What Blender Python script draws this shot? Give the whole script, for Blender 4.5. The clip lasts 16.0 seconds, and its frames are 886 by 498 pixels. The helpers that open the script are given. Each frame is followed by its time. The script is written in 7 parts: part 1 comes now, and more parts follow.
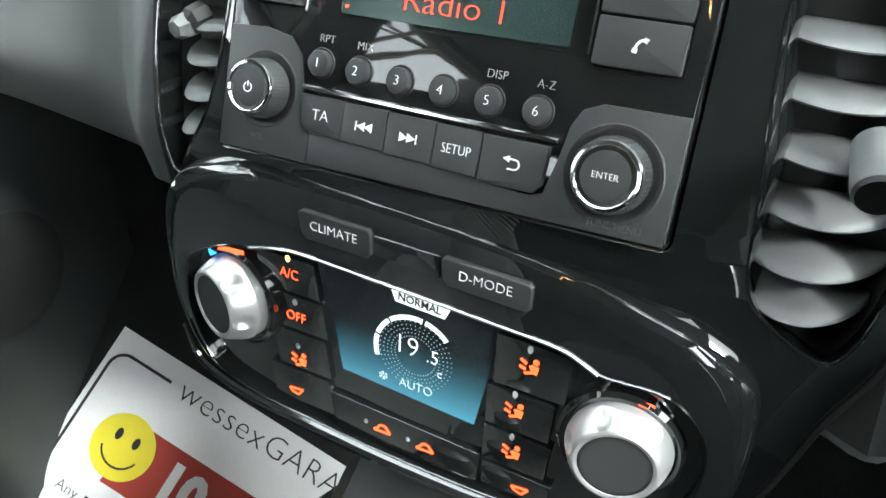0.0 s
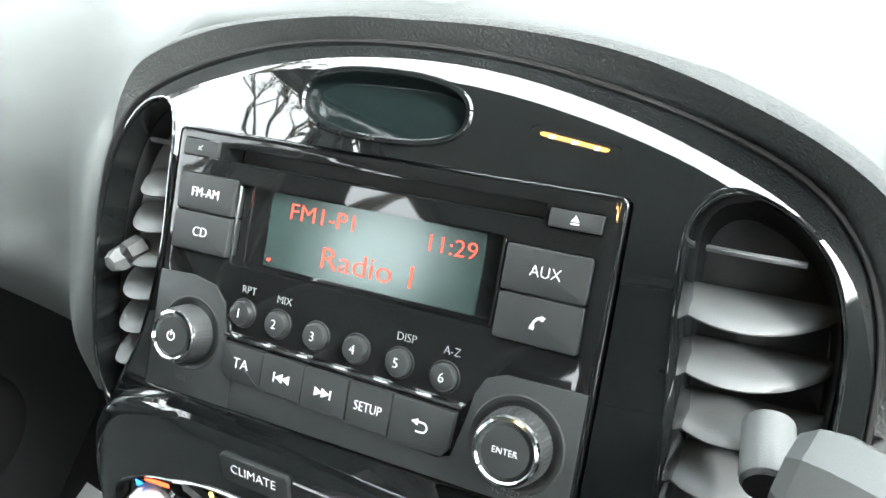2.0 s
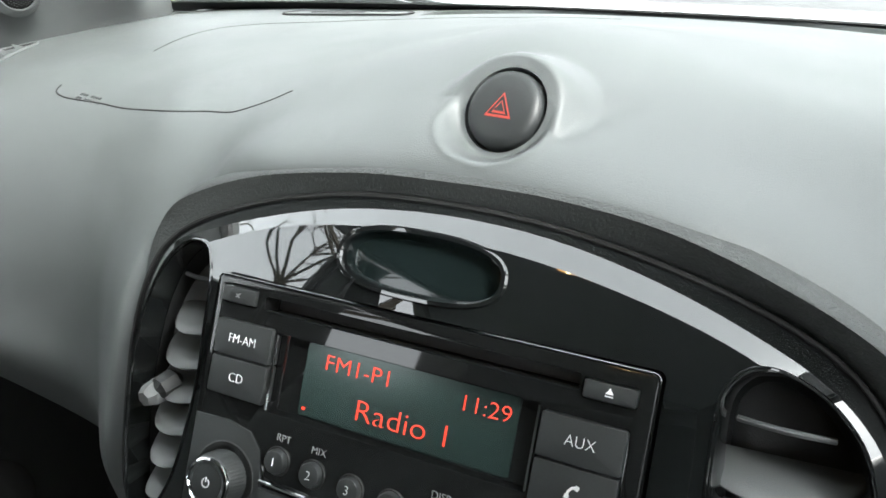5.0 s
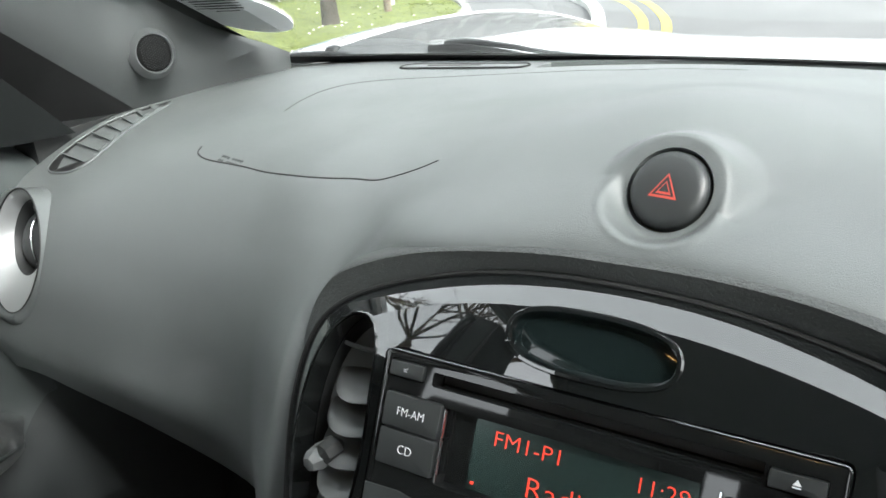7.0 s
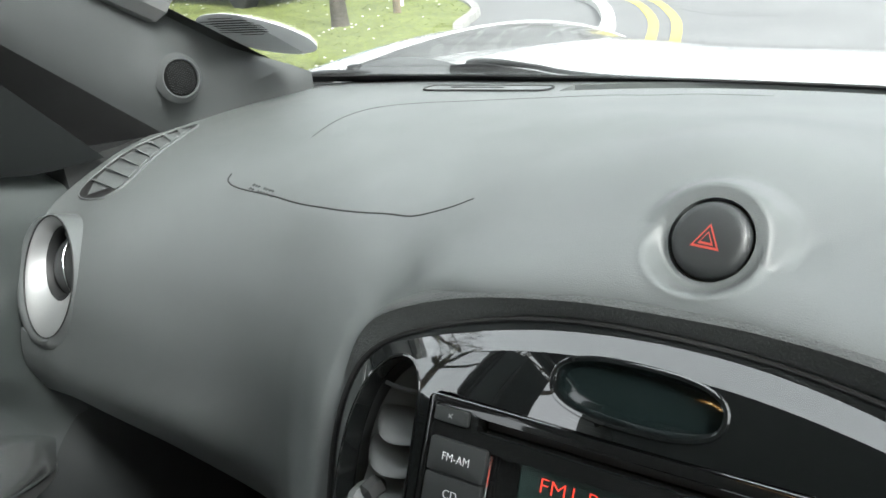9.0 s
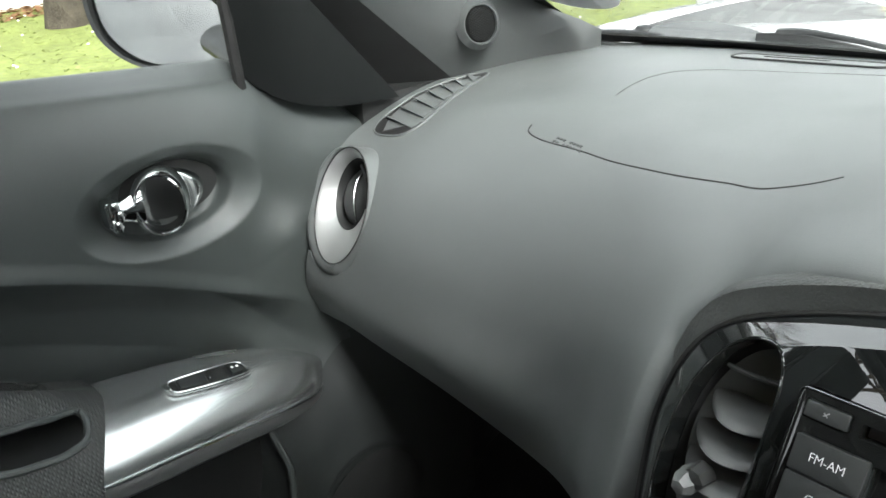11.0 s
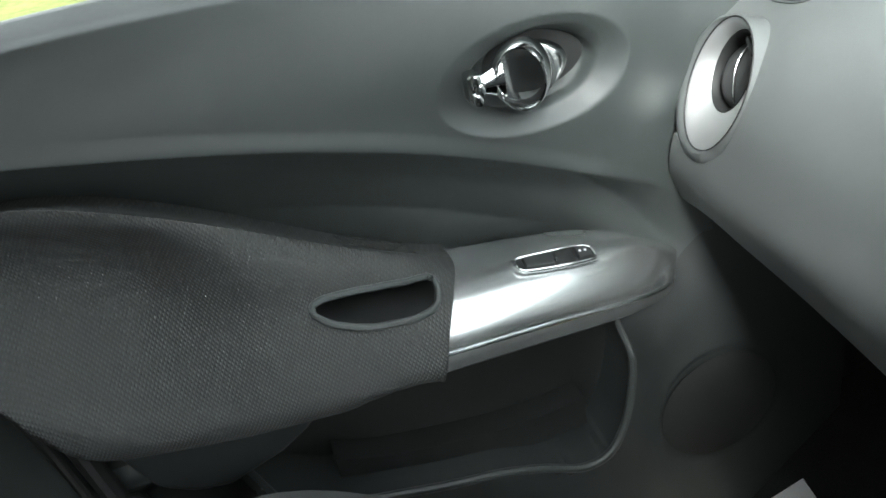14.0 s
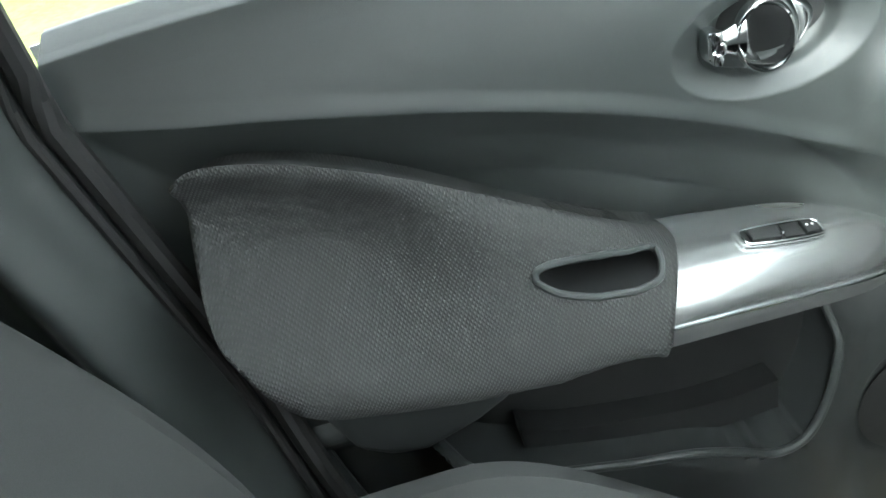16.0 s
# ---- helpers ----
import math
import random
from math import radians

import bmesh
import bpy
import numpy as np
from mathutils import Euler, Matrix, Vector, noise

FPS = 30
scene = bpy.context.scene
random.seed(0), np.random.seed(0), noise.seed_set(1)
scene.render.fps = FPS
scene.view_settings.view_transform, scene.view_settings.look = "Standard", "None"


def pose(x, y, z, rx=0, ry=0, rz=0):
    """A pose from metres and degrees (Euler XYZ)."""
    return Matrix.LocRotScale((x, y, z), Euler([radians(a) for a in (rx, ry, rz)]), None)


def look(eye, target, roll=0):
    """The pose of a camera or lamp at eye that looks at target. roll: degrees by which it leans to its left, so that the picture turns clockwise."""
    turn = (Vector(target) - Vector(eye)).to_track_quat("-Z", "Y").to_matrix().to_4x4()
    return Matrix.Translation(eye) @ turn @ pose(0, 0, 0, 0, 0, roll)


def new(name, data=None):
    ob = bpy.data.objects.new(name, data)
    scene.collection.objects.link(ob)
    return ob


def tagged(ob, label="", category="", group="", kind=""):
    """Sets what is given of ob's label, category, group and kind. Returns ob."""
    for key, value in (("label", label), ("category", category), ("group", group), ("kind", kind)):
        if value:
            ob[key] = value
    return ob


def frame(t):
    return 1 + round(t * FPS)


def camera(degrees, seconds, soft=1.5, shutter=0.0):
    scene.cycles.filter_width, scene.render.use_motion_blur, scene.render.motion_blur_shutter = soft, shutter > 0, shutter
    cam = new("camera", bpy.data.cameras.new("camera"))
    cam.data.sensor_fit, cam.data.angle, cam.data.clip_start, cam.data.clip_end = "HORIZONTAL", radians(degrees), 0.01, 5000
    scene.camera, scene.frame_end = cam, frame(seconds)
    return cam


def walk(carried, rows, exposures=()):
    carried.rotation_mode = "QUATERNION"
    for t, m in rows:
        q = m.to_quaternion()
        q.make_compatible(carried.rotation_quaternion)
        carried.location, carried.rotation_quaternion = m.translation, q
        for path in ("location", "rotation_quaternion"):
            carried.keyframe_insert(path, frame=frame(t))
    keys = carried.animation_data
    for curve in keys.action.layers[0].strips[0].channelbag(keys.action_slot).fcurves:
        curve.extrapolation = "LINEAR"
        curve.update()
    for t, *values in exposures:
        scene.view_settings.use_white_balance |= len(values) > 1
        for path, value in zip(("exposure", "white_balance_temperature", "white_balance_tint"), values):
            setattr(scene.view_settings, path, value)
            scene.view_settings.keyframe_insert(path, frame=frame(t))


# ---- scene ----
cam = camera(57.0, 16.0, soft=1.6)
PATH = [
    (0, (0.156, -0.298, 1.057), (-0.608, 1.123, -0.126), -2.6),
    (0.5, (0.16, -0.292, 1.062), (-0.611, 1.165, -0.07), -2.1),
    (1, (0.169, -0.281, 1.08), (-0.609, 1.226, 0.019), -2.1),
    (1.5, (0.174, -0.265, 1.103), (-0.621, 1.267, 0.092), -1.7),
    (2, (0.177, -0.255, 1.117), (-0.627, 1.298, 0.146), -2.3),
    (2.5, (0.177, -0.251, 1.131), (-0.605, 1.317, 0.167), -2.4),
    (3, (0.171, -0.248, 1.137), (-0.611, 1.332, 0.193), -1.9),
    (3.5, (0.172, -0.24, 1.148), (-0.623, 1.353, 0.237), -2.5),
    (5.8, (0.144, -0.26, 1.185), (-0.716, 1.354, 0.376), -0.8),
    (6, (0.139, -0.264, 1.192), (-0.733, 1.352, 0.399), -0.6),
    (6.5, (0.126, -0.27, 1.196), (-0.832, 1.29, 0.39), -2.4),
    (7, (0.123, -0.266, 1.197), (-0.887, 1.262, 0.394), -4.7),
    (7.5, (0.102, -0.269, 1.204), (-0.86, 1.283, 0.389), -2.2),
    (8, (0.111, -0.264, 1.21), (-0.847, 1.295, 0.404), -3.4),
    (10.5, (0.057, -0.302, 1.24), (-1.2, 1.008, 0.402), -5.0),
    (11, (0.024, -0.311, 1.213), (-1.351, 0.874, 0.374), -3.7),
    (11.5, (0.021, -0.294, 1.197), (-1.475, 0.752, 0.379), -6.0),
    (12, (0.004, -0.23, 1.193), (-1.615, 0.532, 0.301), -7.3),
    (12.5, (0.013, -0.218, 1.186), (-1.67, 0.373, 0.281), -11.4),
    (13, (0.013, -0.242, 1.183), (-1.71, 0.23, 0.285), -11.5),
    (13.5, (-0.006, -0.253, 1.21), (-1.716, 0.098, 0.234), -12.1),
    (14, (-0.021, -0.271, 1.211), (-1.702, 0.046, 0.175), -12.4),
    (14.5, (-0.036, -0.296, 1.21), (-1.696, -0.042, 0.123), -12.2),
    (15, (-0.043, -0.324, 1.204), (-1.707, -0.12, 0.113), -11.9),
    (15.5, (-0.054, -0.336, 1.218), (-1.706, -0.185, 0.1), -12.5),
    (16, (-0.073, -0.382, 1.216), (-1.766, -0.275, 0.157), -14.1),
]
EXPOSURES = [(0.0, 3.33, 6120, 2), (1.5, 3.8, 6180, 3), (2.5, 3.32, 6250, 6), (3.5, 2.97, 6250, 6), (5.8, 2.12, 6250, 6), (7.0, 2.06, 6250, 6), (8.2, 1.95, 6250, 6), (11.0, 2.05, 6300, 6), (12.5, 2.3, 6250, 5), (14.5, 2.52, 6150, 3), (15.3, 2.69, 6100, 2), (16.0, 3.15, 6050, 1)]
walk(cam, [(t, look(eye, target, roll)) for t, eye, target, roll in PATH], EXPOSURES)

# ---- world and light: a bright overcast day ----
world = bpy.data.worlds.new("overcast")
scene.world = world
world.use_nodes = True
wn, wl = world.node_tree.nodes, world.node_tree.links
sky = wn.new("ShaderNodeTexSky")
sky.sky_type = "NISHITA"
sky.sun_disc = False
sky.sun_elevation, sky.sun_rotation = radians(39), radians(110)
sky.air_density, sky.dust_density, sky.ozone_density = 1.0, 6.0, 1.0
soft_sky = wn.new("ShaderNodeHueSaturation")
soft_sky.inputs["Saturation"].default_value = 0.18
wl.new(sky.outputs[0], soft_sky.inputs["Color"])
cloud = wn.new("ShaderNodeMix")            # an even layer of cloud over the whole sky
cloud.data_type = "RGBA"
cloud.inputs["Factor"].default_value = 0.7
cloud.inputs["B"].default_value = (7.0, 7.1, 7.2, 1)
wl.new(soft_sky.outputs[0], cloud.inputs["A"])
wl.new(cloud.outputs["Result"], wn["Background"].inputs[0])
wn["Background"].inputs[1].default_value = 0.12
sun = new("sun", bpy.data.lights.new("sun", "SUN"))
sun.data.energy, sun.data.angle, sun.data.color = 1.5, radians(16), (1.0, 0.97, 0.93)
sun.matrix_world = look((23, -8, 19.7), (0, 0, 0))

# ---- materials ----
def material(name, colour, rough=0.5, metal=0.0, vary=0.12, grain=900.0, bump=0.0, patch=14.0, coat=0.0, spec=0.5, rough_vary=0.08):
    """A principled surface, varied at two scales (broad patches and fine grain), with a fine relief."""
    m = bpy.data.materials.new(name)
    m.use_nodes = True
    n, l = m.node_tree.nodes, m.node_tree.links
    p = n["Principled BSDF"]
    where = n.new("ShaderNodeTexCoord")
    broad = n.new("ShaderNodeTexNoise")
    broad.inputs["Scale"].default_value, broad.inputs["Detail"].default_value = patch, 4.0
    fine = n.new("ShaderNodeTexNoise")
    fine.inputs["Scale"].default_value, fine.inputs["Detail"].default_value = grain, 2.0
    for t in (broad, fine):
        l.new(where.outputs["Object"], t.inputs["Vector"])
    both = n.new("ShaderNodeMath")
    both.operation = "ADD"
    l.new(broad.outputs["Fac"], both.inputs[0])
    l.new(fine.outputs["Fac"], both.inputs[1])
    ramp = n.new("ShaderNodeMapRange")
    ramp.inputs["From Min"].default_value, ramp.inputs["From Max"].default_value = 0.7, 1.3
    ramp.inputs["To Min"].default_value, ramp.inputs["To Max"].default_value = 1.0 - vary, 1.0 + vary
    l.new(both.outputs[0], ramp.inputs["Value"])
    mul = n.new("ShaderNodeVectorMath")
    mul.operation = "SCALE"
    mul.inputs[0].default_value = colour[:3]
    l.new(ramp.outputs[0], mul.inputs["Scale"])
    l.new(mul.outputs[0], p.inputs["Base Color"])
    rr = n.new("ShaderNodeMapRange")
    rr.inputs["From Min"].default_value, rr.inputs["From Max"].default_value = 0.3, 0.7
    rr.inputs["To Min"].default_value, rr.inputs["To Max"].default_value = max(0.0, rough - rough_vary), rough + rough_vary
    l.new(broad.outputs["Fac"], rr.inputs["Value"])
    l.new(rr.outputs[0], p.inputs["Roughness"])
    p.inputs["Metallic"].default_value = metal
    p.inputs["Specular IOR Level"].default_value = spec
    p.inputs["Coat Weight"].default_value = coat
    p.inputs["Coat Roughness"].default_value = 0.03
    if bump:
        b = n.new("ShaderNodeBump")
        b.inputs["Strength"].default_value, b.inputs["Distance"].default_value = bump, 0.0006
        l.new(fine.outputs["Fac"], b.inputs["Height"])
        l.new(b.outputs[0], p.inputs["Normal"])
    return m


def glowing(name, colour, strength):
    m = bpy.data.materials.new(name)
    m.use_nodes = True
    p = m.node_tree.nodes["Principled BSDF"]
    p.inputs["Base Color"].default_value = (*[0.3 * c for c in colour[:3]], 1)
    p.inputs["Emission Color"].default_value = (*colour[:3], 1)
    p.inputs["Emission Strength"].default_value = strength
    p.inputs["Roughness"].default_value = 0.4
    return m


def glass(name, tint=(1, 1, 1), rough=0.0):
    m = bpy.data.materials.new(name)
    m.use_nodes = True
    p = m.node_tree.nodes["Principled BSDF"]
    p.inputs["Base Color"].default_value = (*tint, 1)
    p.inputs["Transmission Weight"].default_value = 1.0
    p.inputs["Roughness"].default_value = rough
    p.inputs["IOR"].default_value = 1.45
    return m


def weave(name, colour, size=420.0, depth=0.8):
    """Ribbed woven cloth: two crossing wave sets in the relief and in the colour."""
    m = material(name, colour, rough=0.68, vary=0.10, grain=700, spec=0.4)
    n, l = m.node_tree.nodes, m.node_tree.links
    p = n["Principled BSDF"]
    where = n.new("ShaderNodeTexCoord")
    waves = []
    for turn in (35, -40):
        mp = n.new("ShaderNodeMapping")
        mp.inputs["Rotation"].default_value = (radians(turn), 0, 0)
        l.new(where.outputs["Object"], mp.inputs["Vector"])
        w = n.new("ShaderNodeTexWave")
        w.bands_direction = "Y"
        w.inputs["Scale"].default_value, w.inputs["Distortion"].default_value = size / 6.0, 0.6
        l.new(mp.outputs[0], w.inputs["Vector"])
        waves.append(w)
    add = n.new("ShaderNodeMath")
    add.operation = "MULTIPLY"
    l.new(waves[0].outputs["Fac"], add.inputs[0])
    l.new(waves[1].outputs["Fac"], add.inputs[1])
    b = n.new("ShaderNodeBump")
    b.inputs["Strength"].default_value, b.inputs["Distance"].default_value = depth, 0.0008
    l.new(add.outputs[0], b.inputs["Height"])
    l.new(b.outputs[0], p.inputs["Normal"])
    old = p.inputs["Base Color"].links[0].from_socket
    mix = n.new("ShaderNodeMix")
    mix.data_type = "RGBA"
    mix.blend_type = "MULTIPLY"
    mix.inputs["Factor"].default_value = 0.4
    l.new(old, mix.inputs["A"])
    r = n.new("ShaderNodeMapRange")
    r.inputs["To Min"].default_value, r.inputs["To Max"].default_value = 0.55, 1.25
    l.new(add.outputs[0], r.inputs["Value"])
    l.new(r.outputs[0], mix.inputs["B"])
    l.new(mix.outputs["Result"], p.inputs["Base Color"])
    return m


PAD = material("dash_plastic", (0.113, 0.122, 0.121), 0.48, vary=0.05, grain=1500, bump=0.35, patch=5, spec=0.5)
PAD_DARK = material("hood_plastic", (0.040, 0.043, 0.043), 0.62, vary=0.10, grain=1100, bump=0.8)
DOOR_PLASTIC = material("door_plastic", (0.050, 0.057, 0.056), 0.42, vary=0.06, grain=1500, bump=0.35, patch=6)
# for dark mouldings, and for the door's foot, where it stands for shade
DOOR_DARK = material("dark_and_shaded_plastic", (0.030, 0.034, 0.034), 0.6, vary=0.08, grain=1300, bump=0.4, patch=7)
BLACK_PLASTIC = material("black_plastic", (0.018, 0.019, 0.019), 0.5, vary=0.12, grain=1200, bump=0.3)
MATT_BLACK = material("matt_black_plastic", (0.014, 0.015, 0.015), 0.62, vary=0.10, grain=1300, bump=0.3, spec=0.14)
GRILLE_BLACK = material("grille_black", (0.005, 0.005, 0.005), 0.8, vary=0.15, spec=0.06)
PIANO = material("piano_black", (0.0075, 0.0085, 0.0085), 0.03, vary=0.1, grain=500, coat=1.0, spec=0.5, rough_vary=0.01)
PIANO.node_tree.nodes["Principled BSDF"].inputs["Coat IOR"].default_value = 1.85
PIANO.node_tree.nodes["Principled BSDF"].inputs["Coat Roughness"].default_value = 0.008
RADIO_MATT = material("radio_matt", (0.029, 0.032, 0.032), 0.42, vary=0.08, grain=1800, bump=0.2)
BUTTON = material("button_rubber", (0.026, 0.0285, 0.0285), 0.45, vary=0.10, grain=1800, bump=0.2)
CHROME = material("chrome", (0.80, 0.82, 0.82), 0.09, 1.0, vary=0.03, rough_vary=0.04)
SATIN = material("satin_silver", (0.66, 0.68, 0.68), 0.25, 1.0, vary=0.04, grain=1600, bump=0.03)
SILVER_TRIM = material("silver_paint", (0.66, 0.68, 0.68), 0.25, 0.9, vary=0.03, grain=2500, patch=6, rough_vary=0.03)
RADIO_GLOSS = material("radio_gloss", (0.008, 0.0085, 0.0085), 0.03, vary=0.1, grain=900, spec=0.8, rough_vary=0.01)
STALK_GREY = material("stalk_grey", (0.066, 0.071, 0.071), 0.5, vary=0.06, grain=1500, bump=0.2)
SLAT = material("vent_slat", (0.115, 0.121, 0.121), 0.5, vary=0.06, grain=1500, bump=0.2)
WHITE_INK = material("white_ink", (0.85, 0.86, 0.86), 0.5, vary=0.04)
GREY_INK = material("grey_ink", (0.30, 0.31, 0.31), 0.5, vary=0.04)
FADED_INK = material("faded_ink", (0.075, 0.078, 0.078), 0.5, vary=0.04)
PILLAR_GREY = material("pillar_plastic", (0.046, 0.050, 0.050), 0.52, vary=0.07, grain=1400, bump=0.35, patch=7)
COVER_BLACK = material("cover_black", (0.008, 0.009, 0.009), 0.6, vary=0.1, grain=1300, bump=0.2, spec=0.12)
RED_PRINT = material("hazard_red", (0.75, 0.13, 0.10), 0.45, vary=0.05)
CARPET = material("carpet", (0.020, 0.021, 0.021), 0.95, vary=0.35, grain=500, bump=1.0, spec=0.1)
FABRIC = weave("door_cloth", (0.056, 0.059, 0.058), 640.0)
SEAT_CLOTH = material("seat_cloth", (0.064, 0.068, 0.067), 0.9, vary=0.10, grain=1400, bump=0.6, patch=9, spec=0.2)
LINING = material("headliner", (0.11, 0.112, 0.112), 0.9, vary=0.06, grain=700, bump=0.4, spec=0.2)
RUBBER = material("rubber", (0.012, 0.012, 0.012), 0.6, vary=0.2)
CAR_WHITE = material("car_white_paint", (0.80, 0.80, 0.79), 0.25, vary=0.02, coat=0.8)
WINDOW = glass("window_glass", (0.97, 0.99, 0.98))
MIRROR = material("mirror_silver", (0.90, 0.92, 0.92), 0.01, 1.0, vary=0.01, rough_vary=0.005)
PAPER = material("paper", (0.82, 0.83, 0.84), 0.75, vary=0.03, grain=400, bump=0.1)
INK = material("black_ink", (0.02, 0.02, 0.02), 0.6, vary=0.05)
PAPER_RED = material("red_ink", (0.36, 0.045, 0.030), 0.6, vary=0.06)
PAPER_YELLOW = material("yellow_ink", (0.72, 0.62, 0.04), 0.6, vary=0.05)
GLOW_RED = glowing("lit_red", (1.0, 0.085, 0.02), 0.40)
GLOW_AMBER = glowing("lit_amber", (1.0, 0.62, 0.12), 0.5)
GLOW_BLUE = glowing("lit_blue", (0.03, 0.20, 1.0), 0.5)
GLOW_WHITE = glowing("lit_white", (0.85, 0.92, 0.95), 0.16)
LCD_RED = glowing("lcd_red", (1.0, 0.06, 0.03), 0.30)

# ---- building tools ----
WORLD_OF = {}


def thing(name, m, label="", category="", group="", kind=""):
    """An empty at the pose m, which parents the parts of one thing."""
    ob = new(name)
    ob.empty_display_size = 0.02
    ob.matrix_basis = m
    WORLD_OF[ob] = m.copy()
    return tagged(ob, label, category, group, kind)


def part(name, bm, mat, parent=None, label="", smooth=True, local=None, sharp=35):
    """Links a bmesh as one mesh object. Vertices are in the parent's space with local=True (or at the pose local), else in the world's."""
    me = bpy.data.meshes.new(name)
    bm.to_mesh(me)
    bm.free()
    for p in me.polygons:
        p.use_smooth = smooth
    if smooth:
        me.set_sharp_from_angle(angle=radians(sharp))
    me.materials.append(mat)
    ob = new(name, me)
    if parent:
        ob.parent = parent
        if local is None:
            ob.matrix_parent_inverse = WORLD_OF[parent].inverted()
            WORLD_OF[ob] = Matrix.Identity(4)
        else:
            m = Matrix.Identity(4) if local is True else local
            ob.matrix_basis = m
            WORLD_OF[ob] = WORLD_OF[parent] @ m
    else:
        WORLD_OF[ob] = Matrix.Identity(4)
    if label:
        ob["label"] = label
    return ob


def spline(points, n, closed=False):
    """n points at even parameter steps along a Catmull-Rom curve through the points."""
    p = [np.array(q, float) for q in points]
    k = len(p)
    out = []
    spans = k if closed else k - 1
    for i in range(n):
        t = i * spans / (n if closed else n - 1)
        j = min(int(t), spans - 1)
        f = t - j
        if closed:
            a, b, c, d = (p[(j + o) % k] for o in (-1, 0, 1, 2))
        else:
            b, c = p[j], p[j + 1]
            a = p[j - 1] if j > 0 else 2 * b - c
            d = p[j + 2] if j + 2 < k else 2 * c - b
        out.append(0.5 * (2 * b + (c - a) * f + (2 * a - 5 * b + 4 * c - d) * f * f + (3 * b - a - 3 * c + d) * f ** 3))
    return out


def sheet(rows, thick=0.0, closed_u=False, closed_v=False, away=None):
    """A skin through rows of points; with thick it gets a back, that far along the direction away (or its own normals)."""
    bm = bmesh.new()
    vs = [[bm.verts.new(tuple(q)) for q in r] for r in rows]
    nu, nv = len(rows), len(rows[0])
    for i in range(nu if closed_u else nu - 1):
        for j in range(nv if closed_v else nv - 1):
            a, b = i, (i + 1) % nu
            c, d = j, (j + 1) % nv
            bm.faces.new((vs[a][c], vs[b][c], vs[b][d], vs[a][d]))
    bmesh.ops.recalc_face_normals(bm, faces=bm.faces)
    if thick:
        bm.normal_update()
        off = {v: (Vector(away) if away else -v.normal) * thick for v in bm.verts}
        back = {v: bm.verts.new(v.co + off[v]) for v in list(bm.verts)}
        for f in list(bm.faces):
            bm.faces.new([back[v] for v in reversed(f.verts)])
        for e in [e for e in bm.edges if len(e.link_faces) == 1 and e.verts[0] in back]:
            a, b = e.verts
            bm.faces.new((a, b, back[b], back[a]))
        bmesh.ops.recalc_face_normals(bm, faces=bm.faces)
    return bm


def slab(outline, z0, z1, bevel=0.0, segs=2):
    """A plate of the outline (u, v) from height z0 up to z1, with its upper rim rounded."""
    bm = bmesh.new()
    lo = [bm.verts.new((u, v, z0)) for u, v in outline]
    hi = [bm.verts.new((u, v, z1)) for u, v in outline]
    k = len(outline)
    top = bm.faces.new(hi)
    bm.faces.new(list(reversed(lo)))
    for i in range(k):
        bm.faces.new((lo[i], lo[(i + 1) % k], hi[(i + 1) % k], hi[i]))
    bmesh.ops.recalc_face_normals(bm, faces=bm.faces)
    if bevel:
        bmesh.ops.bevel(bm, geom=list(top.edges), offset=bevel, segments=segs, profile=0.6, affect="EDGES")
    return bm


def rrect(u0, v0, u1, v1, r=0.002, n=4):
    """The outline of a rectangle with rounded corners."""
    out = []
    for cu, cv, a in ((u1 - r, v1 - r, 0), (u0 + r, v1 - r, 90), (u0 + r, v0 + r, 180), (u1 - r, v0 + r, 270)):
        for i in range(n + 1):
            w = radians(a + 90 * i / n)
            out.append((cu + r * math.cos(w), cv + r * math.sin(w)))
    return out


def oval(cu, cv, ru, rv, n=40, power=2.0):
    out = []
    for i in range(n):
        w = 2 * math.pi * i / n
        c, s = math.cos(w), math.sin(w)
        out.append((cu + ru * math.copysign(abs(c) ** (2 / power), c), cv + rv * math.copysign(abs(s) ** (2 / power), s)))
    return out


def turned(profile, n=48, rib=0.0, ribs=0, rib_from=None, rib_to=None, caps=True):
    """A body of revolution about z from (radius, height) pairs; a stretch of it may be ribbed."""
    bm = bmesh.new()
    rings = []
    for k, (r, z) in enumerate(profile):
        ring = []
        for i in range(n):
            w = 2 * math.pi * i / n
            rr = r
            if ribs and rib_from <= k <= rib_to:
                rr = r + rib * (1 if (i * ribs // n * 2 + (2 * i * ribs // n)) % 2 else 0)
            ring.append(bm.verts.new((rr * math.cos(w), rr * math.sin(w), z)))
        rings.append(ring)
    for a, b in zip(rings, rings[1:]):
        for i in range(n):
            bm.faces.new((a[i], a[(i + 1) % n], b[(i + 1) % n], b[i]))
    if caps and profile[0][0] > 1e-6:
        bm.faces.new(list(reversed(rings[0])))
    if caps and profile[-1][0] > 1e-6:
        bm.faces.new(rings[-1])
    bmesh.ops.remove_doubles(bm, verts=bm.verts, dist=1e-6)
    bmesh.ops.recalc_face_normals(bm, faces=bm.faces)
    return bm


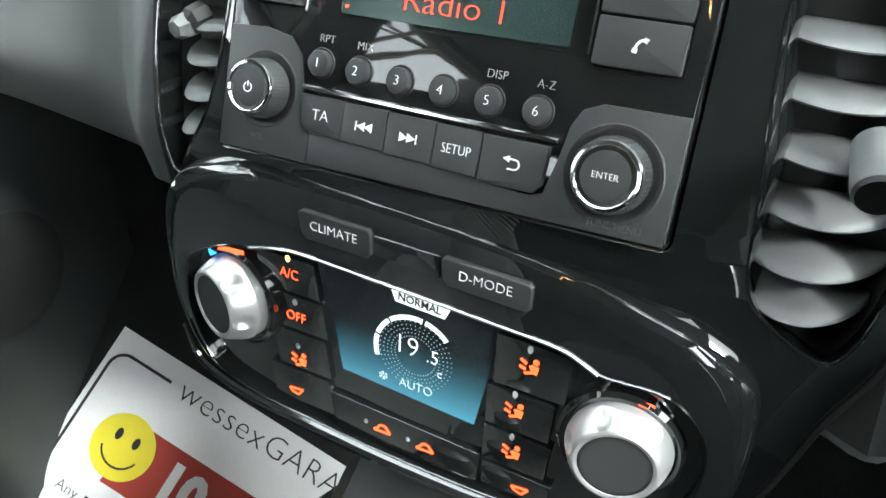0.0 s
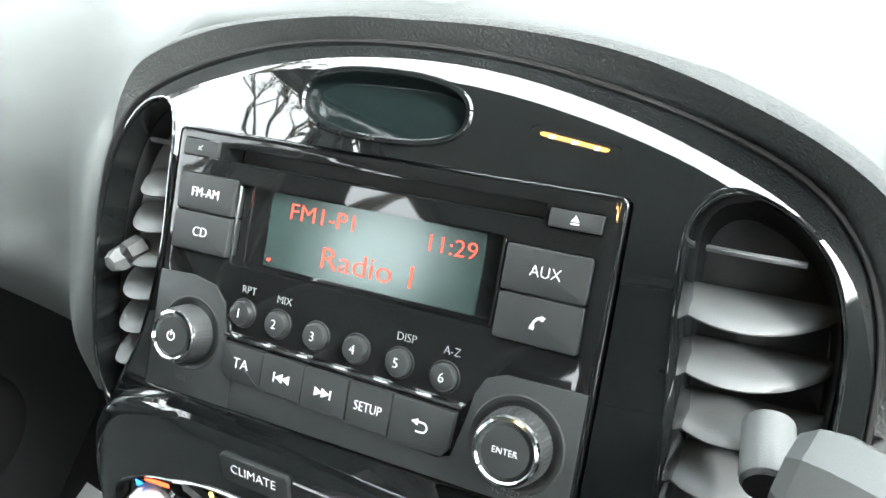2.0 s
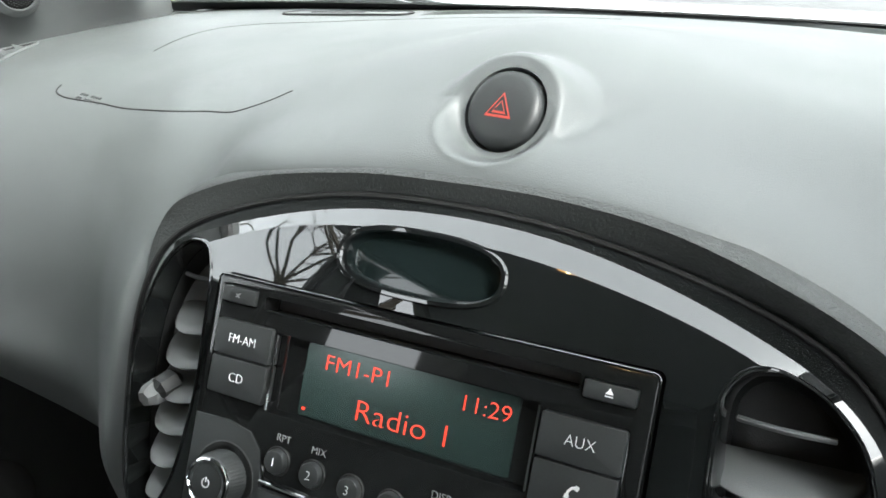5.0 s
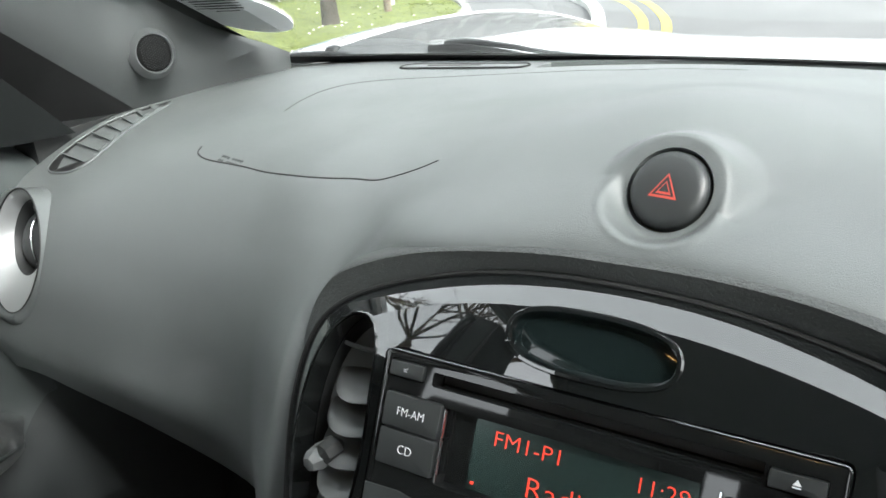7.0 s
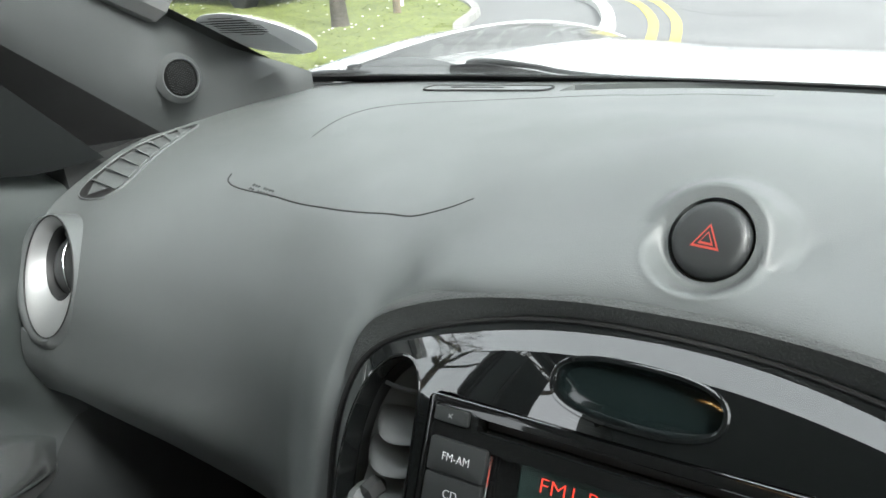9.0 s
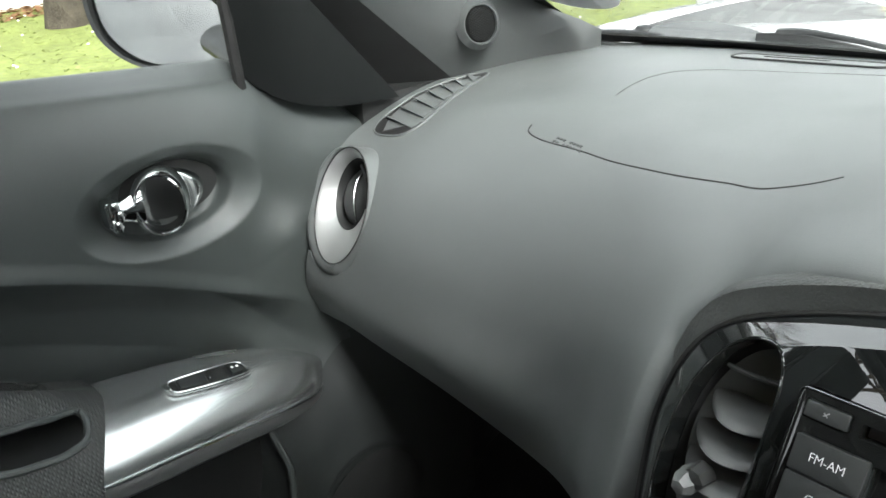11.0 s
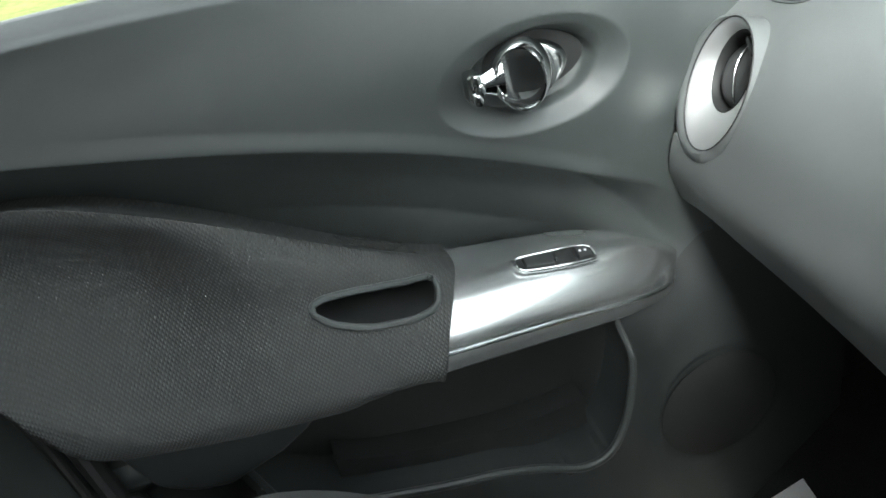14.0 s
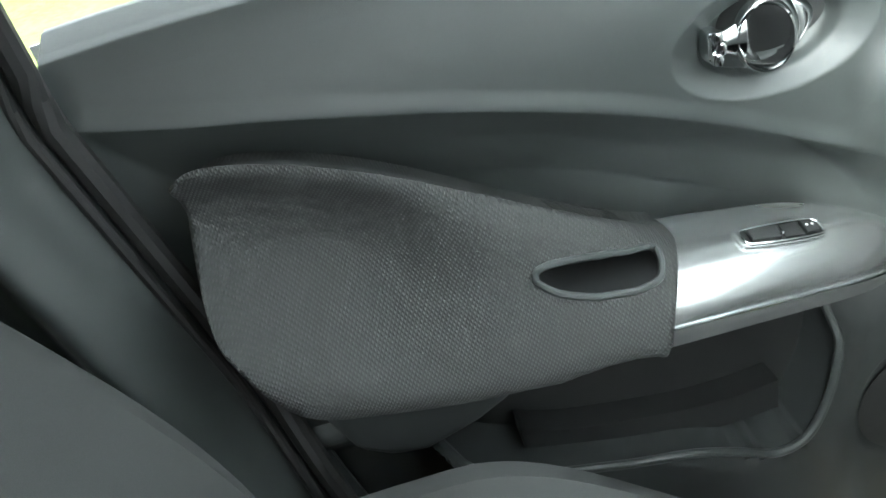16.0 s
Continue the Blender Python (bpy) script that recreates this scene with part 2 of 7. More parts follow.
def tube(points, r, n=10, closed=False, flat=1.0, ends=True):
    """A round (or flattened) rod along points; r may be one radius or a list."""
    pts = [Vector(p) for p in points]
    k = len(pts)
    rows = []
    up = Vector((0, 0, 1))
    for i, p in enumerate(pts):
        a = pts[(i - 1) % k] if closed or i else p
        b = pts[(i + 1) % k] if closed or i < k - 1 else p
        d = (b - a).normalized()
        side = d.cross(up)
        if side.length < 1e-4:
            side = d.cross(Vector((1, 0, 0)))
        side.normalize()
        over = side.cross(d).normalized()
        rad = r[i] if isinstance(r, (list, tuple)) else r
        rows.append([p + side * rad * math.cos(2 * math.pi * j / n) + over * rad * flat * math.sin(2 * math.pi * j / n) for j in range(n)])
    bm = sheet(rows, closed_u=closed, closed_v=True)
    if ends and not closed:
        bm.verts.ensure_lookup_table()
        bm.faces.new(list(bm.verts)[:n])
        bm.faces.new(list(bm.verts)[-n:])
        bmesh.ops.recalc_face_normals(bm, faces=bm.faces)
    return bm


def block(x0, y0, z0, x1, y1, z1, bevel=0.0, segs=2):
    bm = bmesh.new()
    bmesh.ops.create_cube(bm, size=1.0)
    for v in bm.verts:
        v.co = Vector(((x0 + x1) / 2 + v.co.x * (x1 - x0), (y0 + y1) / 2 + v.co.y * (y1 - y0), (z0 + z1) / 2 + v.co.z * (z1 - z0)))
    if bevel:
        bmesh.ops.bevel(bm, geom=list(bm.edges), offset=bevel, segments=segs, profile=0.6, affect="EDGES")
    return bm


def moved(bm, m):
    bmesh.ops.transform(bm, matrix=m, verts=bm.verts)
    return bm


def cut(bm, cutters):
    """The body bm less the bodies in cutters (exact)."""
    me = bpy.data.meshes.new("body")
    bm.to_mesh(me)
    bm.free()
    body = new("body", me)
    tools = []
    for c in cutters:
        cm = bpy.data.meshes.new("tool")
        c.to_mesh(cm)
        c.free()
        tool = new("tool", cm)
        mod = body.modifiers.new("cut", "BOOLEAN")
        mod.operation, mod.object, mod.solver = "DIFFERENCE", tool, "EXACT"
        tools.append(tool)
    bpy.context.view_layer.update()
    done = bpy.data.meshes.new_from_object(body.evaluated_get(bpy.context.evaluated_depsgraph_get()))
    out = bmesh.new()
    out.from_mesh(done)
    for o in (body, *tools):
        bpy.data.objects.remove(o)
    bpy.data.meshes.remove(done)
    return out


def lettering(text, size, align="CENTER", thick=0.00015, bold=0.0):
    """The words as a flat mesh in x and y, centred on their height."""
    cu = bpy.data.curves.new("letters", "FONT")
    cu.body, cu.size, cu.align_x, cu.align_y = text, size, align, "CENTER"
    cu.extrude, cu.offset, cu.resolution_u = thick, bold, 3
    ob = new("letters", cu)
    bpy.context.view_layer.update()
    me = bpy.data.meshes.new_from_object(ob.evaluated_get(bpy.context.evaluated_depsgraph_get()))
    bm = bmesh.new()
    bm.from_mesh(me)
    bpy.data.objects.remove(ob)
    bpy.data.meshes.remove(me)
    return bm


def word(name, text, size, u, v, n, mat, parent, turn=0, stretch=1.0, align="CENTER", bold=0.0):
    bm = lettering(text, size, align, bold=bold or -0.019 * size)
    return part(name, moved(bm, pose(u, v, n, 0, 0, turn) @ Matrix.Diagonal((stretch, 1, 1, 1))), mat, parent, smooth=False, local=True)


def bars(name, rows, mat, parent, local=True):
    """Unreadable writing: thin flat bars (u0, v0, u1, v1, n)."""
    bm = bmesh.new()
    for u0, v0, u1, v1, n in rows:
        k = block(u0, v0, n - 0.0001, u1, v1, n + 0.0001)
        me = bpy.data.meshes.new("bar")
        k.to_mesh(me)
        k.free()
        bm.from_mesh(me)
        bpy.data.meshes.remove(me)
    return part(name, bm, mat, parent, smooth=False, local=local)


def smooth01(a, b, x):
    t = min(1.0, max(0.0, (x - a) / (b - a)))
    return t * t * (3 - 2 * t)


# the console's face: u to the right, v up along it, n out of it
LEAN_BACK = radians(27)
FACE = Matrix(((1, 0, 0, 0), (0, math.sin(LEAN_BACK), -math.cos(LEAN_BACK), 0), (0, math.cos(LEAN_BACK), math.sin(LEAN_BACK), 0.92), (0, 0, 0, 1)))

# ---- the ground and the car's shell ----
GROUND_Z = -0.05


def ground():
    m = material("tarmac", (0.20, 0.20, 0.20), 0.9, vary=0.25, grain=60, bump=0.0, patch=0.6, spec=0.2)
    ring = [0, 4, 8, 16, 40, 120, 600]
    rows = [[(r * math.cos(a * math.pi / 24), r * math.sin(a * math.pi / 24), GROUND_Z) for a in range(48)] for r in ring[1:]]
    bm = sheet(rows, closed_v=True)
    bm.verts.ensure_lookup_table()
    bm.faces.new(list(bm.verts)[:48])
    bmesh.ops.recalc_face_normals(bm, faces=bm.faces)
    ob = part("ground", bm, m, smooth=False)
    tagged(ob, "worn grey tarmac that spreads round the car", "ground", kind="structure")


ground()


def plate(points, thick, mat, name, parent, label=""):
    """A flat or gently bent panel through a few corner points, with thickness along its normal."""
    bm = bmesh.new()
    bm.faces.new([bm.verts.new(p) for p in points])
    bm.normal_update()
    nrm = bm.faces[:][0].normal.copy()
    r = bmesh.ops.extrude_face_region(bm, geom=bm.faces[:])
    for v in [g for g in r["geom"] if isinstance(g, bmesh.types.BMVert)]:
        v.co += nrm * thick
    bmesh.ops.recalc_face_normals(bm, faces=bm.faces)
    return part(name, bm, mat, parent, label, smooth=False)


def screen_z(y):
    """Height of the raked windscreen above the line across the car at y."""
    return 1.012 + 0.56 * (0.60 - y)


shell = thing("car_body", Matrix.Translation((0, -0.6, 0.3)), "small white car's cabin shell with pale roof lining", "car body", kind="structure")


def build_shell():
    # roof lining: arched across, from the header behind the screen to the tailgate
    rows = []
    for i in range(17):
        y = -0.20 - 1.75 * i / 16
        crown = 0.045 * math.sin(math.pi * i / 16)
        rows.append([(0.60 * math.sin(a), y, 1.43 + 0.07 * smooth01(0, 4, i) + crown + 0.055 * math.cos(a * 0.98)) for a in np.linspace(-1.57, 1.57, 15)])
    part("roof", sheet(rows, 0.03, away=(0, 0, 1)), LINING, shell, "pale grey cloth roof lining")
    part("floor_pan", block(-0.70, -2.0, 0.10, 0.70, 0.62, 0.13), CARPET, shell, "black carpeted floor")
    # toe board in front of the passenger's feet, and bulkhead behind the dashboard
    rows = [[(x, y, z) for x in (-0.70, 0.70)] for y, z in ((0.20, 0.128), (0.34, 0.20), (0.50, 0.33), (0.60, 0.55), (0.61, 0.985))]
    part("bulkhead", sheet(rows, 0.02, away=(0, 1, 0)), CARPET, shell, "black carpeted bulkhead")
    # tail: unseen lower panel and header, set high to shape what the console mirrors
    part("tail_panel", block(-0.66, -2.02, 0.12, 0.66, -1.99, 1.40, 0.004), CARPET, shell)
    part("tail_header", block(-0.60, -2.02, 1.50, 0.60, -1.96, 1.60, 0.01), LINING, shell)
    for s in (-1, 1):
        part("rear_pillar", block(s * 0.63 - 0.07, -2.0, 1.05, s * 0.63 + 0.07, -1.44, 1.52, 0.02), LINING, shell)
        # unseen blocks, added to narrow the rear window to the slit mirrored in front
        part("tail_slit_block", block(-0.60 if s < 0 else -0.22, -2.015, 1.39, -0.31 if s < 0 else 0.60, -1.985, 1.51, 0.01), CARPET, shell)
        part("rear_door_frame", block(s * 0.665 - 0.03, -0.93, 1.02, s * 0.665 + 0.03, -0.73, 1.50, 0.01), BLACK_PLASTIC, shell, "black frame of the rear door's window")
        # roof rail over the side windows
        part("roof_rail", tube([(s * 0.68, 0.36, 1.14), (s * 0.655, 0.05, 1.31), (s * 0.62, -0.25, 1.43), (s * 0.60, -0.60, 1.515), (s * 0.60, -0.9, 1.53), (s * 0.60, -1.9, 1.50)], 0.028, 10), LINING, shell)
        part("rear_side_panel", block(s * 0.69 - 0.02, -2.0, 0.12, s * 0.69 + 0.02, -0.80, 1.13, 0.01), BLACK_PLASTIC, shell)
        part("scuttle_side", block(s * 0.735 - 0.02, 0.22, 0.12, s * 0.735 + 0.02, 0.62, 0.985), BLACK_PLASTIC, shell)
    # driver's door, plain: it only closes the cabin
    part("driver_side_panel", block(0.70, -0.80, 0.12, 0.74, 0.24, 1.02, 0.01), DOOR_PLASTIC, shell)
    # unseen panel, added to cut down the light from the driver's window
    part("driver_light_block", block(0.64, -0.80, 1.32, 0.70, 0.10, 1.50, 0.015), LINING, shell)
    part("driver_pillar", block(0.64, -0.80, 1.05, 0.71, -0.66, 1.46, 0.015), LINING, shell)
    # black plates, added to keep daylight from leaking in behind the pillar trim
    for s in (-1, 1):
        part("door_gap_block", block(s * 0.768 - 0.010, 0.17, 0.24, s * 0.768 + 0.010, 0.40, 1.07, 0.004), RUBBER, shell, "black plate that closes the gap behind the pillar's foot")
    # outer sills
    for s in (-1, 1):
        part("sill", block(s * 0.76 - 0.05, -2.0, 0.06, s * 0.76 + 0.05, 0.7, 0.24, 0.02), CAR_WHITE, shell, "white painted sill")
    # front wings beside the bonnet
    for s in (-1, 1):
        rows = []
        for y in np.linspace(0.62, 1.9, 14):
            t = (y - 0.62) / 1.28
            z = 0.990 - 0.17 * t * t
            rows.append([(s * (0.70 + 0.17 * w), y, z - 0.26 * w ** 5 + 0.02 * math.sin(math.pi * t) * (1 - w)) for w in np.linspace(0, 1, 7)])
        part("front_wing", sheet(rows, 0.004, away=(0, 0, -1)), CAR_WHITE, shell, "white painted front wing")


build_shell()


def build_roof_lamp():
    """The courtesy lamp in the roof, alight: three warm bulbs behind a long lens."""
    t = thing("roof_lamp", pose(0.020, -0.635, 1.581, 0, 0, -16), "lit warm courtesy lamp in the roof lining", "roof lamp")
    part("housing", moved(slab(rrect(-0.11, -0.03, 0.11, 0.03, 0.02), 0.0, 0.012, 0.004), pose(0, 0, 0, 180, 0, 0)), LINING, t, local=True)
    lens = part("lens", moved(slab(rrect(-0.085, -0.012, 0.085, 0.012, 0.011), 0.010, 0.015, 0.002), pose(0, 0, 0, 180, 0, 0)), GLOW_LENS, t, "amber lens", local=True)
    for u in (-0.055, 0.0, 0.055):
        part("bulb", moved(turned([(0.0, 0.008), (0.006, 0.006), (0.008, 0.0)], 16), pose(u, 0, -0.0145, 180, 0, 0)), GLOW_BULB, lens, "bright bulb", local=True)


GLOW_LENS = glowing("lit_lens", (1.0, 0.50, 0.13), 1.6)
GLOW_BULB = glowing("lit_bulb", (1.0, 0.72, 0.35), 9.0)
build_roof_lamp()


def build_bonnet():
    t = thing("bonnet", Matrix.Translation((0, 1.2, 0.95)), "white painted bonnet beyond the windscreen", "bonnet")
    rows = []
    for y in np.linspace(0.76, 1.95, 26):
        k = (y - 0.76) / 1.19
        row = []
        for x in np.linspace(-0.705, 0.705, 45):
            # two raised shoulders and a level middle
            hump = 0.014 * math.exp(-((abs(x) - 0.47) / 0.12) ** 2)
            row.append((x, y, 0.984 - 0.06 * k - 0.20 * k * k + hump * math.sin(min(1, 0.15 + k * 3) * math.pi / 2) - 0.012 * (abs(x) / 0.7) ** 4))
        rows.append(row)
    part("panel", sheet(rows, 0.006, away=(0, 0, -1)), CAR_WHITE, t)
    s = thing("scuttle_panel", Matrix.Translation((0, 0.7, 0.95)), "black plastic scuttle tray under the wipers", "scuttle")
    rows = [[(x, y, z - 0.012 * abs(x)) for x in np.linspace(-0.74, 0.74, 15)] for y, z in ((0.59, 0.992), (0.66, 0.975), (0.72, 0.965), (0.77, 0.968))]
    part("tray", sheet(rows, 0.006, away=(0, 0, -1)), BLACK_PLASTIC, s)
    part("seal", tube([(x, 0.755, 0.975 - 0.012 * abs(x)) for x in np.linspace(-0.7, 0.7, 21)], 0.007, 8), RUBBER, s)
    rows = [[(x, y, 0.985 + (0.036 - 0.03 * abs(y - 0.655) / 0.05) * math.sin(math.pi * (x + 0.66) / 0.24) ** 0.5) for x in np.linspace(-0.659, -0.421, 17)] for y in np.linspace(0.61, 0.70, 7)]
    part("cowl_cover", sheet(rows, 0.004, away=(0, 0, -1)), SCUTTLE_GREY, s, "weathered grey plastic cowl cover")
    for pts, tip in (([(-0.735, 0.630, 0.984), (-0.70, 0.628, 0.990), (-0.64, 0.625, 0.993), (-0.58, 0.622, 0.994), (-0.50, 0.622, 0.994), (-0.40, 0.622, 0.990)], (-0.60, 0.60)), ([(-0.470, 0.640, 1.010), (-0.42, 0.636, 1.014), (-0.36, 0.632, 1.010), (-0.28, 0.628, 1.003), (-0.10, 0.626, 1.002), (0.20, 0.626, 1.000)], (-0.44, 0.4))):
        w = thing("wiper", Matrix.Translation(pts[0]), "black windscreen wiper resting at the foot of the glass", "wiper", "windscreen wipers")
        line = spline(pts, 24)
        part("blade", tube(line, 0.005, 6, flat=1.4), RUBBER, w)
        arm = [tuple(np.array(p) + np.array((0, 0.012, 0.004 + 0.004 * math.sin(math.pi * i / 23)))) for i, p in enumerate(line)][2:18]
        part("arm", tube(arm, [0.008 - 0.0003 * i for i in range(16)], 8, flat=0.6), BLACK_PLASTIC, w)
        part("pivot_cap", moved(turned([(0.0, 0.020), (0.010, 0.018), (0.014, 0.010), (0.015, -0.02)], 20), pose(pts[2][0], 0.65, 0.99)), BLACK_PLASTIC, w)


SCUTTLE_GREY = material("scuttle_grey", (0.15, 0.155, 0.155), 0.7, vary=0.2, grain=300, patch=20)
build_bonnet()


def build_windows():
    w = thing("window_1", Matrix.Translation((0, 0.5, 1.05)), "clear raked windscreen with a black painted border", "windscreen", kind="structure")
    bm = sheet([[(x * (0.72 - 0.08 * k), y, screen_z(y) + 0.004 - 0.02 * x * x) for x in np.linspace(-1, 1, 13)] for k, y in zip(np.linspace(0, 1, 13), np.linspace(0.60, -0.20, 13))], 0.004, away=(0, 0.49, 0.87))
    pane = part("pane", bm, WINDOW, w)
    pane.visible_shadow = False
    # black border along the foot and up the sides, just inside the glass
    rows = [[(x, y, screen_z(y) - 0.001 - 0.02 * x * x / 0.5) for x in np.linspace(-0.70, 0.70, 21)] for y in (0.600, 0.588, 0.577)]
    part("lower_border", sheet(rows, 0.002, away=(0, -0.49, -0.87)), RUBBER, w)
    for s in (-1, 1):
        rows = [[(s * (0.715 - 0.08 * k - e), y, screen_z(y) - 0.012) for e in (-0.004, 0.012, 0.024)] for k, y in zip(np.linspace(0, 1, 14), np.linspace(0.605, -0.20, 14))]
        part("side_border", sheet(rows, 0.002, away=(0, -0.49, -0.87)), RUBBER, w)
    d = thing("window_2", Matrix.Translation((-0.715, -0.25, 1.05)), "clear raised passenger window", "side window", kind="structure")
    pane = part("pane", sheet([[(-0.775 + 0.14 * k, y, 1.00 + 0.42 * k) for y in np.linspace(-0.66, 0.12, 9)] for k in np.linspace(0, 1, 6)], 0.003, away=(-1, 0, 0)), WINDOW, d)
    pane.visible_shadow = False


build_windows()


TWEETER = pose(-0.660, 0.357, 1.052) @ Euler((0, radians(82), radians(-14))).to_matrix().to_4x4()


def build_pillars():
    # front pillar trim: a broad triangular cheek that narrows upwards
    p = thing("pillar_trim", Matrix.Translation((-0.69, 0.4, 1.0)), "grey plastic windscreen pillar trim with a round tweeter", "pillar trim")
    rows = []
    for k in [-0.14, -0.07, -0.02] + list(np.linspace(0, 1, 26)):
        skirt, k = max(0.0, -k), max(0.0, k)        # its foot runs down behind the dashboard
        y1 = 0.570 - 0.74 * k                       # along the screen
        z1 = screen_z(y1) - 0.016
        y0 = 0.245 - 0.47 * k                       # along the door gap
        z0 = 0.955 + 0.46 * k
        row = []
        for e in np.linspace(0, 1, 15):
            y, z = y0 + (y1 - y0) * e, z0 + (z1 - z0) * e
            x = -0.735 + 0.085 * k + 0.030 * math.sin(math.pi * e) + 0.018 * e
            x += 0.065 * smooth01(0.13, 0.0, k) * smooth01(0.45, 1.0, e) ** 2
            x -= 0.060 * smooth01(0.42, 0.05, e)      # the rear edge rolls away into the door gap
            z -= 0.4 * skirt
            # the boss that the tweeter sits in
            d = math.hypot(y - 0.357, (z - 1.052) * 1.0)
            x += 0.014 * math.exp(-(d / 0.040) ** 4)
            row.append((x, y, z))
        rows.append(row)
    part("cheek", sheet([r[5:] for r in rows], 0.012, away=(-1, 0, 0)), PILLAR_GREY, p)
    part("door_seal", sheet([r[:6] for r in rows], 0.010, away=(-1, 0, 0)), RUBBER, p, "black rubber seal channel beside the door")
    g = part("tweeter", moved(turned([(0.0, 0.0035), (0.012, 0.003), (0.0195, 0.0005), (0.0208, -0.0010)], 40), TWEETER), GRILLE_BLACK, p, "black round tweeter grille")
    part("tweeter_ring", moved(turned([(0.0206, -0.0012), (0.0214, 0.0022), (0.0226, 0.0022), (0.0250, -0.0004), (0.0290, -0.006)], 48), TWEETER), PILLAR_GREY, p)
    holes = bmesh.new()
    for i in range(-6, 7):
        for j in range(-6, 7):
            u, v = 0.0029 * (i + 0.5 * (j % 2)), 0.0025 * j
            if math.hypot(u, v) < 0.0182:
                bmesh.ops.create_cone(holes, cap_ends=True, segments=6, radius1=0.0007, radius2=0.0009, depth=0.0006, matrix=Matrix.Translation((u, v, 0.0035 - 6 * (u * u + v * v))))
    part("perforation", moved(holes, TWEETER), MATT_BLACK, g, smooth=False)
    # dark triangular cover that carries the outside mirror
    c = thing("mirror_cover", Matrix.Translation((-0.70, 0.15, 1.03)), "black plastic triangle behind the door mirror", "mirror cover")
    rows = []
    for k in np.linspace(0, 1, 12):
        z = 1.002 + 0.20 * k
        y0, y1 = 0.070 - 0.02 * k, 0.262 - 0.205 * k
        rows.append([(-0.700 + 0.03 * k + 0.010 * math.sin(math.pi * e) - 0.012 * (1 - e) ** 3, y0 + (y1 - y0) * e, z - 0.020 * e * (1 - k) + 0.045 * (1 - e) ** 5 * (1 - k)) for e in np.linspace(0, 1, 12)])
    part("cover", sheet(rows, 0.01, away=(-1, 0, 0)), COVER_BLACK, c)
    part("front_channel", tube([(-0.708, 0.070, 1.03), (-0.70, 0.062, 1.12), (-0.685, 0.05, 1.21)], 0.006, 8), RUBBER, c)
    # centre pillar with its seal
    b = thing("pillar_trim", Matrix.Translation((-0.66, -0.62, 0.9)), "grey plastic centre pillar trim beside the door", "pillar trim")
    def edge(z):
        return -0.503 - 0.24 * (min(z, 1.04) - 0.595) - 0.02 * max(0, z - 1.04)

    rows = []
    for z in np.linspace(0.14, 1.44, 40):
        lean = 0.06 * max(0, z - 1.05)
        # a rounded ridge beside the seals, then a flat that falls back
        ridge = ((-0.690, 0.010), (-0.672, -0.006), (-0.655, -0.014), (-0.640, -0.024), (-0.622, -0.034), (-0.607, -0.046), (-0.602, -0.056), (-0.606, -0.066), (-0.622, -0.078), (-0.640, -0.092), (-0.650, -0.115), (-0.655, -0.150 if z < 1.06 else -0.118))
        slim = 1 - 0.42 * smooth01(0.98, 1.12, z)      # the pillar narrows above the waist
        rows.append([(x + lean, edge(z) + dy * slim, z) for x, dy in spline(ridge, 34)])
    part("panel", sheet(rows, 0.012, away=(-1, 0, 0)), DOOR_PLASTIC, b)
    for off, x, r in ((0.010, -0.674, 0.011), (-0.006, -0.664, 0.0055)):
        part("seal", tube([(x + 0.06 * max(0, z - 1.05) + 0.034 * smooth01(0.78, 0.58, z), edge(z) + off, z) for z in np.linspace(0.15, 1.42, 60)], r, 10), RUBBER, b, "black rubber door seal")


build_pillars()

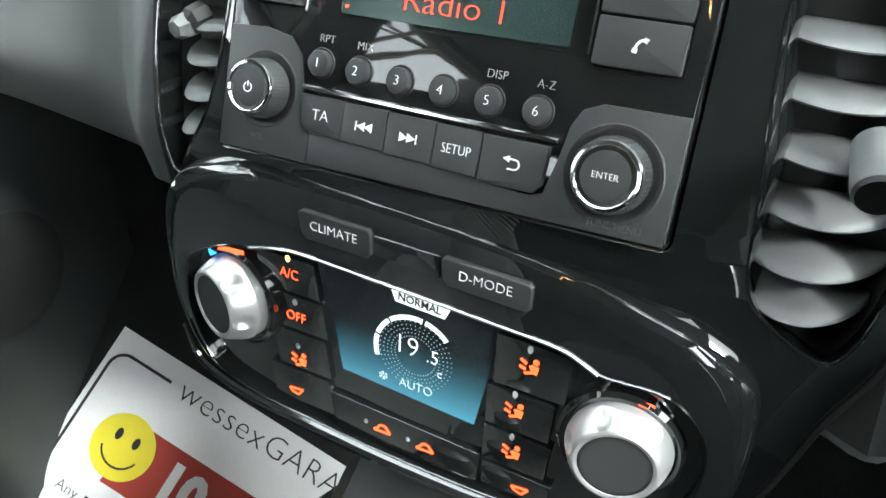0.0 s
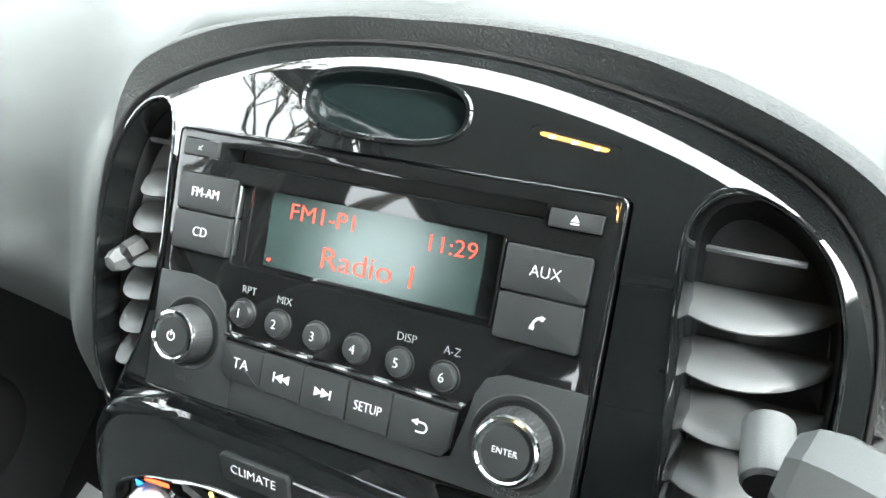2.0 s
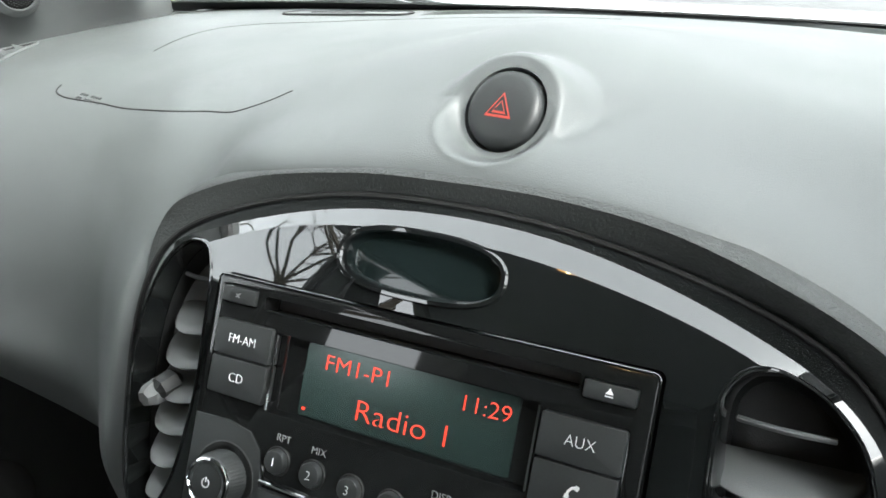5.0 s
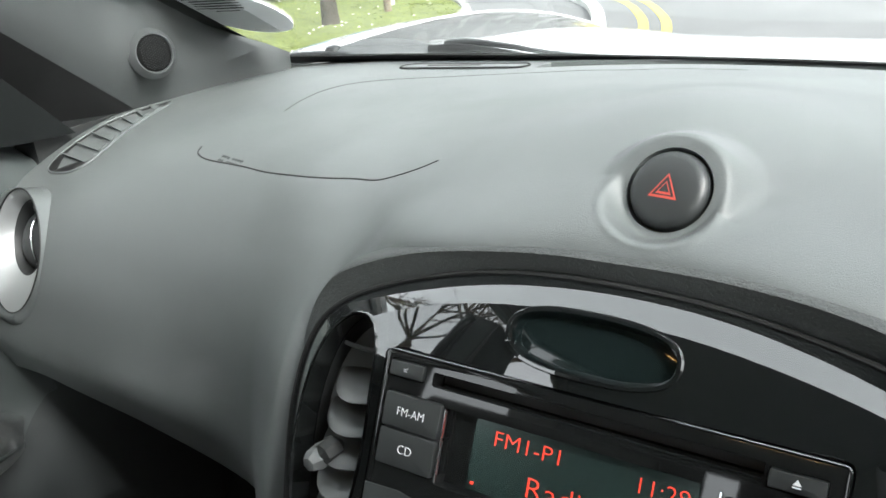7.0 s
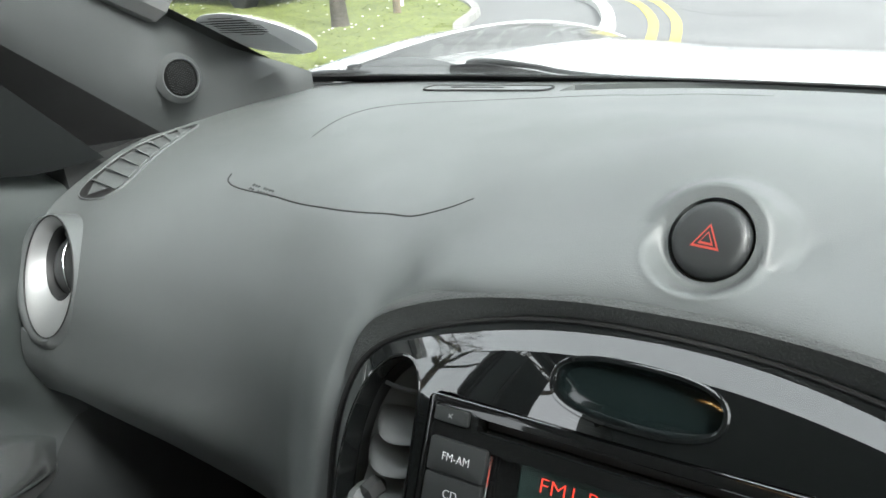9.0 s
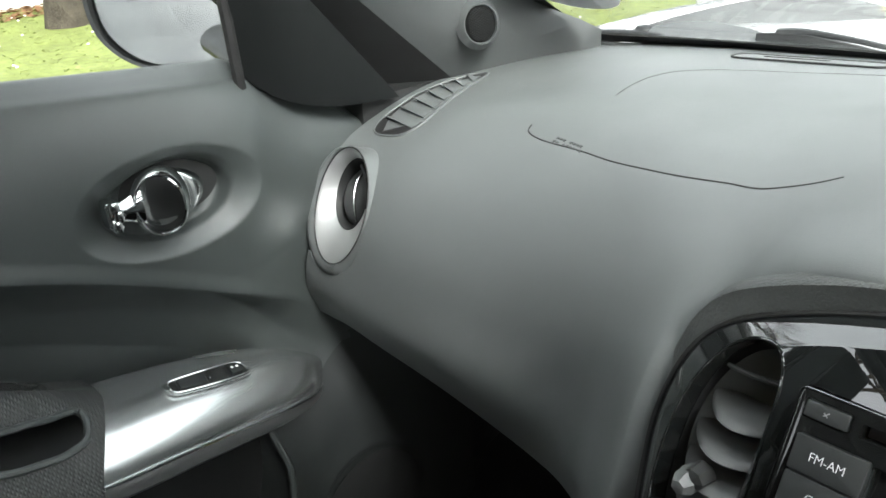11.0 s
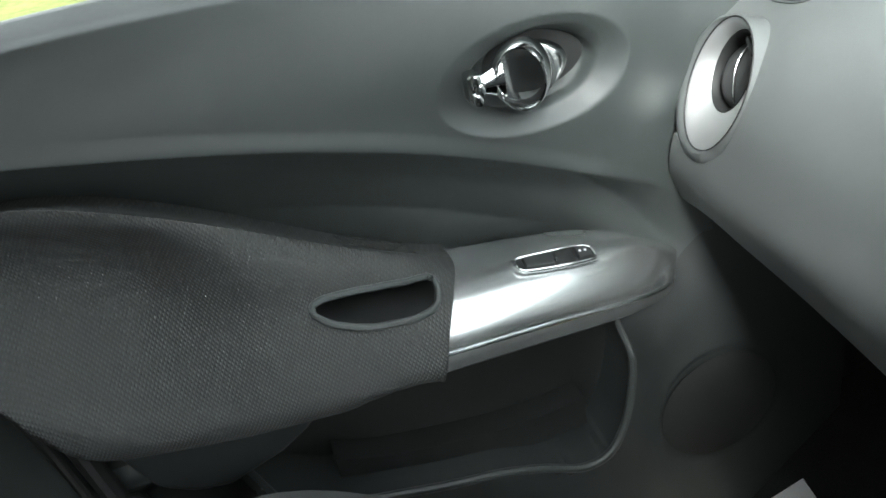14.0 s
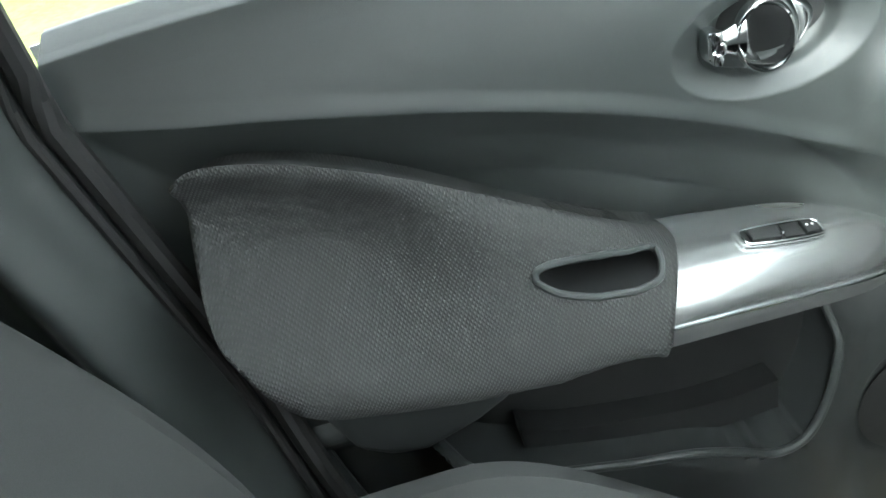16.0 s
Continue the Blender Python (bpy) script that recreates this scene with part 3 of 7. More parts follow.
# ---- the dashboard ----
PROFILES = {  # across the car: the pad's section from the windscreen to its lower edge (y, z)
    -0.712: ((0.60, 0.985), (0.45, 0.985), (0.33, 0.985), (0.24, 0.966), (0.168, 0.935), (0.124, 0.890), (0.110, 0.845), (0.110, 0.800), (0.126, 0.755)),
    -0.655: ((0.60, 0.990), (0.45, 0.993), (0.33, 0.990), (0.24, 0.973), (0.170, 0.940), (0.128, 0.893), (0.113, 0.845), (0.108, 0.800), (0.124, 0.759)),
    -0.600: ((0.60, 0.995), (0.45, 1.000), (0.33, 0.995), (0.24, 0.980), (0.166, 0.948), (0.127, 0.897), (0.113, 0.845), (0.107, 0.800), (0.122, 0.757)),
    -0.480: ((0.60, 1.003), (0.45, 1.009), (0.33, 1.002), (0.24, 0.986), (0.163, 0.952), (0.124, 0.900), (0.106, 0.850), (0.100, 0.803), (0.120, 0.750)),
    -0.350: ((0.60, 1.008), (0.45, 1.016), (0.33, 1.014), (0.22, 1.003), (0.145, 0.965), (0.108, 0.905), (0.097, 0.850), (0.093, 0.800), (0.110, 0.742)),
    -0.275: ((0.60, 1.011), (0.45, 1.021), (0.33, 1.024), (0.20, 1.015), (0.130, 0.980), (0.087, 0.925), (0.068, 0.870), (0.058, 0.818), (0.064, 0.772)),
    -0.215: ((0.60, 1.014), (0.45, 1.025), (0.33, 1.031), (0.20, 1.024), (0.118, 0.992), (0.058, 0.945), (0.028, 0.890), (0.010, 0.838), (0.014, 0.792)),
    -0.190: ((0.60, 1.015), (0.45, 1.027), (0.33, 1.034), (0.20, 1.030), (0.120, 1.003), (0.068, 0.962), (0.040, 0.905), (0.024, 0.848), (0.022, 0.797)),
    -0.150: ((0.60, 1.017), (0.45, 1.029), (0.33, 1.040), (0.20, 1.042), (0.124, 1.0250), (0.077, 1.006), (0.076, 0.965), (0.050, 0.870), (0.02, 0.760)),
    -0.100: ((0.60, 1.018), (0.46, 1.031), (0.33, 1.047), (0.20, 1.056), (0.116, 1.0415), (0.0690, 1.0240), (0.078, 0.985), (0.060, 0.880), (0.02, 0.760)),
    0.000: ((0.60, 1.019), (0.46, 1.033), (0.33, 1.055), (0.20, 1.078), (0.112, 1.0570), (0.0725, 1.0315), (0.079, 0.995), (0.060, 0.890), (0.02, 0.760)),
}
for _x in [x for x in PROFILES if x < 0]:
    PROFILES[-_x] = PROFILES[_x]
# the driver's side keeps its brow further out
PROFILES[0.150] = ((0.60, 1.017), (0.45, 1.029), (0.33, 1.040), (0.20, 1.044), (0.124, 1.0290), (0.071, 1.0095), (0.089, 0.965), (0.065, 0.870), (0.02, 0.760))
PROFILES[0.190] = ((0.60, 1.015), (0.45, 1.027), (0.33, 1.034), (0.20, 1.033), (0.125, 1.013), (0.066, 0.987), (0.083, 0.945), (0.055, 0.850), (0.0, 0.760))
PROFILES[0.215] = ((0.60, 1.014), (0.45, 1.025), (0.33, 1.031), (0.20, 1.026), (0.120, 1.002), (0.056, 0.966), (0.050, 0.915), (0.025, 0.840), (-0.005, 0.760))
_XS = sorted(PROFILES)


def pad_point(x, s):
    """The pad's surface: x across the car, s from 0 at the windscreen to 1 at the lower edge."""
    rows = [np.array(spline(PROFILES[k], 161)) for k in _XS] if not hasattr(pad_point, "rows") else pad_point.rows
    pad_point.rows = rows
    f = min(159.999, max(0.0, s * 160))
    i = int(f)
    at = [r[i] + (r[i + 1] - r[i]) * (f - i) for r in rows]
    j = max(0, min(len(_XS) - 2, int(np.searchsorted(_XS, x)) - 1))
    x0, x1 = _XS[j], _XS[j + 1]
    t = (x - x0) / (x1 - x0)
    h = x1 - x0
    m0 = (at[j + 1] - at[j - 1]) / (x1 - _XS[j - 1]) if j > 0 else (at[j + 1] - at[j]) / h
    m1 = (at[j + 2] - at[j]) / (_XS[j + 2] - x0) if j + 2 < len(_XS) else (at[j + 1] - at[j]) / h
    q = (2 * t ** 3 - 3 * t * t + 1) * at[j] + (t ** 3 - 2 * t * t + t) * h * m0 + (-2 * t ** 3 + 3 * t * t) * at[j + 1] + (t ** 3 - t * t) * h * m1
    return Vector((x, q[0], q[1]))


def pad_normal(x, s):
    a = pad_point(x + 0.004, s) - pad_point(x - 0.004, s)
    b = pad_point(x, min(1, s + 0.006)) - pad_point(x, max(0, s - 0.006))
    n = b.cross(a).normalized()
    return n if n.z - n.y > 0 else -n


def pad_s(x, y, below=False):
    """The s at which the pad lies at y (on its upper side)."""
    lo, hi = 0.0, 0.75
    for _ in range(30):
        mid = (lo + hi) / 2
        lo, hi = (mid, hi) if pad_point(x, mid).y > y else (lo, mid)
    return lo


VENT = Matrix.Translation((-0.652, 0.1355, 0.899)) @ Euler((radians(90 - 22.5), 0, radians(-8.5))).to_matrix().to_4x4()
VENT_SHAPE = Matrix.Diagonal((0.81, 0.97, 0.9, 1))
HAZARD = Vector((0.0108, 0.108, 1.0548))
HAZARD_N = Vector((-0.120, -0.800, 0.585)).normalized()
dash = thing("dashboard", Matrix.Translation((0, 0.3, 0.9)), "grey moulded plastic dashboard with soft leather grain", "dashboard")


HAZARD_A = Vector((0, 0, 1)).cross(HAZARD_N).normalized()
HAZARD_B = HAZARD_N.cross(HAZARD_A)
HAZARD_S = pad_s(HAZARD.x, HAZARD.y)


def build_pad():
    xs = np.unique(np.concatenate([np.linspace(-0.712, 0.712, 95), np.linspace(-0.05, 0.11, 40), np.linspace(-0.026, 0.060, 80), np.linspace(-0.30, -0.05, 44), np.linspace(0.11, 0.30, 36)]))
    ss = np.unique(np.concatenate([np.linspace(0, 1, 70), np.linspace(0.40, 0.62, 50), np.linspace(HAZARD_S - 0.055, HAZARD_S + 0.055, 84)]))
    rows = []
    for x in xs:
        row = []
        for s in ss:
            p = pad_point(x, s)
            # the flat collar that the hazard switch sits in, and the scoop that runs off to its right
            if abs(x - HAZARD.x) < 0.12 and 0.3 < s < 0.7:
                n = pad_normal(x, s)
                d = p - HAZARD
                du, dv = d.dot(HAZARD_A), d.dot(HAZARD_B)
                r = math.hypot(du, dv)
                lift = -d.dot(HAZARD_N)
                sunk = max(-0.016, min(0.0, lift)) * (1 - smooth01(0.0240, 0.0340, r))
                rise = max(0.0, min(0.022, lift)) * (1 - smooth01(0.0275, 0.0430, r))
                # the hollow that runs off beside the raised collar
                along, across = (du - 0.034) * 0.70 + (dv - 0.004) * 0.71, -(du - 0.034) * 0.71 + (dv - 0.004) * 0.70
                tail = math.exp(-(max(0, along) / 0.026) ** 2 - (min(0, along) / 0.014) ** 2 - (across / 0.012) ** 2)
                p = p + HAZARD_N * (sunk + rise + 0.0022 * math.exp(-((r - 0.0295) / 0.0034) ** 2) * smooth01(0.012, -0.004, dv)) - n * 0.0040 * tail * smooth01(0.024, 0.036, r)
            row.append(p)
        rows.append(row)
    hole = moved(turned([(0.0700, -0.075), (0.0700, 0.09)], 64), VENT @ VENT_SHAPE @ pose(-0.004, -0.006, 0))
    bmesh.ops.recalc_face_normals(hole, faces=hole.faces)
    gap = moved(turned([(0.0580, -0.075), (0.0580, 0.09)], 64), VENT @ VENT_SHAPE @ pose(-0.058, -0.008, 0))
    bmesh.ops.recalc_face_normals(gap, faces=gap.faces)
    flank = moved(turned([(1.0, -0.075), (1.0, 0.09)], 64), VENT @ VENT_SHAPE @ pose(-0.1080, -0.068, 0, 0, 0, -18) @ Matrix.Diagonal((0.060, 0.115, 1, 1)))
    bmesh.ops.recalc_face_normals(flank, faces=flank.faces)
    mouth = [(x, 0.522 + 0.020 * (1 - (x / 0.262) ** 2)) for x in np.linspace(-0.262, 0.262, 24)] + [(x, 0.563 + 0.020 * (1 - (x / 0.262) ** 2)) for x in np.linspace(0.262, -0.262, 24)]
    slot = slab(mouth, 0.985, 1.08)
    button_hole = moved(turned([(0.0219, -0.035), (0.0219, 0.03)], 72), Matrix.Translation(HAZARD) @ HAZARD_N.to_track_quat("Z", "Y").to_matrix().to_4x4())
    bmesh.ops.recalc_face_normals(button_hole, faces=button_hole.faces)
    part("pad", cut(sheet(rows, 0.02, away=(0, 0.6, -0.6)), [hole, gap, flank, slot, button_hole]), PAD, dash, sharp=66)
    # lower panel under the pad: it turns back towards the bulkhead
    rows = []
    for x in np.linspace(-0.705, 0.705, 60):
        a = pad_point(x, 0.995)
        rows.append([(x, a.y + 0.004 + 0.05 * e + 0.10 * e * e, a.z - 0.001 - 0.055 * e - 0.02 * e * e) for e in np.linspace(0, 1, 9)])
    part("lower_panel", sheet(rows, 0.015, away=(0, 1, 0)), DOOR_DARK, dash, "dark grey lower dashboard panel")
    # black knee panel on the driver's side, beside the console
    rows = [[pad_point(x, s) + pad_normal(x, s) * 0.003 for s in np.linspace(0.835, 0.995, 14)] for x in np.linspace(0.150, 0.600, 40)]
    part("knee_panel", sheet(rows, 0.002, away=(0, 1, 0)), BLACK_PLASTIC, dash, "black knee panel beside the console")


build_pad()


def seam(name, path, r=0.0012, parent=None, mat=None, sink=0.0004):
    """A narrow groove line on the pad through (x, s) pairs."""
    pts = [pad_point(x, s) + pad_normal(x, s) * -sink for x, s in spline(path, 60)]
    return part(name, tube(pts, r, 6), mat or RUBBER, parent or dash)


def build_pad_details():
    front = [(-0.488, 0.252), (-0.481, 0.240), (-0.454, 0.228), (-0.396, 0.212), (-0.350, 0.1965), (-0.306, 0.1825), (-0.270, 0.1725), (-0.238, 0.169), (-0.215, 0.165), (-0.195, 0.1645), (-0.175, 0.1655), (-0.162, 0.1685)]
    seam("airbag_seam", [(x, pad_s(x, y)) for x, y in front], 0.0010)
    back = [(-0.452, 0.335), (-0.458, 0.37), (-0.456, 0.405), (-0.440, 0.432), (-0.400, 0.452), (-0.34, 0.464), (-0.27, 0.477), (-0.20, 0.489), (-0.12, 0.498), (-0.04, 0.502)]
    seam("upper_seam", [(x, pad_s(x, y)) for x, y in back], 0.0008)
    # moulded warning words, too small to read
    bm = bmesh.new()
    for i in range(9):
        for j in range(2):
            if (i + j) % 5 == 3:
                continue
            x = -0.438 + 0.0052 * i
            s = pad_s(x, 0.232 - 0.0055 * j - 0.36 * (x + 0.438))
            p, n = pad_point(x, s), pad_normal(x, s)
            k = block(-0.0018, -0.0014, 0, 0.0018, 0.0014, 0.0004)
            me = bpy.data.meshes.new("mark")
            moved(k, Matrix.Translation(p) @ n.to_track_quat("Z", "Y").to_matrix().to_4x4()).to_mesh(me)
            k.free()
            bm.from_mesh(me)
            bpy.data.meshes.remove(me)
    part("moulded_marks", bm, PAD_DARK, dash, "unreadable moulded warning marks", smooth=False)
    # light sensor panel under the screen and the demister slot beside it
    pl = [(x, y) for x, y in rrect(-0.438, 0.520, -0.278, 0.546, 0.010)]
    bm = bmesh.new()
    bm.faces.new([bm.verts.new(pad_point(x, pad_s(x, y)) + Vector((0, 0, 0.0015))) for x, y in pl])
    r = bmesh.ops.extrude_face_region(bm, geom=bm.faces[:])
    for v in [g for g in r["geom"] if isinstance(g, bmesh.types.BMVert)]:
        v.co.z -= 0.006
    bmesh.ops.recalc_face_normals(bm, faces=bm.faces)
    plate_ob = part("sensor_panel", bm, PAD, dash, "long flush panel at the foot of the windscreen", smooth=False)
    part("panel_gap", tube([pad_point(x, pad_s(x, y)) + Vector((0, 0, 0.0012)) for x, y in rrect(-0.440, 0.518, -0.276, 0.548, 0.011)], 0.0011, 5, closed=True), RUBBER, dash)
    part("slot", tube([pad_point(x, pad_s(x, 0.534)) + Vector((0, 0, 0.0016)) for x in np.linspace(-0.405, -0.335, 9)], 0.0022, 6, flat=0.5), RUBBER, plate_ob)
    rows = [[pad_point(x, pad_s(x, y)) + Vector((0, 0, -0.012)) for y in np.linspace(0.505, 0.592, 6)] for x in np.linspace(-0.275, 0.275, 30)]
    part("demister_slot", sheet(rows, 0.002, away=(0, 0, -1)), PAD_DARK, dash, "dark demister slot along the windscreen")
    # side window demister: a wedge of slanting ribs
    g = thing("demister_grille", Matrix.Translation((-0.64, 0.27, 0.98)), "grey toothed side window demister outlet in the dashboard", "demister grille")
    ring = [(-0.646, 0.202), (-0.622, 0.208), (-0.616, 0.230), (-0.634, 0.295), (-0.654, 0.356), (-0.672, 0.368), (-0.694, 0.300), (-0.686, 0.215)]
    pts = [pad_point(x, pad_s(x, y)) + pad_normal(x, pad_s(x, y)) * 0.001 for x, y in spline(ring, 48, True)]
    part("rim", tube(pts, 0.0013, 6, closed=True), PAD, g)
    bm = bmesh.new()
    bm.faces.new([bm.verts.new(q + Vector((0, 0, 0.0006))) for q in pts])
    part("well", bm, RUBBER, g, smooth=False)
    def across(t):
        y = 0.210 + 0.146 * t
        xa, xb = -0.686 + 0.004 * t, -0.6185 - 0.042 * t
        a, b = (pad_point(x, pad_s(x, y + d)) + pad_normal(x, pad_s(x, y + d)) * h for x, d, h in ((xa, 0.004, 0.0045), (xb, 0.0, 0.0012)))
        return a, b

    for i in range(7):
        t = (i + 0.55) / 7.2
        # each rib is a tooth: broad at the lower edge, pointed above
        top = across(t + 0.03)[0]
        lo, hi = across(max(0.0, t - 0.050))[1], across(min(1.0, t + 0.050))[1]
        bm = bmesh.new()
        front = [bm.verts.new(q) for q in (lo, hi, top)]
        back = [bm.verts.new(q + Vector((0.0, 0.002, -0.0025))) for q in (lo, hi, top)]
        bm.faces.new(front)
        bm.faces.new(list(reversed(back)))
        for j in range(3):
            bm.faces.new((front[j], back[j], back[(j + 1) % 3], front[(j + 1) % 3]))
        bmesh.ops.recalc_face_normals(bm, faces=bm.faces)
        part("rib", bm, PAD, g, smooth=False)


build_pad_details()


def build_hazard():
    n = HAZARD_N
    a, b = HAZARD_A, HAZARD_B
    o = HAZARD - n * 0.0078
    m = Matrix(((a.x, b.x, n.x, o.x), (a.y, b.y, n.y, o.y), (a.z, b.z, n.z, o.z), (0, 0, 0, 1)))
    h = thing("hazard_switch", m, "round black hazard warning button with a red triangle", "hazard switch")
    part("gap_ring", turned([(0.0195, 0.0010), (0.0228, 0.0010), (0.0228, -0.012), (0.0195, -0.012)], 56), RUBBER, h, local=True)
    part("button", turned([(0.0, 0.0128), (0.008, 0.0127), (0.0150, 0.0122), (0.0176, 0.0112), (0.0194, 0.0092), (0.0201, 0.0066), (0.0202, 0.0)], 56), BUTTON, h, local=True)
    for r, w in ((0.0086, 0.0009), (0.0046, 0.0007)):
        out = [(r * math.sin(radians(a)), r * math.cos(radians(a)) - 0.0016) for a in (0, 120, 240)]
        bm = bmesh.new()
        a = [bm.verts.new((u, v, 0.0130)) for u, v in out]
        b = [bm.verts.new((u * (1 - 2 * w / r), v * (1 - 2 * w / r), 0.0131)) for u, v in out]
        for i in range(3):
            bm.faces.new((a[i], a[(i + 1) % 3], b[(i + 1) % 3], b[i]))
        bmesh.ops.solidify(bm, geom=bm.faces[:], thickness=0.0004)
        part("triangle", bm, RED_PRINT, h, "red triangle outline", smooth=False, local=True)


build_hazard()


def build_round_vent():
    """The round outlet at the dashboard's outer end: a satin funnel with a black ball inside."""
    v = thing("round_air_vent", VENT, "round air vent with a satin silver funnel and black flap", "air vent")
    # the rounded barrel that carries it, fuller below and towards the door
    rows = []
    for r, h in ((0.0650, 0.0035), (0.0668, 0.0048), (0.0690, 0.0040), (0.0715, 0.0005), (0.0735, -0.006), (0.0745, -0.016), (0.0745, -0.035), (0.0730, -0.070)):
        g = (r - 0.0650) / 0.0095
        rows.append([(-0.0100 * g + r * math.cos(a), -0.0075 * g + r * math.sin(a), h - 0.055 * g ** 0.5 * max(0.0, math.cos(a - 0.45)) ** 0.7 + 0.009 * g * max(0.0, -math.cos(a))) for a in np.linspace(0, 2 * math.pi, 72, endpoint=False)])
    part("collar", sheet(rows, closed_v=True), PAD, v, local=VENT_SHAPE)
    # the funnel narrows to an off-centre throat
    rows = []
    for k in np.linspace(0, 1, 18):
        r = 0.0644 - 0.0240 * k ** 0.9
        cx, cy = -0.0135 * k, 0.0125 * k
        rows.append([(cx + r * math.cos(a), cy + r * math.sin(a), 0.0020 - 0.0190 * k ** 1.1) for a in np.linspace(0, 2 * math.pi, 72, endpoint=False)])
    part("funnel", sheet(rows, closed_v=True), VENT_SILVER, v, "satin silver funnel", local=VENT_SHAPE)
    part("rim_gap", tube([(0.0647 * math.cos(a), 0.0647 * math.sin(a), 0.0030) for a in np.linspace(0, 2 * math.pi, 72, endpoint=False)], 0.0009, 6, closed=True), RUBBER, v, local=VENT_SHAPE)
    rows = [[(-0.0135 + r * math.cos(a), 0.0125 + r * math.sin(a), h - 0.0040) for a in np.linspace(0, 2 * math.pi, 56, endpoint=False)] for r, h in ((0.0406, -0.0127), (0.0396, -0.0117), (0.0384, -0.0140), (0.0378, -0.035), (0.0376, -0.055), (0.001, -0.057))]
    part("throat", sheet(rows, closed_v=True), BLACK_PLASTIC, v, "black throat", local=VENT_SHAPE)
    part("ball", moved(turned([(0.0, 0.009), (0.014, 0.0075), (0.026, 0.002), (0.033, -0.006), (0.0372, -0.018)], 48), pose(-0.0135, 0.0125, -0.0255, -6, 8, 0)), BALL_GREY, v, "dark grey flap ball", local=VENT_SHAPE)
    line = [(-0.0095 + 0.0065 * math.sin(4.5 * t + 0.6), 0.0125 + 0.031 * (2 * t - 1), -0.0163 - 0.0125 * (2 * t - 1) ** 2) for t in np.linspace(0, 1, 24)]
    part("flap_edge", tube(line, 0.0009, 6), SATIN, v, "fine wavy bright edge across the flap", local=VENT_SHAPE)
    part("flap_gap", tube([(x + 0.0018, y, z - 0.0003) for x, y, z in line], 0.0010, 6), RUBBER, v, local=VENT_SHAPE)
    part("tab", moved(block(-0.013, -0.0022, -0.003, 0.013, 0.0022, 0.003, 0.0012), pose(0.003, 0.041, -0.0175, 0, 0, -28)), BALL_GREY, v, local=VENT_SHAPE)


VENT_SILVER = material("vent_silver", (0.58, 0.59, 0.59), 0.50, 0.85, vary=0.02, grain=2500, rough_vary=0.02, patch=4)
BALL_GREY = material("vent_ball", (0.050, 0.053, 0.053), 0.45, vary=0.08, grain=1300, bump=0.2)
build_round_vent()

# ---- the centre console ----
# half outlines of the console's surround
BEZEL_RIGHT = [(0.0, 0.1185), (0.05, 0.1163), (0.10, 0.1080), (0.145, 0.0955), (0.176, 0.0805), (0.197, 0.058), (0.208, 0.028), (0.2110, -0.008), (0.2095, -0.045), (0.206, -0.078), (0.2000, -0.103), (0.187, -0.130), (0.178, -0.157), (0.166, -0.187), (0.146, -0.214), (0.105, -0.228), (0.05, -0.232)]
BEZEL_LEFT = [(0.0, 0.1185), (0.05, 0.1160), (0.10, 0.1065), (0.150, 0.0890), (0.177, 0.0715), (0.191, 0.047), (0.197, 0.015), (0.195, -0.012), (0.189, -0.045), (0.180, -0.078), (0.175, -0.102), (0.170, -0.128), (0.167, -0.155), (0.160, -0.185), (0.142, -0.214), (0.105, -0.228), (0.05, -0.232)]


def bezel_outline(n=120):
    pts = BEZEL_RIGHT + [(-u, v) for u, v in reversed(BEZEL_LEFT) if u]
    return [tuple(p) for p in spline(pts, n, True)]


VENT_U = {1: 0.168, -1: -0.154}


def bow(u):
    """The surround bends back to both sides of the radio."""
    return -0.62 * u * u


def vent_outline(side, grow=0.0, n=56):
    right = [(0.1337, 0.056), (0.1365, 0.0668), (0.1440, 0.0738), (0.1545, 0.0744), (0.1690, 0.0686), (0.1803, 0.0594), (0.1880, 0.049), (0.1935, 0.034), (0.1965, 0.018), (0.1975, -0.010), (0.1960, -0.040), (0.1925, -0.070), (0.1862, -0.092), (0.1775, -0.0990), (0.1640, -0.0930), (0.1500, -0.0830), (0.1440, -0.0720), (0.1415, -0.052), (0.1400, -0.027), (0.1370, 0.0), (0.1342, 0.030)]
    left = [(0.125, 0.060), (0.132, 0.0765), (0.148, 0.0755), (0.163, 0.062), (0.1745, 0.036), (0.179, 0.006), (0.1765, -0.030), (0.168, -0.062), (0.160, -0.084), (0.154, -0.087), (0.147, -0.077), (0.137, -0.060), (0.130, -0.040), (0.1255, 0.0), (0.125, 0.035)]
    c = np.array((abs(VENT_U[side]), -0.008))
    src = right if side > 0 else left
    out = []
    for p in spline(src, n, True):
        d = p - c
        q = p + d / np.linalg.norm(d) * grow
        out.append((side * q[0], q[1]))
    return out if side > 0 else list(reversed(out))


def bezel_n(u, v, r):
    """How far the bezel's skin stands out: flat in the middle, bevelled at the rim, leaning back at the top."""
    k = max(0.0, (r - 0.905) / 0.095)
    n = bow(u) + 0.0025 * smooth01(0.0, 0.06, v) - 0.0120 * k      # a bevelled rim
    if v > 0.062:
        n -= 1.8 * (v - 0.062) ** 2
    if v < -0.06:      # below the radio the stack stands steeper
        n -= 0.344 * (-0.07 - v) if v < -0.08 else 8.6 * (v + 0.06) ** 2
    return n


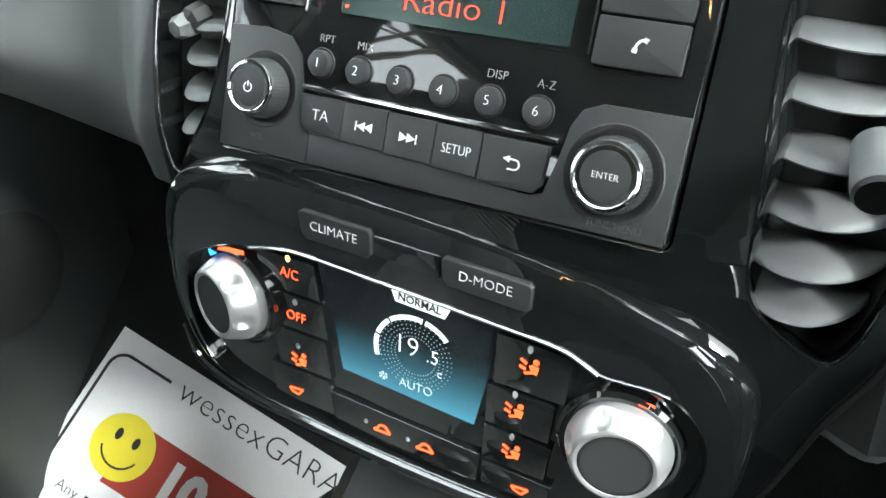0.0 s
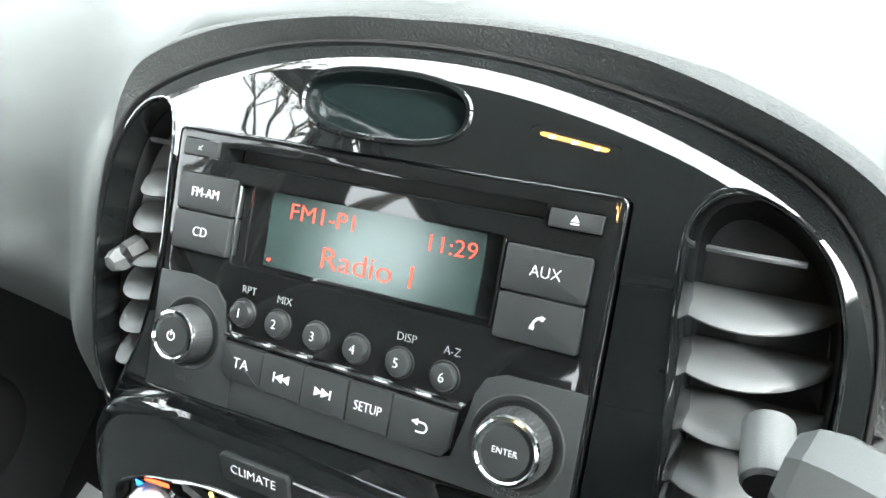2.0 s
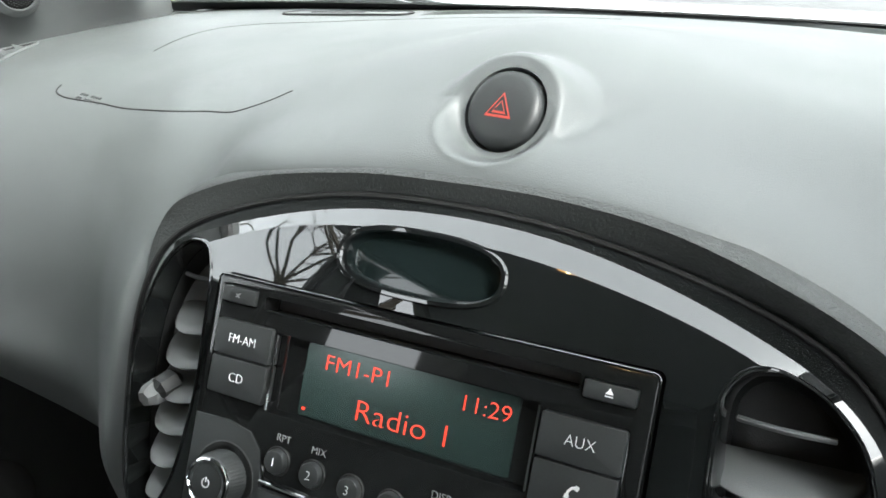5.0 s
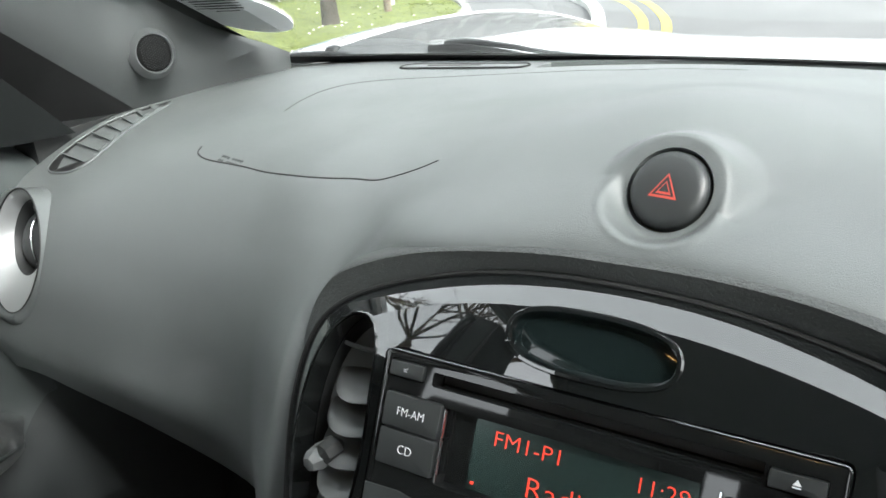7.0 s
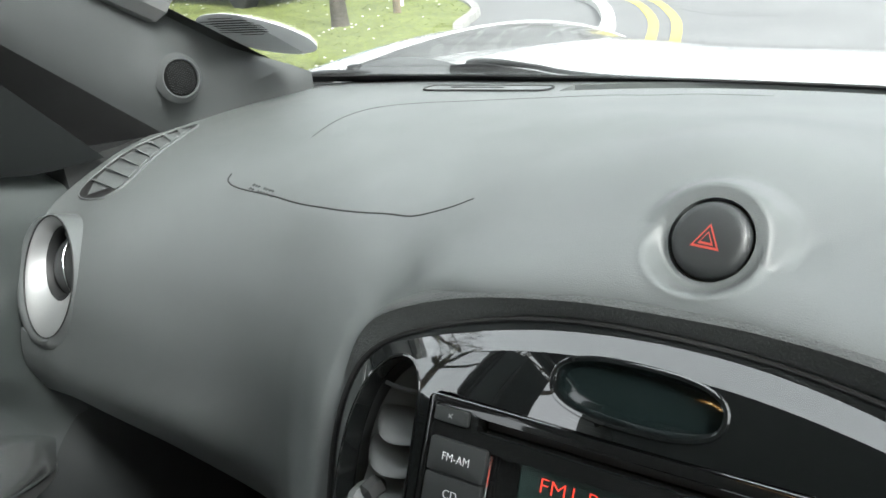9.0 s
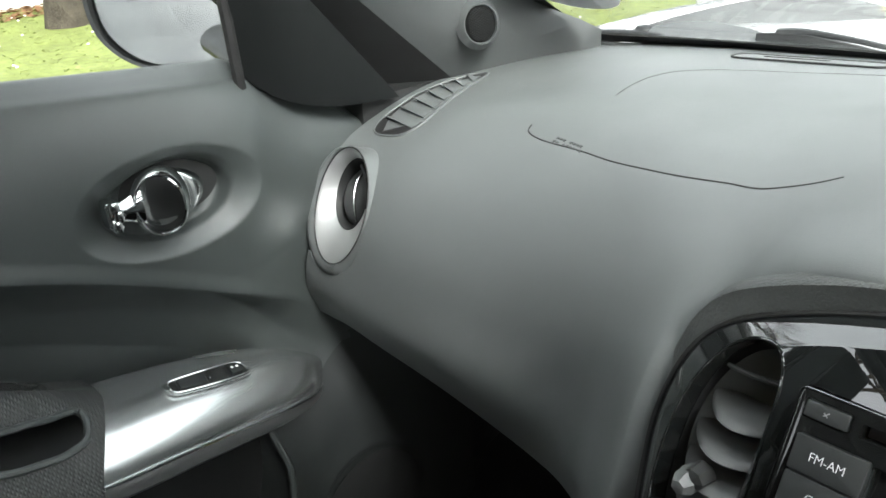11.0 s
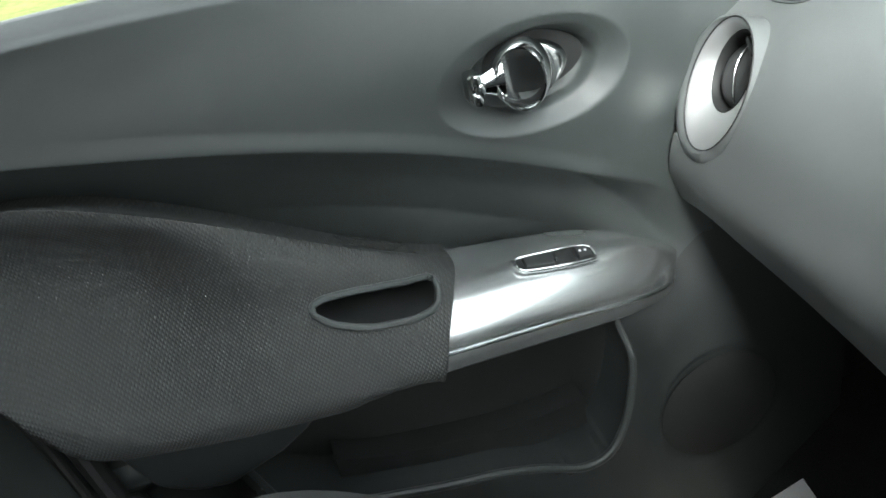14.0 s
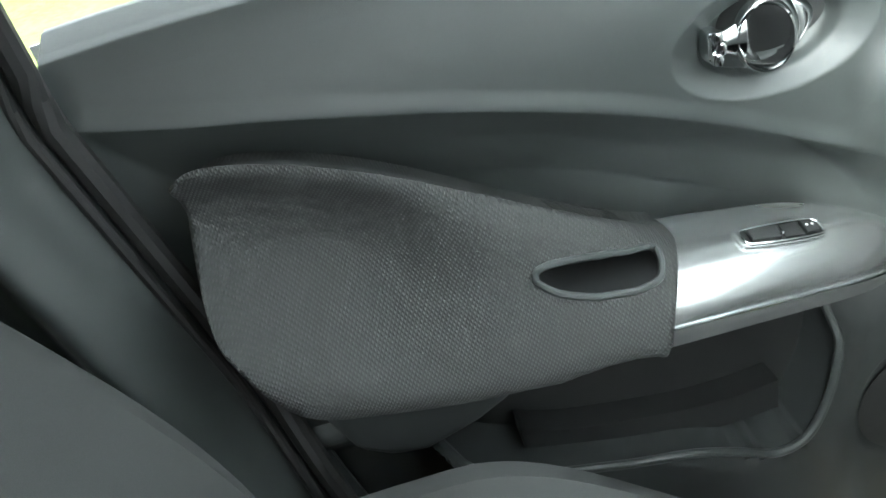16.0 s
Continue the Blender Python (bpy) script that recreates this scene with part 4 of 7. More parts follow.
def build_bezel():
    out = bezel_outline()
    c = (0.0, -0.045)
    rows = []
    for r in [1.0, 0.995, 0.988, 0.98, 0.972, 0.963, 0.953, 0.943, 0.934, 0.925, 0.915, 0.905, 0.89, 0.86, 0.82, 0.78, 0.74, 0.68, 0.6, 0.5, 0.4, 0.28, 0.15]:
        rows.append([(c[0] + (u - c[0]) * r, c[1] + (v - c[1]) * r, bezel_n(c[0] + (u - c[0]) * r, c[1] + (v - c[1]) * r, r)) for u, v in out])
    bm = bmesh.new()
    vs = [[bm.verts.new(p) for p in row] for row in rows]
    k = len(out)
    for a, b in zip(vs, vs[1:]):
        for i in range(k):
            bm.faces.new((a[i], a[(i + 1) % k], b[(i + 1) % k], b[i]))
    bm.faces.new(vs[-1])
    low = [bm.verts.new((p[0], p[1], p[2] - 0.05)) for p in rows[0]]
    for i in range(k):
        bm.faces.new((vs[0][i], low[i], low[(i + 1) % k], vs[0][(i + 1) % k]))
    bm.faces.new(low)
    bmesh.ops.recalc_face_normals(bm, faces=bm.faces)
    holes = [slab(rrect(-0.1125, -0.0665, 0.1125, 0.0665, 0.004), -0.20, 0.05)]
    holes += [slab(vent_outline(s), -0.20, 0.05) for s in (-1, 1)]
    holes.append(slab(oval(-0.003, 0.0885, 0.0415, 0.0145, 44, 2.6), -0.030, 0.05))
    bmesh.ops.triangulate(bm, faces=bm.faces)
    for hole in holes:
        bm = cut(bm, [hole])
    t = part("console_surround", bm, PIANO, dash, "gloss black centre console surround with an arched top", local=WORLD_OF[dash].inverted() @ FACE, sharp=28)
    # dark gap that follows the surround's rim
    line = [(c[0] + (u - c[0]) * 1.002, c[1] + (v - c[1]) * 1.002, bezel_n(u, v, 1.0) + 0.001) for u, v in out]
    part("edge_gap", tube(line, 0.0013, 6, closed=True), RUBBER, t, "black gap round the surround", local=True)
    for s in (-1, 1):
        o = vent_outline(s, 0.0012)
        part("vent_edge", tube([(u, v, bezel_n(u, v, 0.9)) for u, v in o], 0.0008, 6, closed=True), PIANO, t, "gloss edge round the vent opening", local=True)
    o = thing("indicator_panel", FACE, "smoked oval indicator window above the radio", "indicator panel")
    part("rim", tube([(u, v, bezel_n(u, v, 0.8) + 0.0002) for u, v in oval(-0.003, 0.0885, 0.0420, 0.0150, 60, 2.6)], 0.0016, 6, closed=True), PIANO, o, local=True)
    bm = slab(oval(-0.003, 0.0885, 0.0413, 0.0143, 60, 2.6), -0.010, -0.0045, 0.001)
    for q in bm.verts:
        q.co.z -= 0.12 * (q.co.y - 0.0885)
    part("window", bm, SMOKED, o, "dark smoked window", local=True)


DARK_CHROME = material("dark_chrome", (0.16, 0.165, 0.165), 0.12, 1.0, vary=0.03, rough_vary=0.03)
SMOKED = material("smoked_lens", (0.008, 0.013, 0.013), 0.08, vary=0.05, coat=0.5, rough_vary=0.02)
build_bezel()


def build_hood():
    """The brow of the dashboard over the surround: a face, coloured for its shade, that leans out to a crisp crest."""
    rim = spline([(-u, v) for u, v in reversed(BEZEL_LEFT) if v > 0.01] + [p for p in BEZEL_RIGHT[1:] if p[1] > -0.03], 130)
    crest = spline([(-0.2035, 0.030, -0.044), (-0.199, 0.056, -0.038), (-0.187, 0.0810, -0.030), (-0.164, 0.0990, -0.021), (-0.112, 0.1168, -0.013), (-0.050, 0.1265, -0.010), (0.0, 0.1288, -0.010), (0.050, 0.1283, -0.010), (0.100, 0.1222, -0.010), (0.1475, 0.1080, -0.011), (0.184, 0.0915, -0.014), (0.2085, 0.0715, -0.019), (0.223, 0.0405, -0.028), (0.226, -0.01, -0.042)], 130)
    rows = []
    for r, c in zip(rim, crest):
        base = bezel_n(r[0], r[1], 1.0)
        out = np.array((c[0] - r[0], c[1] - r[1]))
        lip = np.array((r[0], r[1])) + out / np.linalg.norm(out) * 0.0022
        low, top = np.array((lip[0], lip[1], base - 0.010)), np.array(c)
        near = np.array((lip[0], lip[1], min(base - 0.001, c[2] + 0.004)))
        row = [low, near] + [near + (top - near) * e for e in (0.3, 0.6, 0.88)] + [top, top + np.array((0, 0.0016, -0.0009)), top + np.array((0, 0.008, -0.0098)), top + np.array((0, 0.010, -0.030))]
        rows.append(row)
    part("console_hood", sheet(rows, 0.003, away=(0, 0, -1)), HOOD_SHADED, dash, "grained plastic brow arching over the console", local=WORLD_OF[dash].inverted() @ FACE, sharp=40)


# the pad's plastic, darkened: the shade on the brow's face is in this colour
HOOD_SHADED = material("brow_shaded_plastic", (0.050, 0.054, 0.053), 0.58, vary=0.12, grain=620, bump=1.3, patch=6)
build_hood()


def build_slat_vent(side):
    t = thing("air_vent", FACE, "tall air vent with curved grey slats and a thumb grip", "air vent", "console air vents")
    o = vent_outline(side, -0.0005)
    rows = [[(VENT_U[side] + (u - VENT_U[side]) * k, -0.008 + (v + 0.008) * k, n + bezel_n(u, v, 0.9)) for u, v in o] for k, n in ((1.0, -0.018), (0.985, -0.024), (0.97, -0.035), (0.9, -0.049), (0.2, -0.050))]
    part("duct", sheet(rows, closed_v=True), BLACK_PLASTIC, t, "black duct", local=True)
    # the opening's inner wall: a glossy flare that curves back towards the duct, broad on the console's side
    ring = vent_outline(side, 0.0006)
    rows = []
    for f, deep in ((0.0, 0.0002), (0.25, -0.0012), (0.55, -0.0045), (0.8, -0.010), (0.95, -0.018)):
        row = []
        for u, v in ring:
            w = smooth01(0.006, 0.020, abs(VENT_U[side]) - u * side) * smooth01(-0.075, -0.050, v)
            mu, mv = VENT_U[side] - u, -0.008 - v
            k = (0.0004 + 0.0075 * w) * f / max(1e-6, math.hypot(mu, mv))
            row.append((u + mu * k, v + mv * k * 0.5, bezel_n(u, v, 0.9) + deep))
        rows.append(row)
    part("flare", sheet(rows, closed_v=True), PIANO, t, "gloss black inner wall of the vent opening", local=True)
    vs = (0.0520, 0.0315, 0.0090, -0.0140, -0.0365, -0.0575, -0.0755) if side > 0 else (0.0560, 0.0360, 0.0165, -0.0025, -0.0205, -0.0390, -0.0570)
    for i, v in enumerate(vs):
        us = [u for u, w in o if abs(w - v) < 0.006]
        if not us:
            continue
        u0, u1 = min(us) + 0.0012, max(us) - 0.0012
        if i == 0:
            bm = tube([(u0 + (u1 - u0) * (0.10 + 0.72 * k), v, -0.016 + 0.005 * math.sin(math.pi * k) + bow(u0)) for k in np.linspace(0, 1, 9)], 0.0014, 8)
            part("slat", bm, SLAT, t, local=True)
            continue
        # each slat is a leaf-shaped tray: blunt at the console's side, drawn to a round tip, its lip drooping
        rows = []
        for e in np.linspace(0, 1, 19):
            u = u0 + (u1 - u0) * e
            f = e if side > 0 else 1 - e
            depth = 0.033 * math.sin(math.pi * (0.20 + 0.785 * f)) ** 0.62
            sec = []
            for top, k in [(1, q) for q in (0.0, 0.3, 0.6, 0.85, 0.96, 1.0)] + [(0, q) for q in (0.97, 0.85, 0.5, 0.0)]:
                droop = -0.0045 * k - 0.0085 * k ** 3
                half = 0.0015 if k < 1 else 0.0
                sec.append((u, v + 0.0035 + droop * depth / 0.033 + (half if top else -half), -0.036 + depth * k + bow(u)))
            rows.append(sec)
        bm = sheet(rows, closed_v=True)
        bm.verts.ensure_lookup_table()
        bm.faces.new(list(bm.verts)[:10])
        bm.faces.new(list(bm.verts)[-10:])
        bmesh.ops.recalc_face_normals(bm, faces=bm.faces)
        part("slat", bm, SLAT, t, local=True, sharp=55)
    if side > 0:
        m = pose(0.176, -0.011, -0.020, 38, 8, 0)
        grip = part("thumb_grip", moved(turned([(0.0, 0.028), (0.0075, 0.0278), (0.0092, 0.0262), (0.0098, 0.023), (0.0098, 0.0)], 28), m), SLAT, t, "short light grey thumb grip", local=True)
        part("hub", moved(turned([(0.0, 0.0012), (0.0080, 0.0010), (0.0092, -0.001)], 24), m @ pose(0, 0, 0.0275)), BLACK_PLASTIC, grip, local=True)
    else:
        grip = part("thumb_grip", moved(turned([(0.0, 0.019), (0.0045, 0.0185), (0.0070, 0.0140), (0.0076, 0.006), (0.0066, 0.0)], 6), pose(-0.158, -0.006, -0.028, 22, -14, 20)), SLAT, t, "faceted thumb grip", smooth=False, local=True)
        part("hub", moved(turned([(0.0, 0.0), (0.0070, -0.004), (0.0075, -0.014), (0.003, -0.018)], 7), pose(-0.156, -0.010, -0.014, 30, -14, 0)), BLACK_PLASTIC, grip, smooth=False, local=True)


for _side in (-1, 1):
    build_slat_vent(_side)


def glyph_tri(u, v, s, n, d=1):
    """A small triangle pointing to the right (d = 1) or left."""
    return [(u - d * s * 0.5, v - s * 0.5, n), (u + d * s * 0.5, v, n), (u - d * s * 0.5, v + s * 0.5, n)]


def flat_shape(name, polys, mat, parent, thick=0.0003, label=""):
    bm = bmesh.new()
    for poly in polys:
        bm.faces.new([bm.verts.new(p) for p in poly])
    bmesh.ops.recalc_face_normals(bm, faces=bm.faces)
    for f in bm.faces:
        if f.normal.z < 0:
            f.normal_flip()
    r = bmesh.ops.extrude_face_region(bm, geom=bm.faces[:])
    for v in [g for g in r["geom"] if isinstance(g, bmesh.types.BMVert)]:
        v.co.z += thick
    bmesh.ops.recalc_face_normals(bm, faces=bm.faces)
    return part(name, bm, mat, parent, label, smooth=False, local=True)


def strokes(name, lines, w, mat, parent, thick=0.0003):
    """Flat strokes of width w along polylines of (u, v, n)."""
    polys = []
    for line in lines:
        for (u0, v0, n0), (u1, v1, n1) in zip(line, line[1:]):
            d = math.hypot(u1 - u0, v1 - v0)
            a, b = -(v1 - v0) / d * w / 2, (u1 - u0) / d * w / 2
            polys.append([(u0 + a, v0 + b, n0), (u0 - a, v0 - b, n0), (u1 - a, v1 - b, n1), (u1 + a, v1 + b, n1)])
    return flat_shape(name, polys, mat, parent, thick)


def arc(u, v, r, a0, a1, n, k=10):
    return [(u + r * math.cos(radians(a)), v + r * math.sin(radians(a)), n) for a in np.linspace(a0, a1, k)]


def knob(name, parent, u, v, r, n0, face_text, size, ribs=48):
    k = part(name, moved(turned([(r * 1.30, 0.0), (r * 1.30, 0.0040), (r * 1.20, 0.0058), (r * 1.13, 0.0165), (r * 1.06, 0.0178)], 144, 0.00035, ribs, 2, 3), pose(u, v, n0)), BUTTON, parent, local=True)
    part("ring", moved(turned([(r * 1.06, 0.0170), (r * 1.09, 0.0182), (r * 1.05, 0.0196), (r * 0.96, 0.0200), (r * 0.91, 0.0193)], 64), pose(u, v, n0)), CHROME, k, "bright chrome ring", local=True)
    part("cap", moved(turned([(0.0, 0.0197), (r * 0.6, 0.0196), (r * 0.89, 0.0191), (r * 0.93, 0.0178)], 48), pose(u, v, n0)), BUTTON, k, local=True)
    if face_text:
        word("legend", face_text, size, u, v, n0 + 0.0199, WHITE_INK, k)
    return k


def build_radio():
    t = thing("car_radio", FACE, "black car radio with a lit red display and two chrome-ringed knobs", "car radio")
    # case with the sunken windows cut out of it
    body = slab(rrect(-0.1110, -0.0650, 0.1110, 0.0650, 0.003), -0.035, 0.0020, 0.0010)
    cuts = [slab(rrect(-0.1065, 0.0060, -0.0715, 0.0445, 0.002), -0.006, 0.02), slab(rrect(0.0665, 0.0010, 0.1035, 0.0410, 0.002), -0.006, 0.02),
            slab(rrect(-0.0715, 0.0040, 0.0660, 0.0430, 0.002), -0.004, 0.02), slab(rrect(-0.0810, 0.0520, 0.0800, 0.0590, 0.001), -0.015, 0.02),
            slab(rrect(-0.1072, 0.0520, -0.0855, 0.0610, 0.001), -0.006, 0.02), slab(rrect(0.0815, 0.0495, 0.1045, 0.0580, 0.001), -0.006, 0.02)]
    part("case", cut(body, cuts), RADIO_GLOSS, t, local=True)
    part("case_edge", tube([(u, v, 0.0016) for u, v in rrect(-0.1114, -0.0654, 0.1114, 0.0654, 0.003)], 0.0006, 5, closed=True), DARK_CHROME, t, "thin bright edge", local=True)
    # matt lower panels with the knobs
    left = [(-0.1105, -0.0060), (-0.0900, -0.0050), (-0.0760, -0.0075), (-0.0690, -0.0150), (-0.0660, -0.0280), (-0.0640, -0.0410), (-0.0590, -0.0470), (-0.0590, -0.0640), (-0.1105, -0.0640)]
    right = [(0.1105, -0.0125), (0.0760, -0.0130), (0.0680, -0.0165), (0.0640, -0.0240), (0.0620, -0.0360), (0.0580, -0.0530), (0.0520, -0.0550), (-0.0590, -0.0480), (-0.0590, -0.0640), (0.1105, -0.0640)]
    part("knob_panel", slab(left, 0.0005, 0.0032, 0.0006), RADIO_MATT, t, local=True)
    part("knob_panel", slab(right, 0.0005, 0.0032, 0.0006), RADIO_MATT, t, local=True)
    part("light_strip", tube([(-0.0655, -0.0290, 0.0036), (0.0600, -0.0310, 0.0036)], 0.0010, 6), CHROME, t, "bright strip above the buttons", local=True)
    # row of five keys
    edges = [(-0.0650, -0.0410), (-0.0412, -0.0182), (-0.0180, 0.0058), (0.0062, 0.0280), (0.0284, 0.0580)]
    for i, (a, b) in enumerate(edges):
        v0, v1 = -0.0320 - 0.0004 * i, -0.0495 - 0.0011 * i
        cutl, cutr = (0.006 if i == 0 else 0.0003), (0.004 if i == 4 else 0.0003)
        key = part("key", slab([(b, v0), (a, v0), (a + cutl * 0.3, v1 + cutl * 0.5), (a + cutl, v1), (b - cutr, v1), (b - cutr * 0.2, v1 + cutr)], 0.0, 0.0050, 0.0008), BUTTON, t, local=True)
        u, v, n = (a + b) / 2, (v0 + v1) / 2, 0.0052
        if i in (0, 3):
            word("legend", ("TA", "", "", "SETUP")[i], (0.0072, 0, 0, 0.0062)[i], u, v, n, WHITE_INK, key, stretch=(1.0, 1, 1, 0.82)[i])
        elif i == 1:
            flat_shape("legend", [glyph_tri(u - 0.0012, v, 0.0042, n, -1), glyph_tri(u + 0.0026, v, 0.0042, n, -1), [(u - 0.0040, v - 0.0021, n), (u - 0.0034, v - 0.0021, n), (u - 0.0034, v + 0.0021, n), (u - 0.0040, v + 0.0021, n)]], WHITE_INK, key)
        elif i == 2:
            flat_shape("legend", [glyph_tri(u - 0.0026, v, 0.0042, n), glyph_tri(u + 0.0012, v, 0.0042, n), [(u + 0.0034, v - 0.0021, n), (u + 0.0040, v - 0.0021, n), (u + 0.0040, v + 0.0021, n), (u + 0.0034, v + 0.0021, n)]], WHITE_INK, key)
        else:
            strokes("legend", [[(u - 0.0022, v + 0.0020, n), (u + 0.0012, v + 0.0020, n)] + arc(u + 0.0012, v - 0.0001, 0.0021, 90, -90, n) + [(u - 0.0018, v - 0.0022, n)]], 0.0007, WHITE_INK, key)
            flat_shape("legend", [glyph_tri(u - 0.0026, v + 0.0020, 0.0030, n + 0.0004, -1)], WHITE_INK, key)
    # six round presets, some with a word above
    for i, u in enumerate((-0.0580, -0.0376, -0.0162, 0.0052, 0.0272, 0.0492)):
        v = -0.0172 - 0.0007 * i
        b = part("preset", moved(turned([(0.0, 0.0050), (0.0035, 0.0050), (0.0054, 0.0045), (0.0060, 0.0032), (0.0060, 0.0)], 36), pose(u, v, 0.001)), BUTTON, t, local=True)
        part("groove", tube([(u + 0.0066 * math.cos(a), v + 0.0066 * math.sin(a), 0.0020) for a in np.linspace(0, 2 * math.pi, 36, endpoint=False)], 0.0006, 5, closed=True), RUBBER, b, local=True)
        word("legend", str(i + 1), 0.0062, u, v, 0.0062, WHITE_INK, b)
        above = ("RPT", "MIX", "", "", "DISP", "A-Z")[i]
        if above:
            word("legend", above, 0.0052, u + 0.0015, v + 0.0112, 0.0022, GREY_INK, t, stretch=0.95)
    # side keys
    for name, u0, v0, u1, v1, s in (("FM-AM", -0.1060, 0.0262, -0.0722, 0.0440, 0.0064), ("CD", -0.1060, 0.0066, -0.0722, 0.0254, 0.0066), ("AUX", 0.0670, 0.0216, 0.1030, 0.0405, 0.0068), ("", 0.0670, 0.0016, 0.1030, 0.0208, 0)):
        key = part("key", slab(rrect(u0, v0, u1, v1, 0.0012), -0.004, 0.0042, 0.0009), BUTTON, t, local=True)
        if name:
            word("legend", name, s, (u0 + u1) / 2, (v0 + v1) / 2, 0.0044, WHITE_INK, key, stretch=0.88 if name == "FM-AM" else 0.95)
        else:
            u, v = (u0 + u1) / 2, (v0 + v1) / 2
            strokes("legend", [[(u - 0.0016, v - 0.0026, 0.0044), (u - 0.0013, v - 0.0002, 0.0044), (u + 0.0002, v + 0.0016, 0.0044), (u + 0.0024, v + 0.0022, 0.0044)]], 0.0011, WHITE_INK, key)
            flat_shape("legend", [[(u - 0.0028, v - 0.0030, 0.0044), (u - 0.0008, v - 0.0034, 0.0044), (u - 0.0004, v - 0.0018, 0.0044), (u - 0.0024, v - 0.0012, 0.0044)], [(u + 0.0010, v + 0.0012, 0.0044), (u + 0.0026, v + 0.0006, 0.0044), (u + 0.0034, v + 0.0024, 0.0044), (u + 0.0016, v + 0.0030, 0.0044)]], WHITE_INK, key)
    for u0, v0, u1, v1 in ((-0.1066, 0.0526, -0.0862, 0.0604), (0.0820, 0.0500, 0.1040, 0.0574)):
        key = part("key", slab(rrect(u0, v0, u1, v1, 0.0008), -0.004, 0.0036, 0.0007), BUTTON, t, local=True)
        u, v = (u0 + u1) / 2, (v0 + v1) / 2
        if u < 0:
            strokes("legend", [[(u - 0.0012, v - 0.0010, 0.0038), (u + 0.0012, v + 0.0012, 0.0038)], [(u - 0.0012, v + 0.0006, 0.0038), (u + 0.0008, v - 0.0012, 0.0038)]], 0.0005, GREY_INK, key)
        else:
            flat_shape("legend", [[(u - 0.0017, v - 0.0004, 0.0038), (u + 0.0017, v - 0.0004, 0.0038), (u, v + 0.0021, 0.0038)], [(u - 0.0017, v - 0.0016, 0.0038), (u + 0.0017, v - 0.0016, 0.0038), (u + 0.0017, v - 0.0010, 0.0038), (u - 0.0017, v - 0.0010, 0.0038)]], WHITE_INK, key)
    slot = part("disc_slot", slab(rrect(-0.0805, 0.0524, 0.0795, 0.0586, 0.0008), -0.014, -0.010), RUBBER, t, local=True)
    part("lip", tube([(-0.0800, 0.0520, 0.0016), (0.0790, 0.0516, 0.0016)], 0.0007, 5), PIANO, slot, local=True)
    # display in its gloss frame
    part("display_frame", slab(rrect(-0.0712, 0.0044, 0.0656, 0.0426, 0.002), -0.004, -0.0030), RADIO_GLOSS, t, local=True)
    for u in (-0.0705, 0.0650):
        part("bright_edge", tube([(u, 0.0050, 0.0018), (u, 0.0420, 0.0018)], 0.0008, 6), CHROME, t, "bright upright edge", local=True)
    d = part("display", slab(rrect(-0.0545, 0.0066, 0.0555, 0.0418, 0.001), -0.003, -0.0022), LCD, t, "smoked grey-green display with red letters", local=True)
    word("letters", "FM1-P1", 0.0110, -0.0440, 0.0342, -0.0020, LCD_RED, d, align="LEFT", stretch=1.12)
    word("letters", "11:29", 0.0105, 0.0530, 0.0330, -0.0020, LCD_RED, d, align="RIGHT", stretch=1.10)
    word("letters", "Radio 1", 0.0145, -0.0240, 0.0160, -0.0020, LCD_RED, d, align="LEFT", stretch=1.16)
    flat_shape("letters", [[(-0.0525, 0.0095, -0.0020), (-0.0508, 0.0092, -0.0020), (-0.0503, 0.0108, -0.0020), (-0.0522, 0.0106, -0.0020)]], LCD_RED, d)
    k = knob("volume_knob", t, -0.0868, -0.0335, 0.0116, -0.0035, "", 0)
    u, v, n = -0.0868, -0.0335, 0.0164
    strokes("legend", [arc(u, v, 0.0021, 120, 420, n, 20), [(u, v + 0.0005, n), (u, v + 0.0029, n)]], 0.0005, WHITE_INK, k)
    knob("tune_knob", t, 0.0852, -0.0398, 0.0131, -0.0035, "ENTER", 0.0037)
    for u, v, r in ((-0.0868, -0.0335, 0.0162), (0.0852, -0.0398, 0.0186)):
        part("dish", moved(turned([(r, 0.0), (r + 0.0015, 0.0004), (r + 0.0022, 0.0)], 56), pose(u, v, 0.0032)), BLACK_PLASTIC, t, local=True)
    word("legend", "TUNE/MENU", 0.0045, 0.0895, -0.0600, 0.0034, FADED_INK, t, stretch=0.92)
    word("legend", "VOL", 0.0040, -0.0885, -0.0565, 0.0034, FADED_INK, t)


LCD = material("display_glass", (0.022, 0.032, 0.031), 0.20, vary=0.04, patch=30, rough_vary=0.02, spec=1.0, coat=1.0)
LCD.node_tree.nodes["Principled BSDF"].inputs["Coat Roughness"].default_value = 0.15
LCD.node_tree.nodes["Principled BSDF"].inputs["Coat Tint"].default_value = (0.78, 1.0, 0.94, 1)
build_radio()


LOW_LEAN = radians(8)
LOW = Matrix(((1, 0, 0, 0), (0, math.sin(LOW_LEAN), -math.cos(LOW_LEAN), -0.0335), (0, math.cos(LOW_LEAN), math.sin(LOW_LEAN), 0.845), (0, 0, 0, 1)))


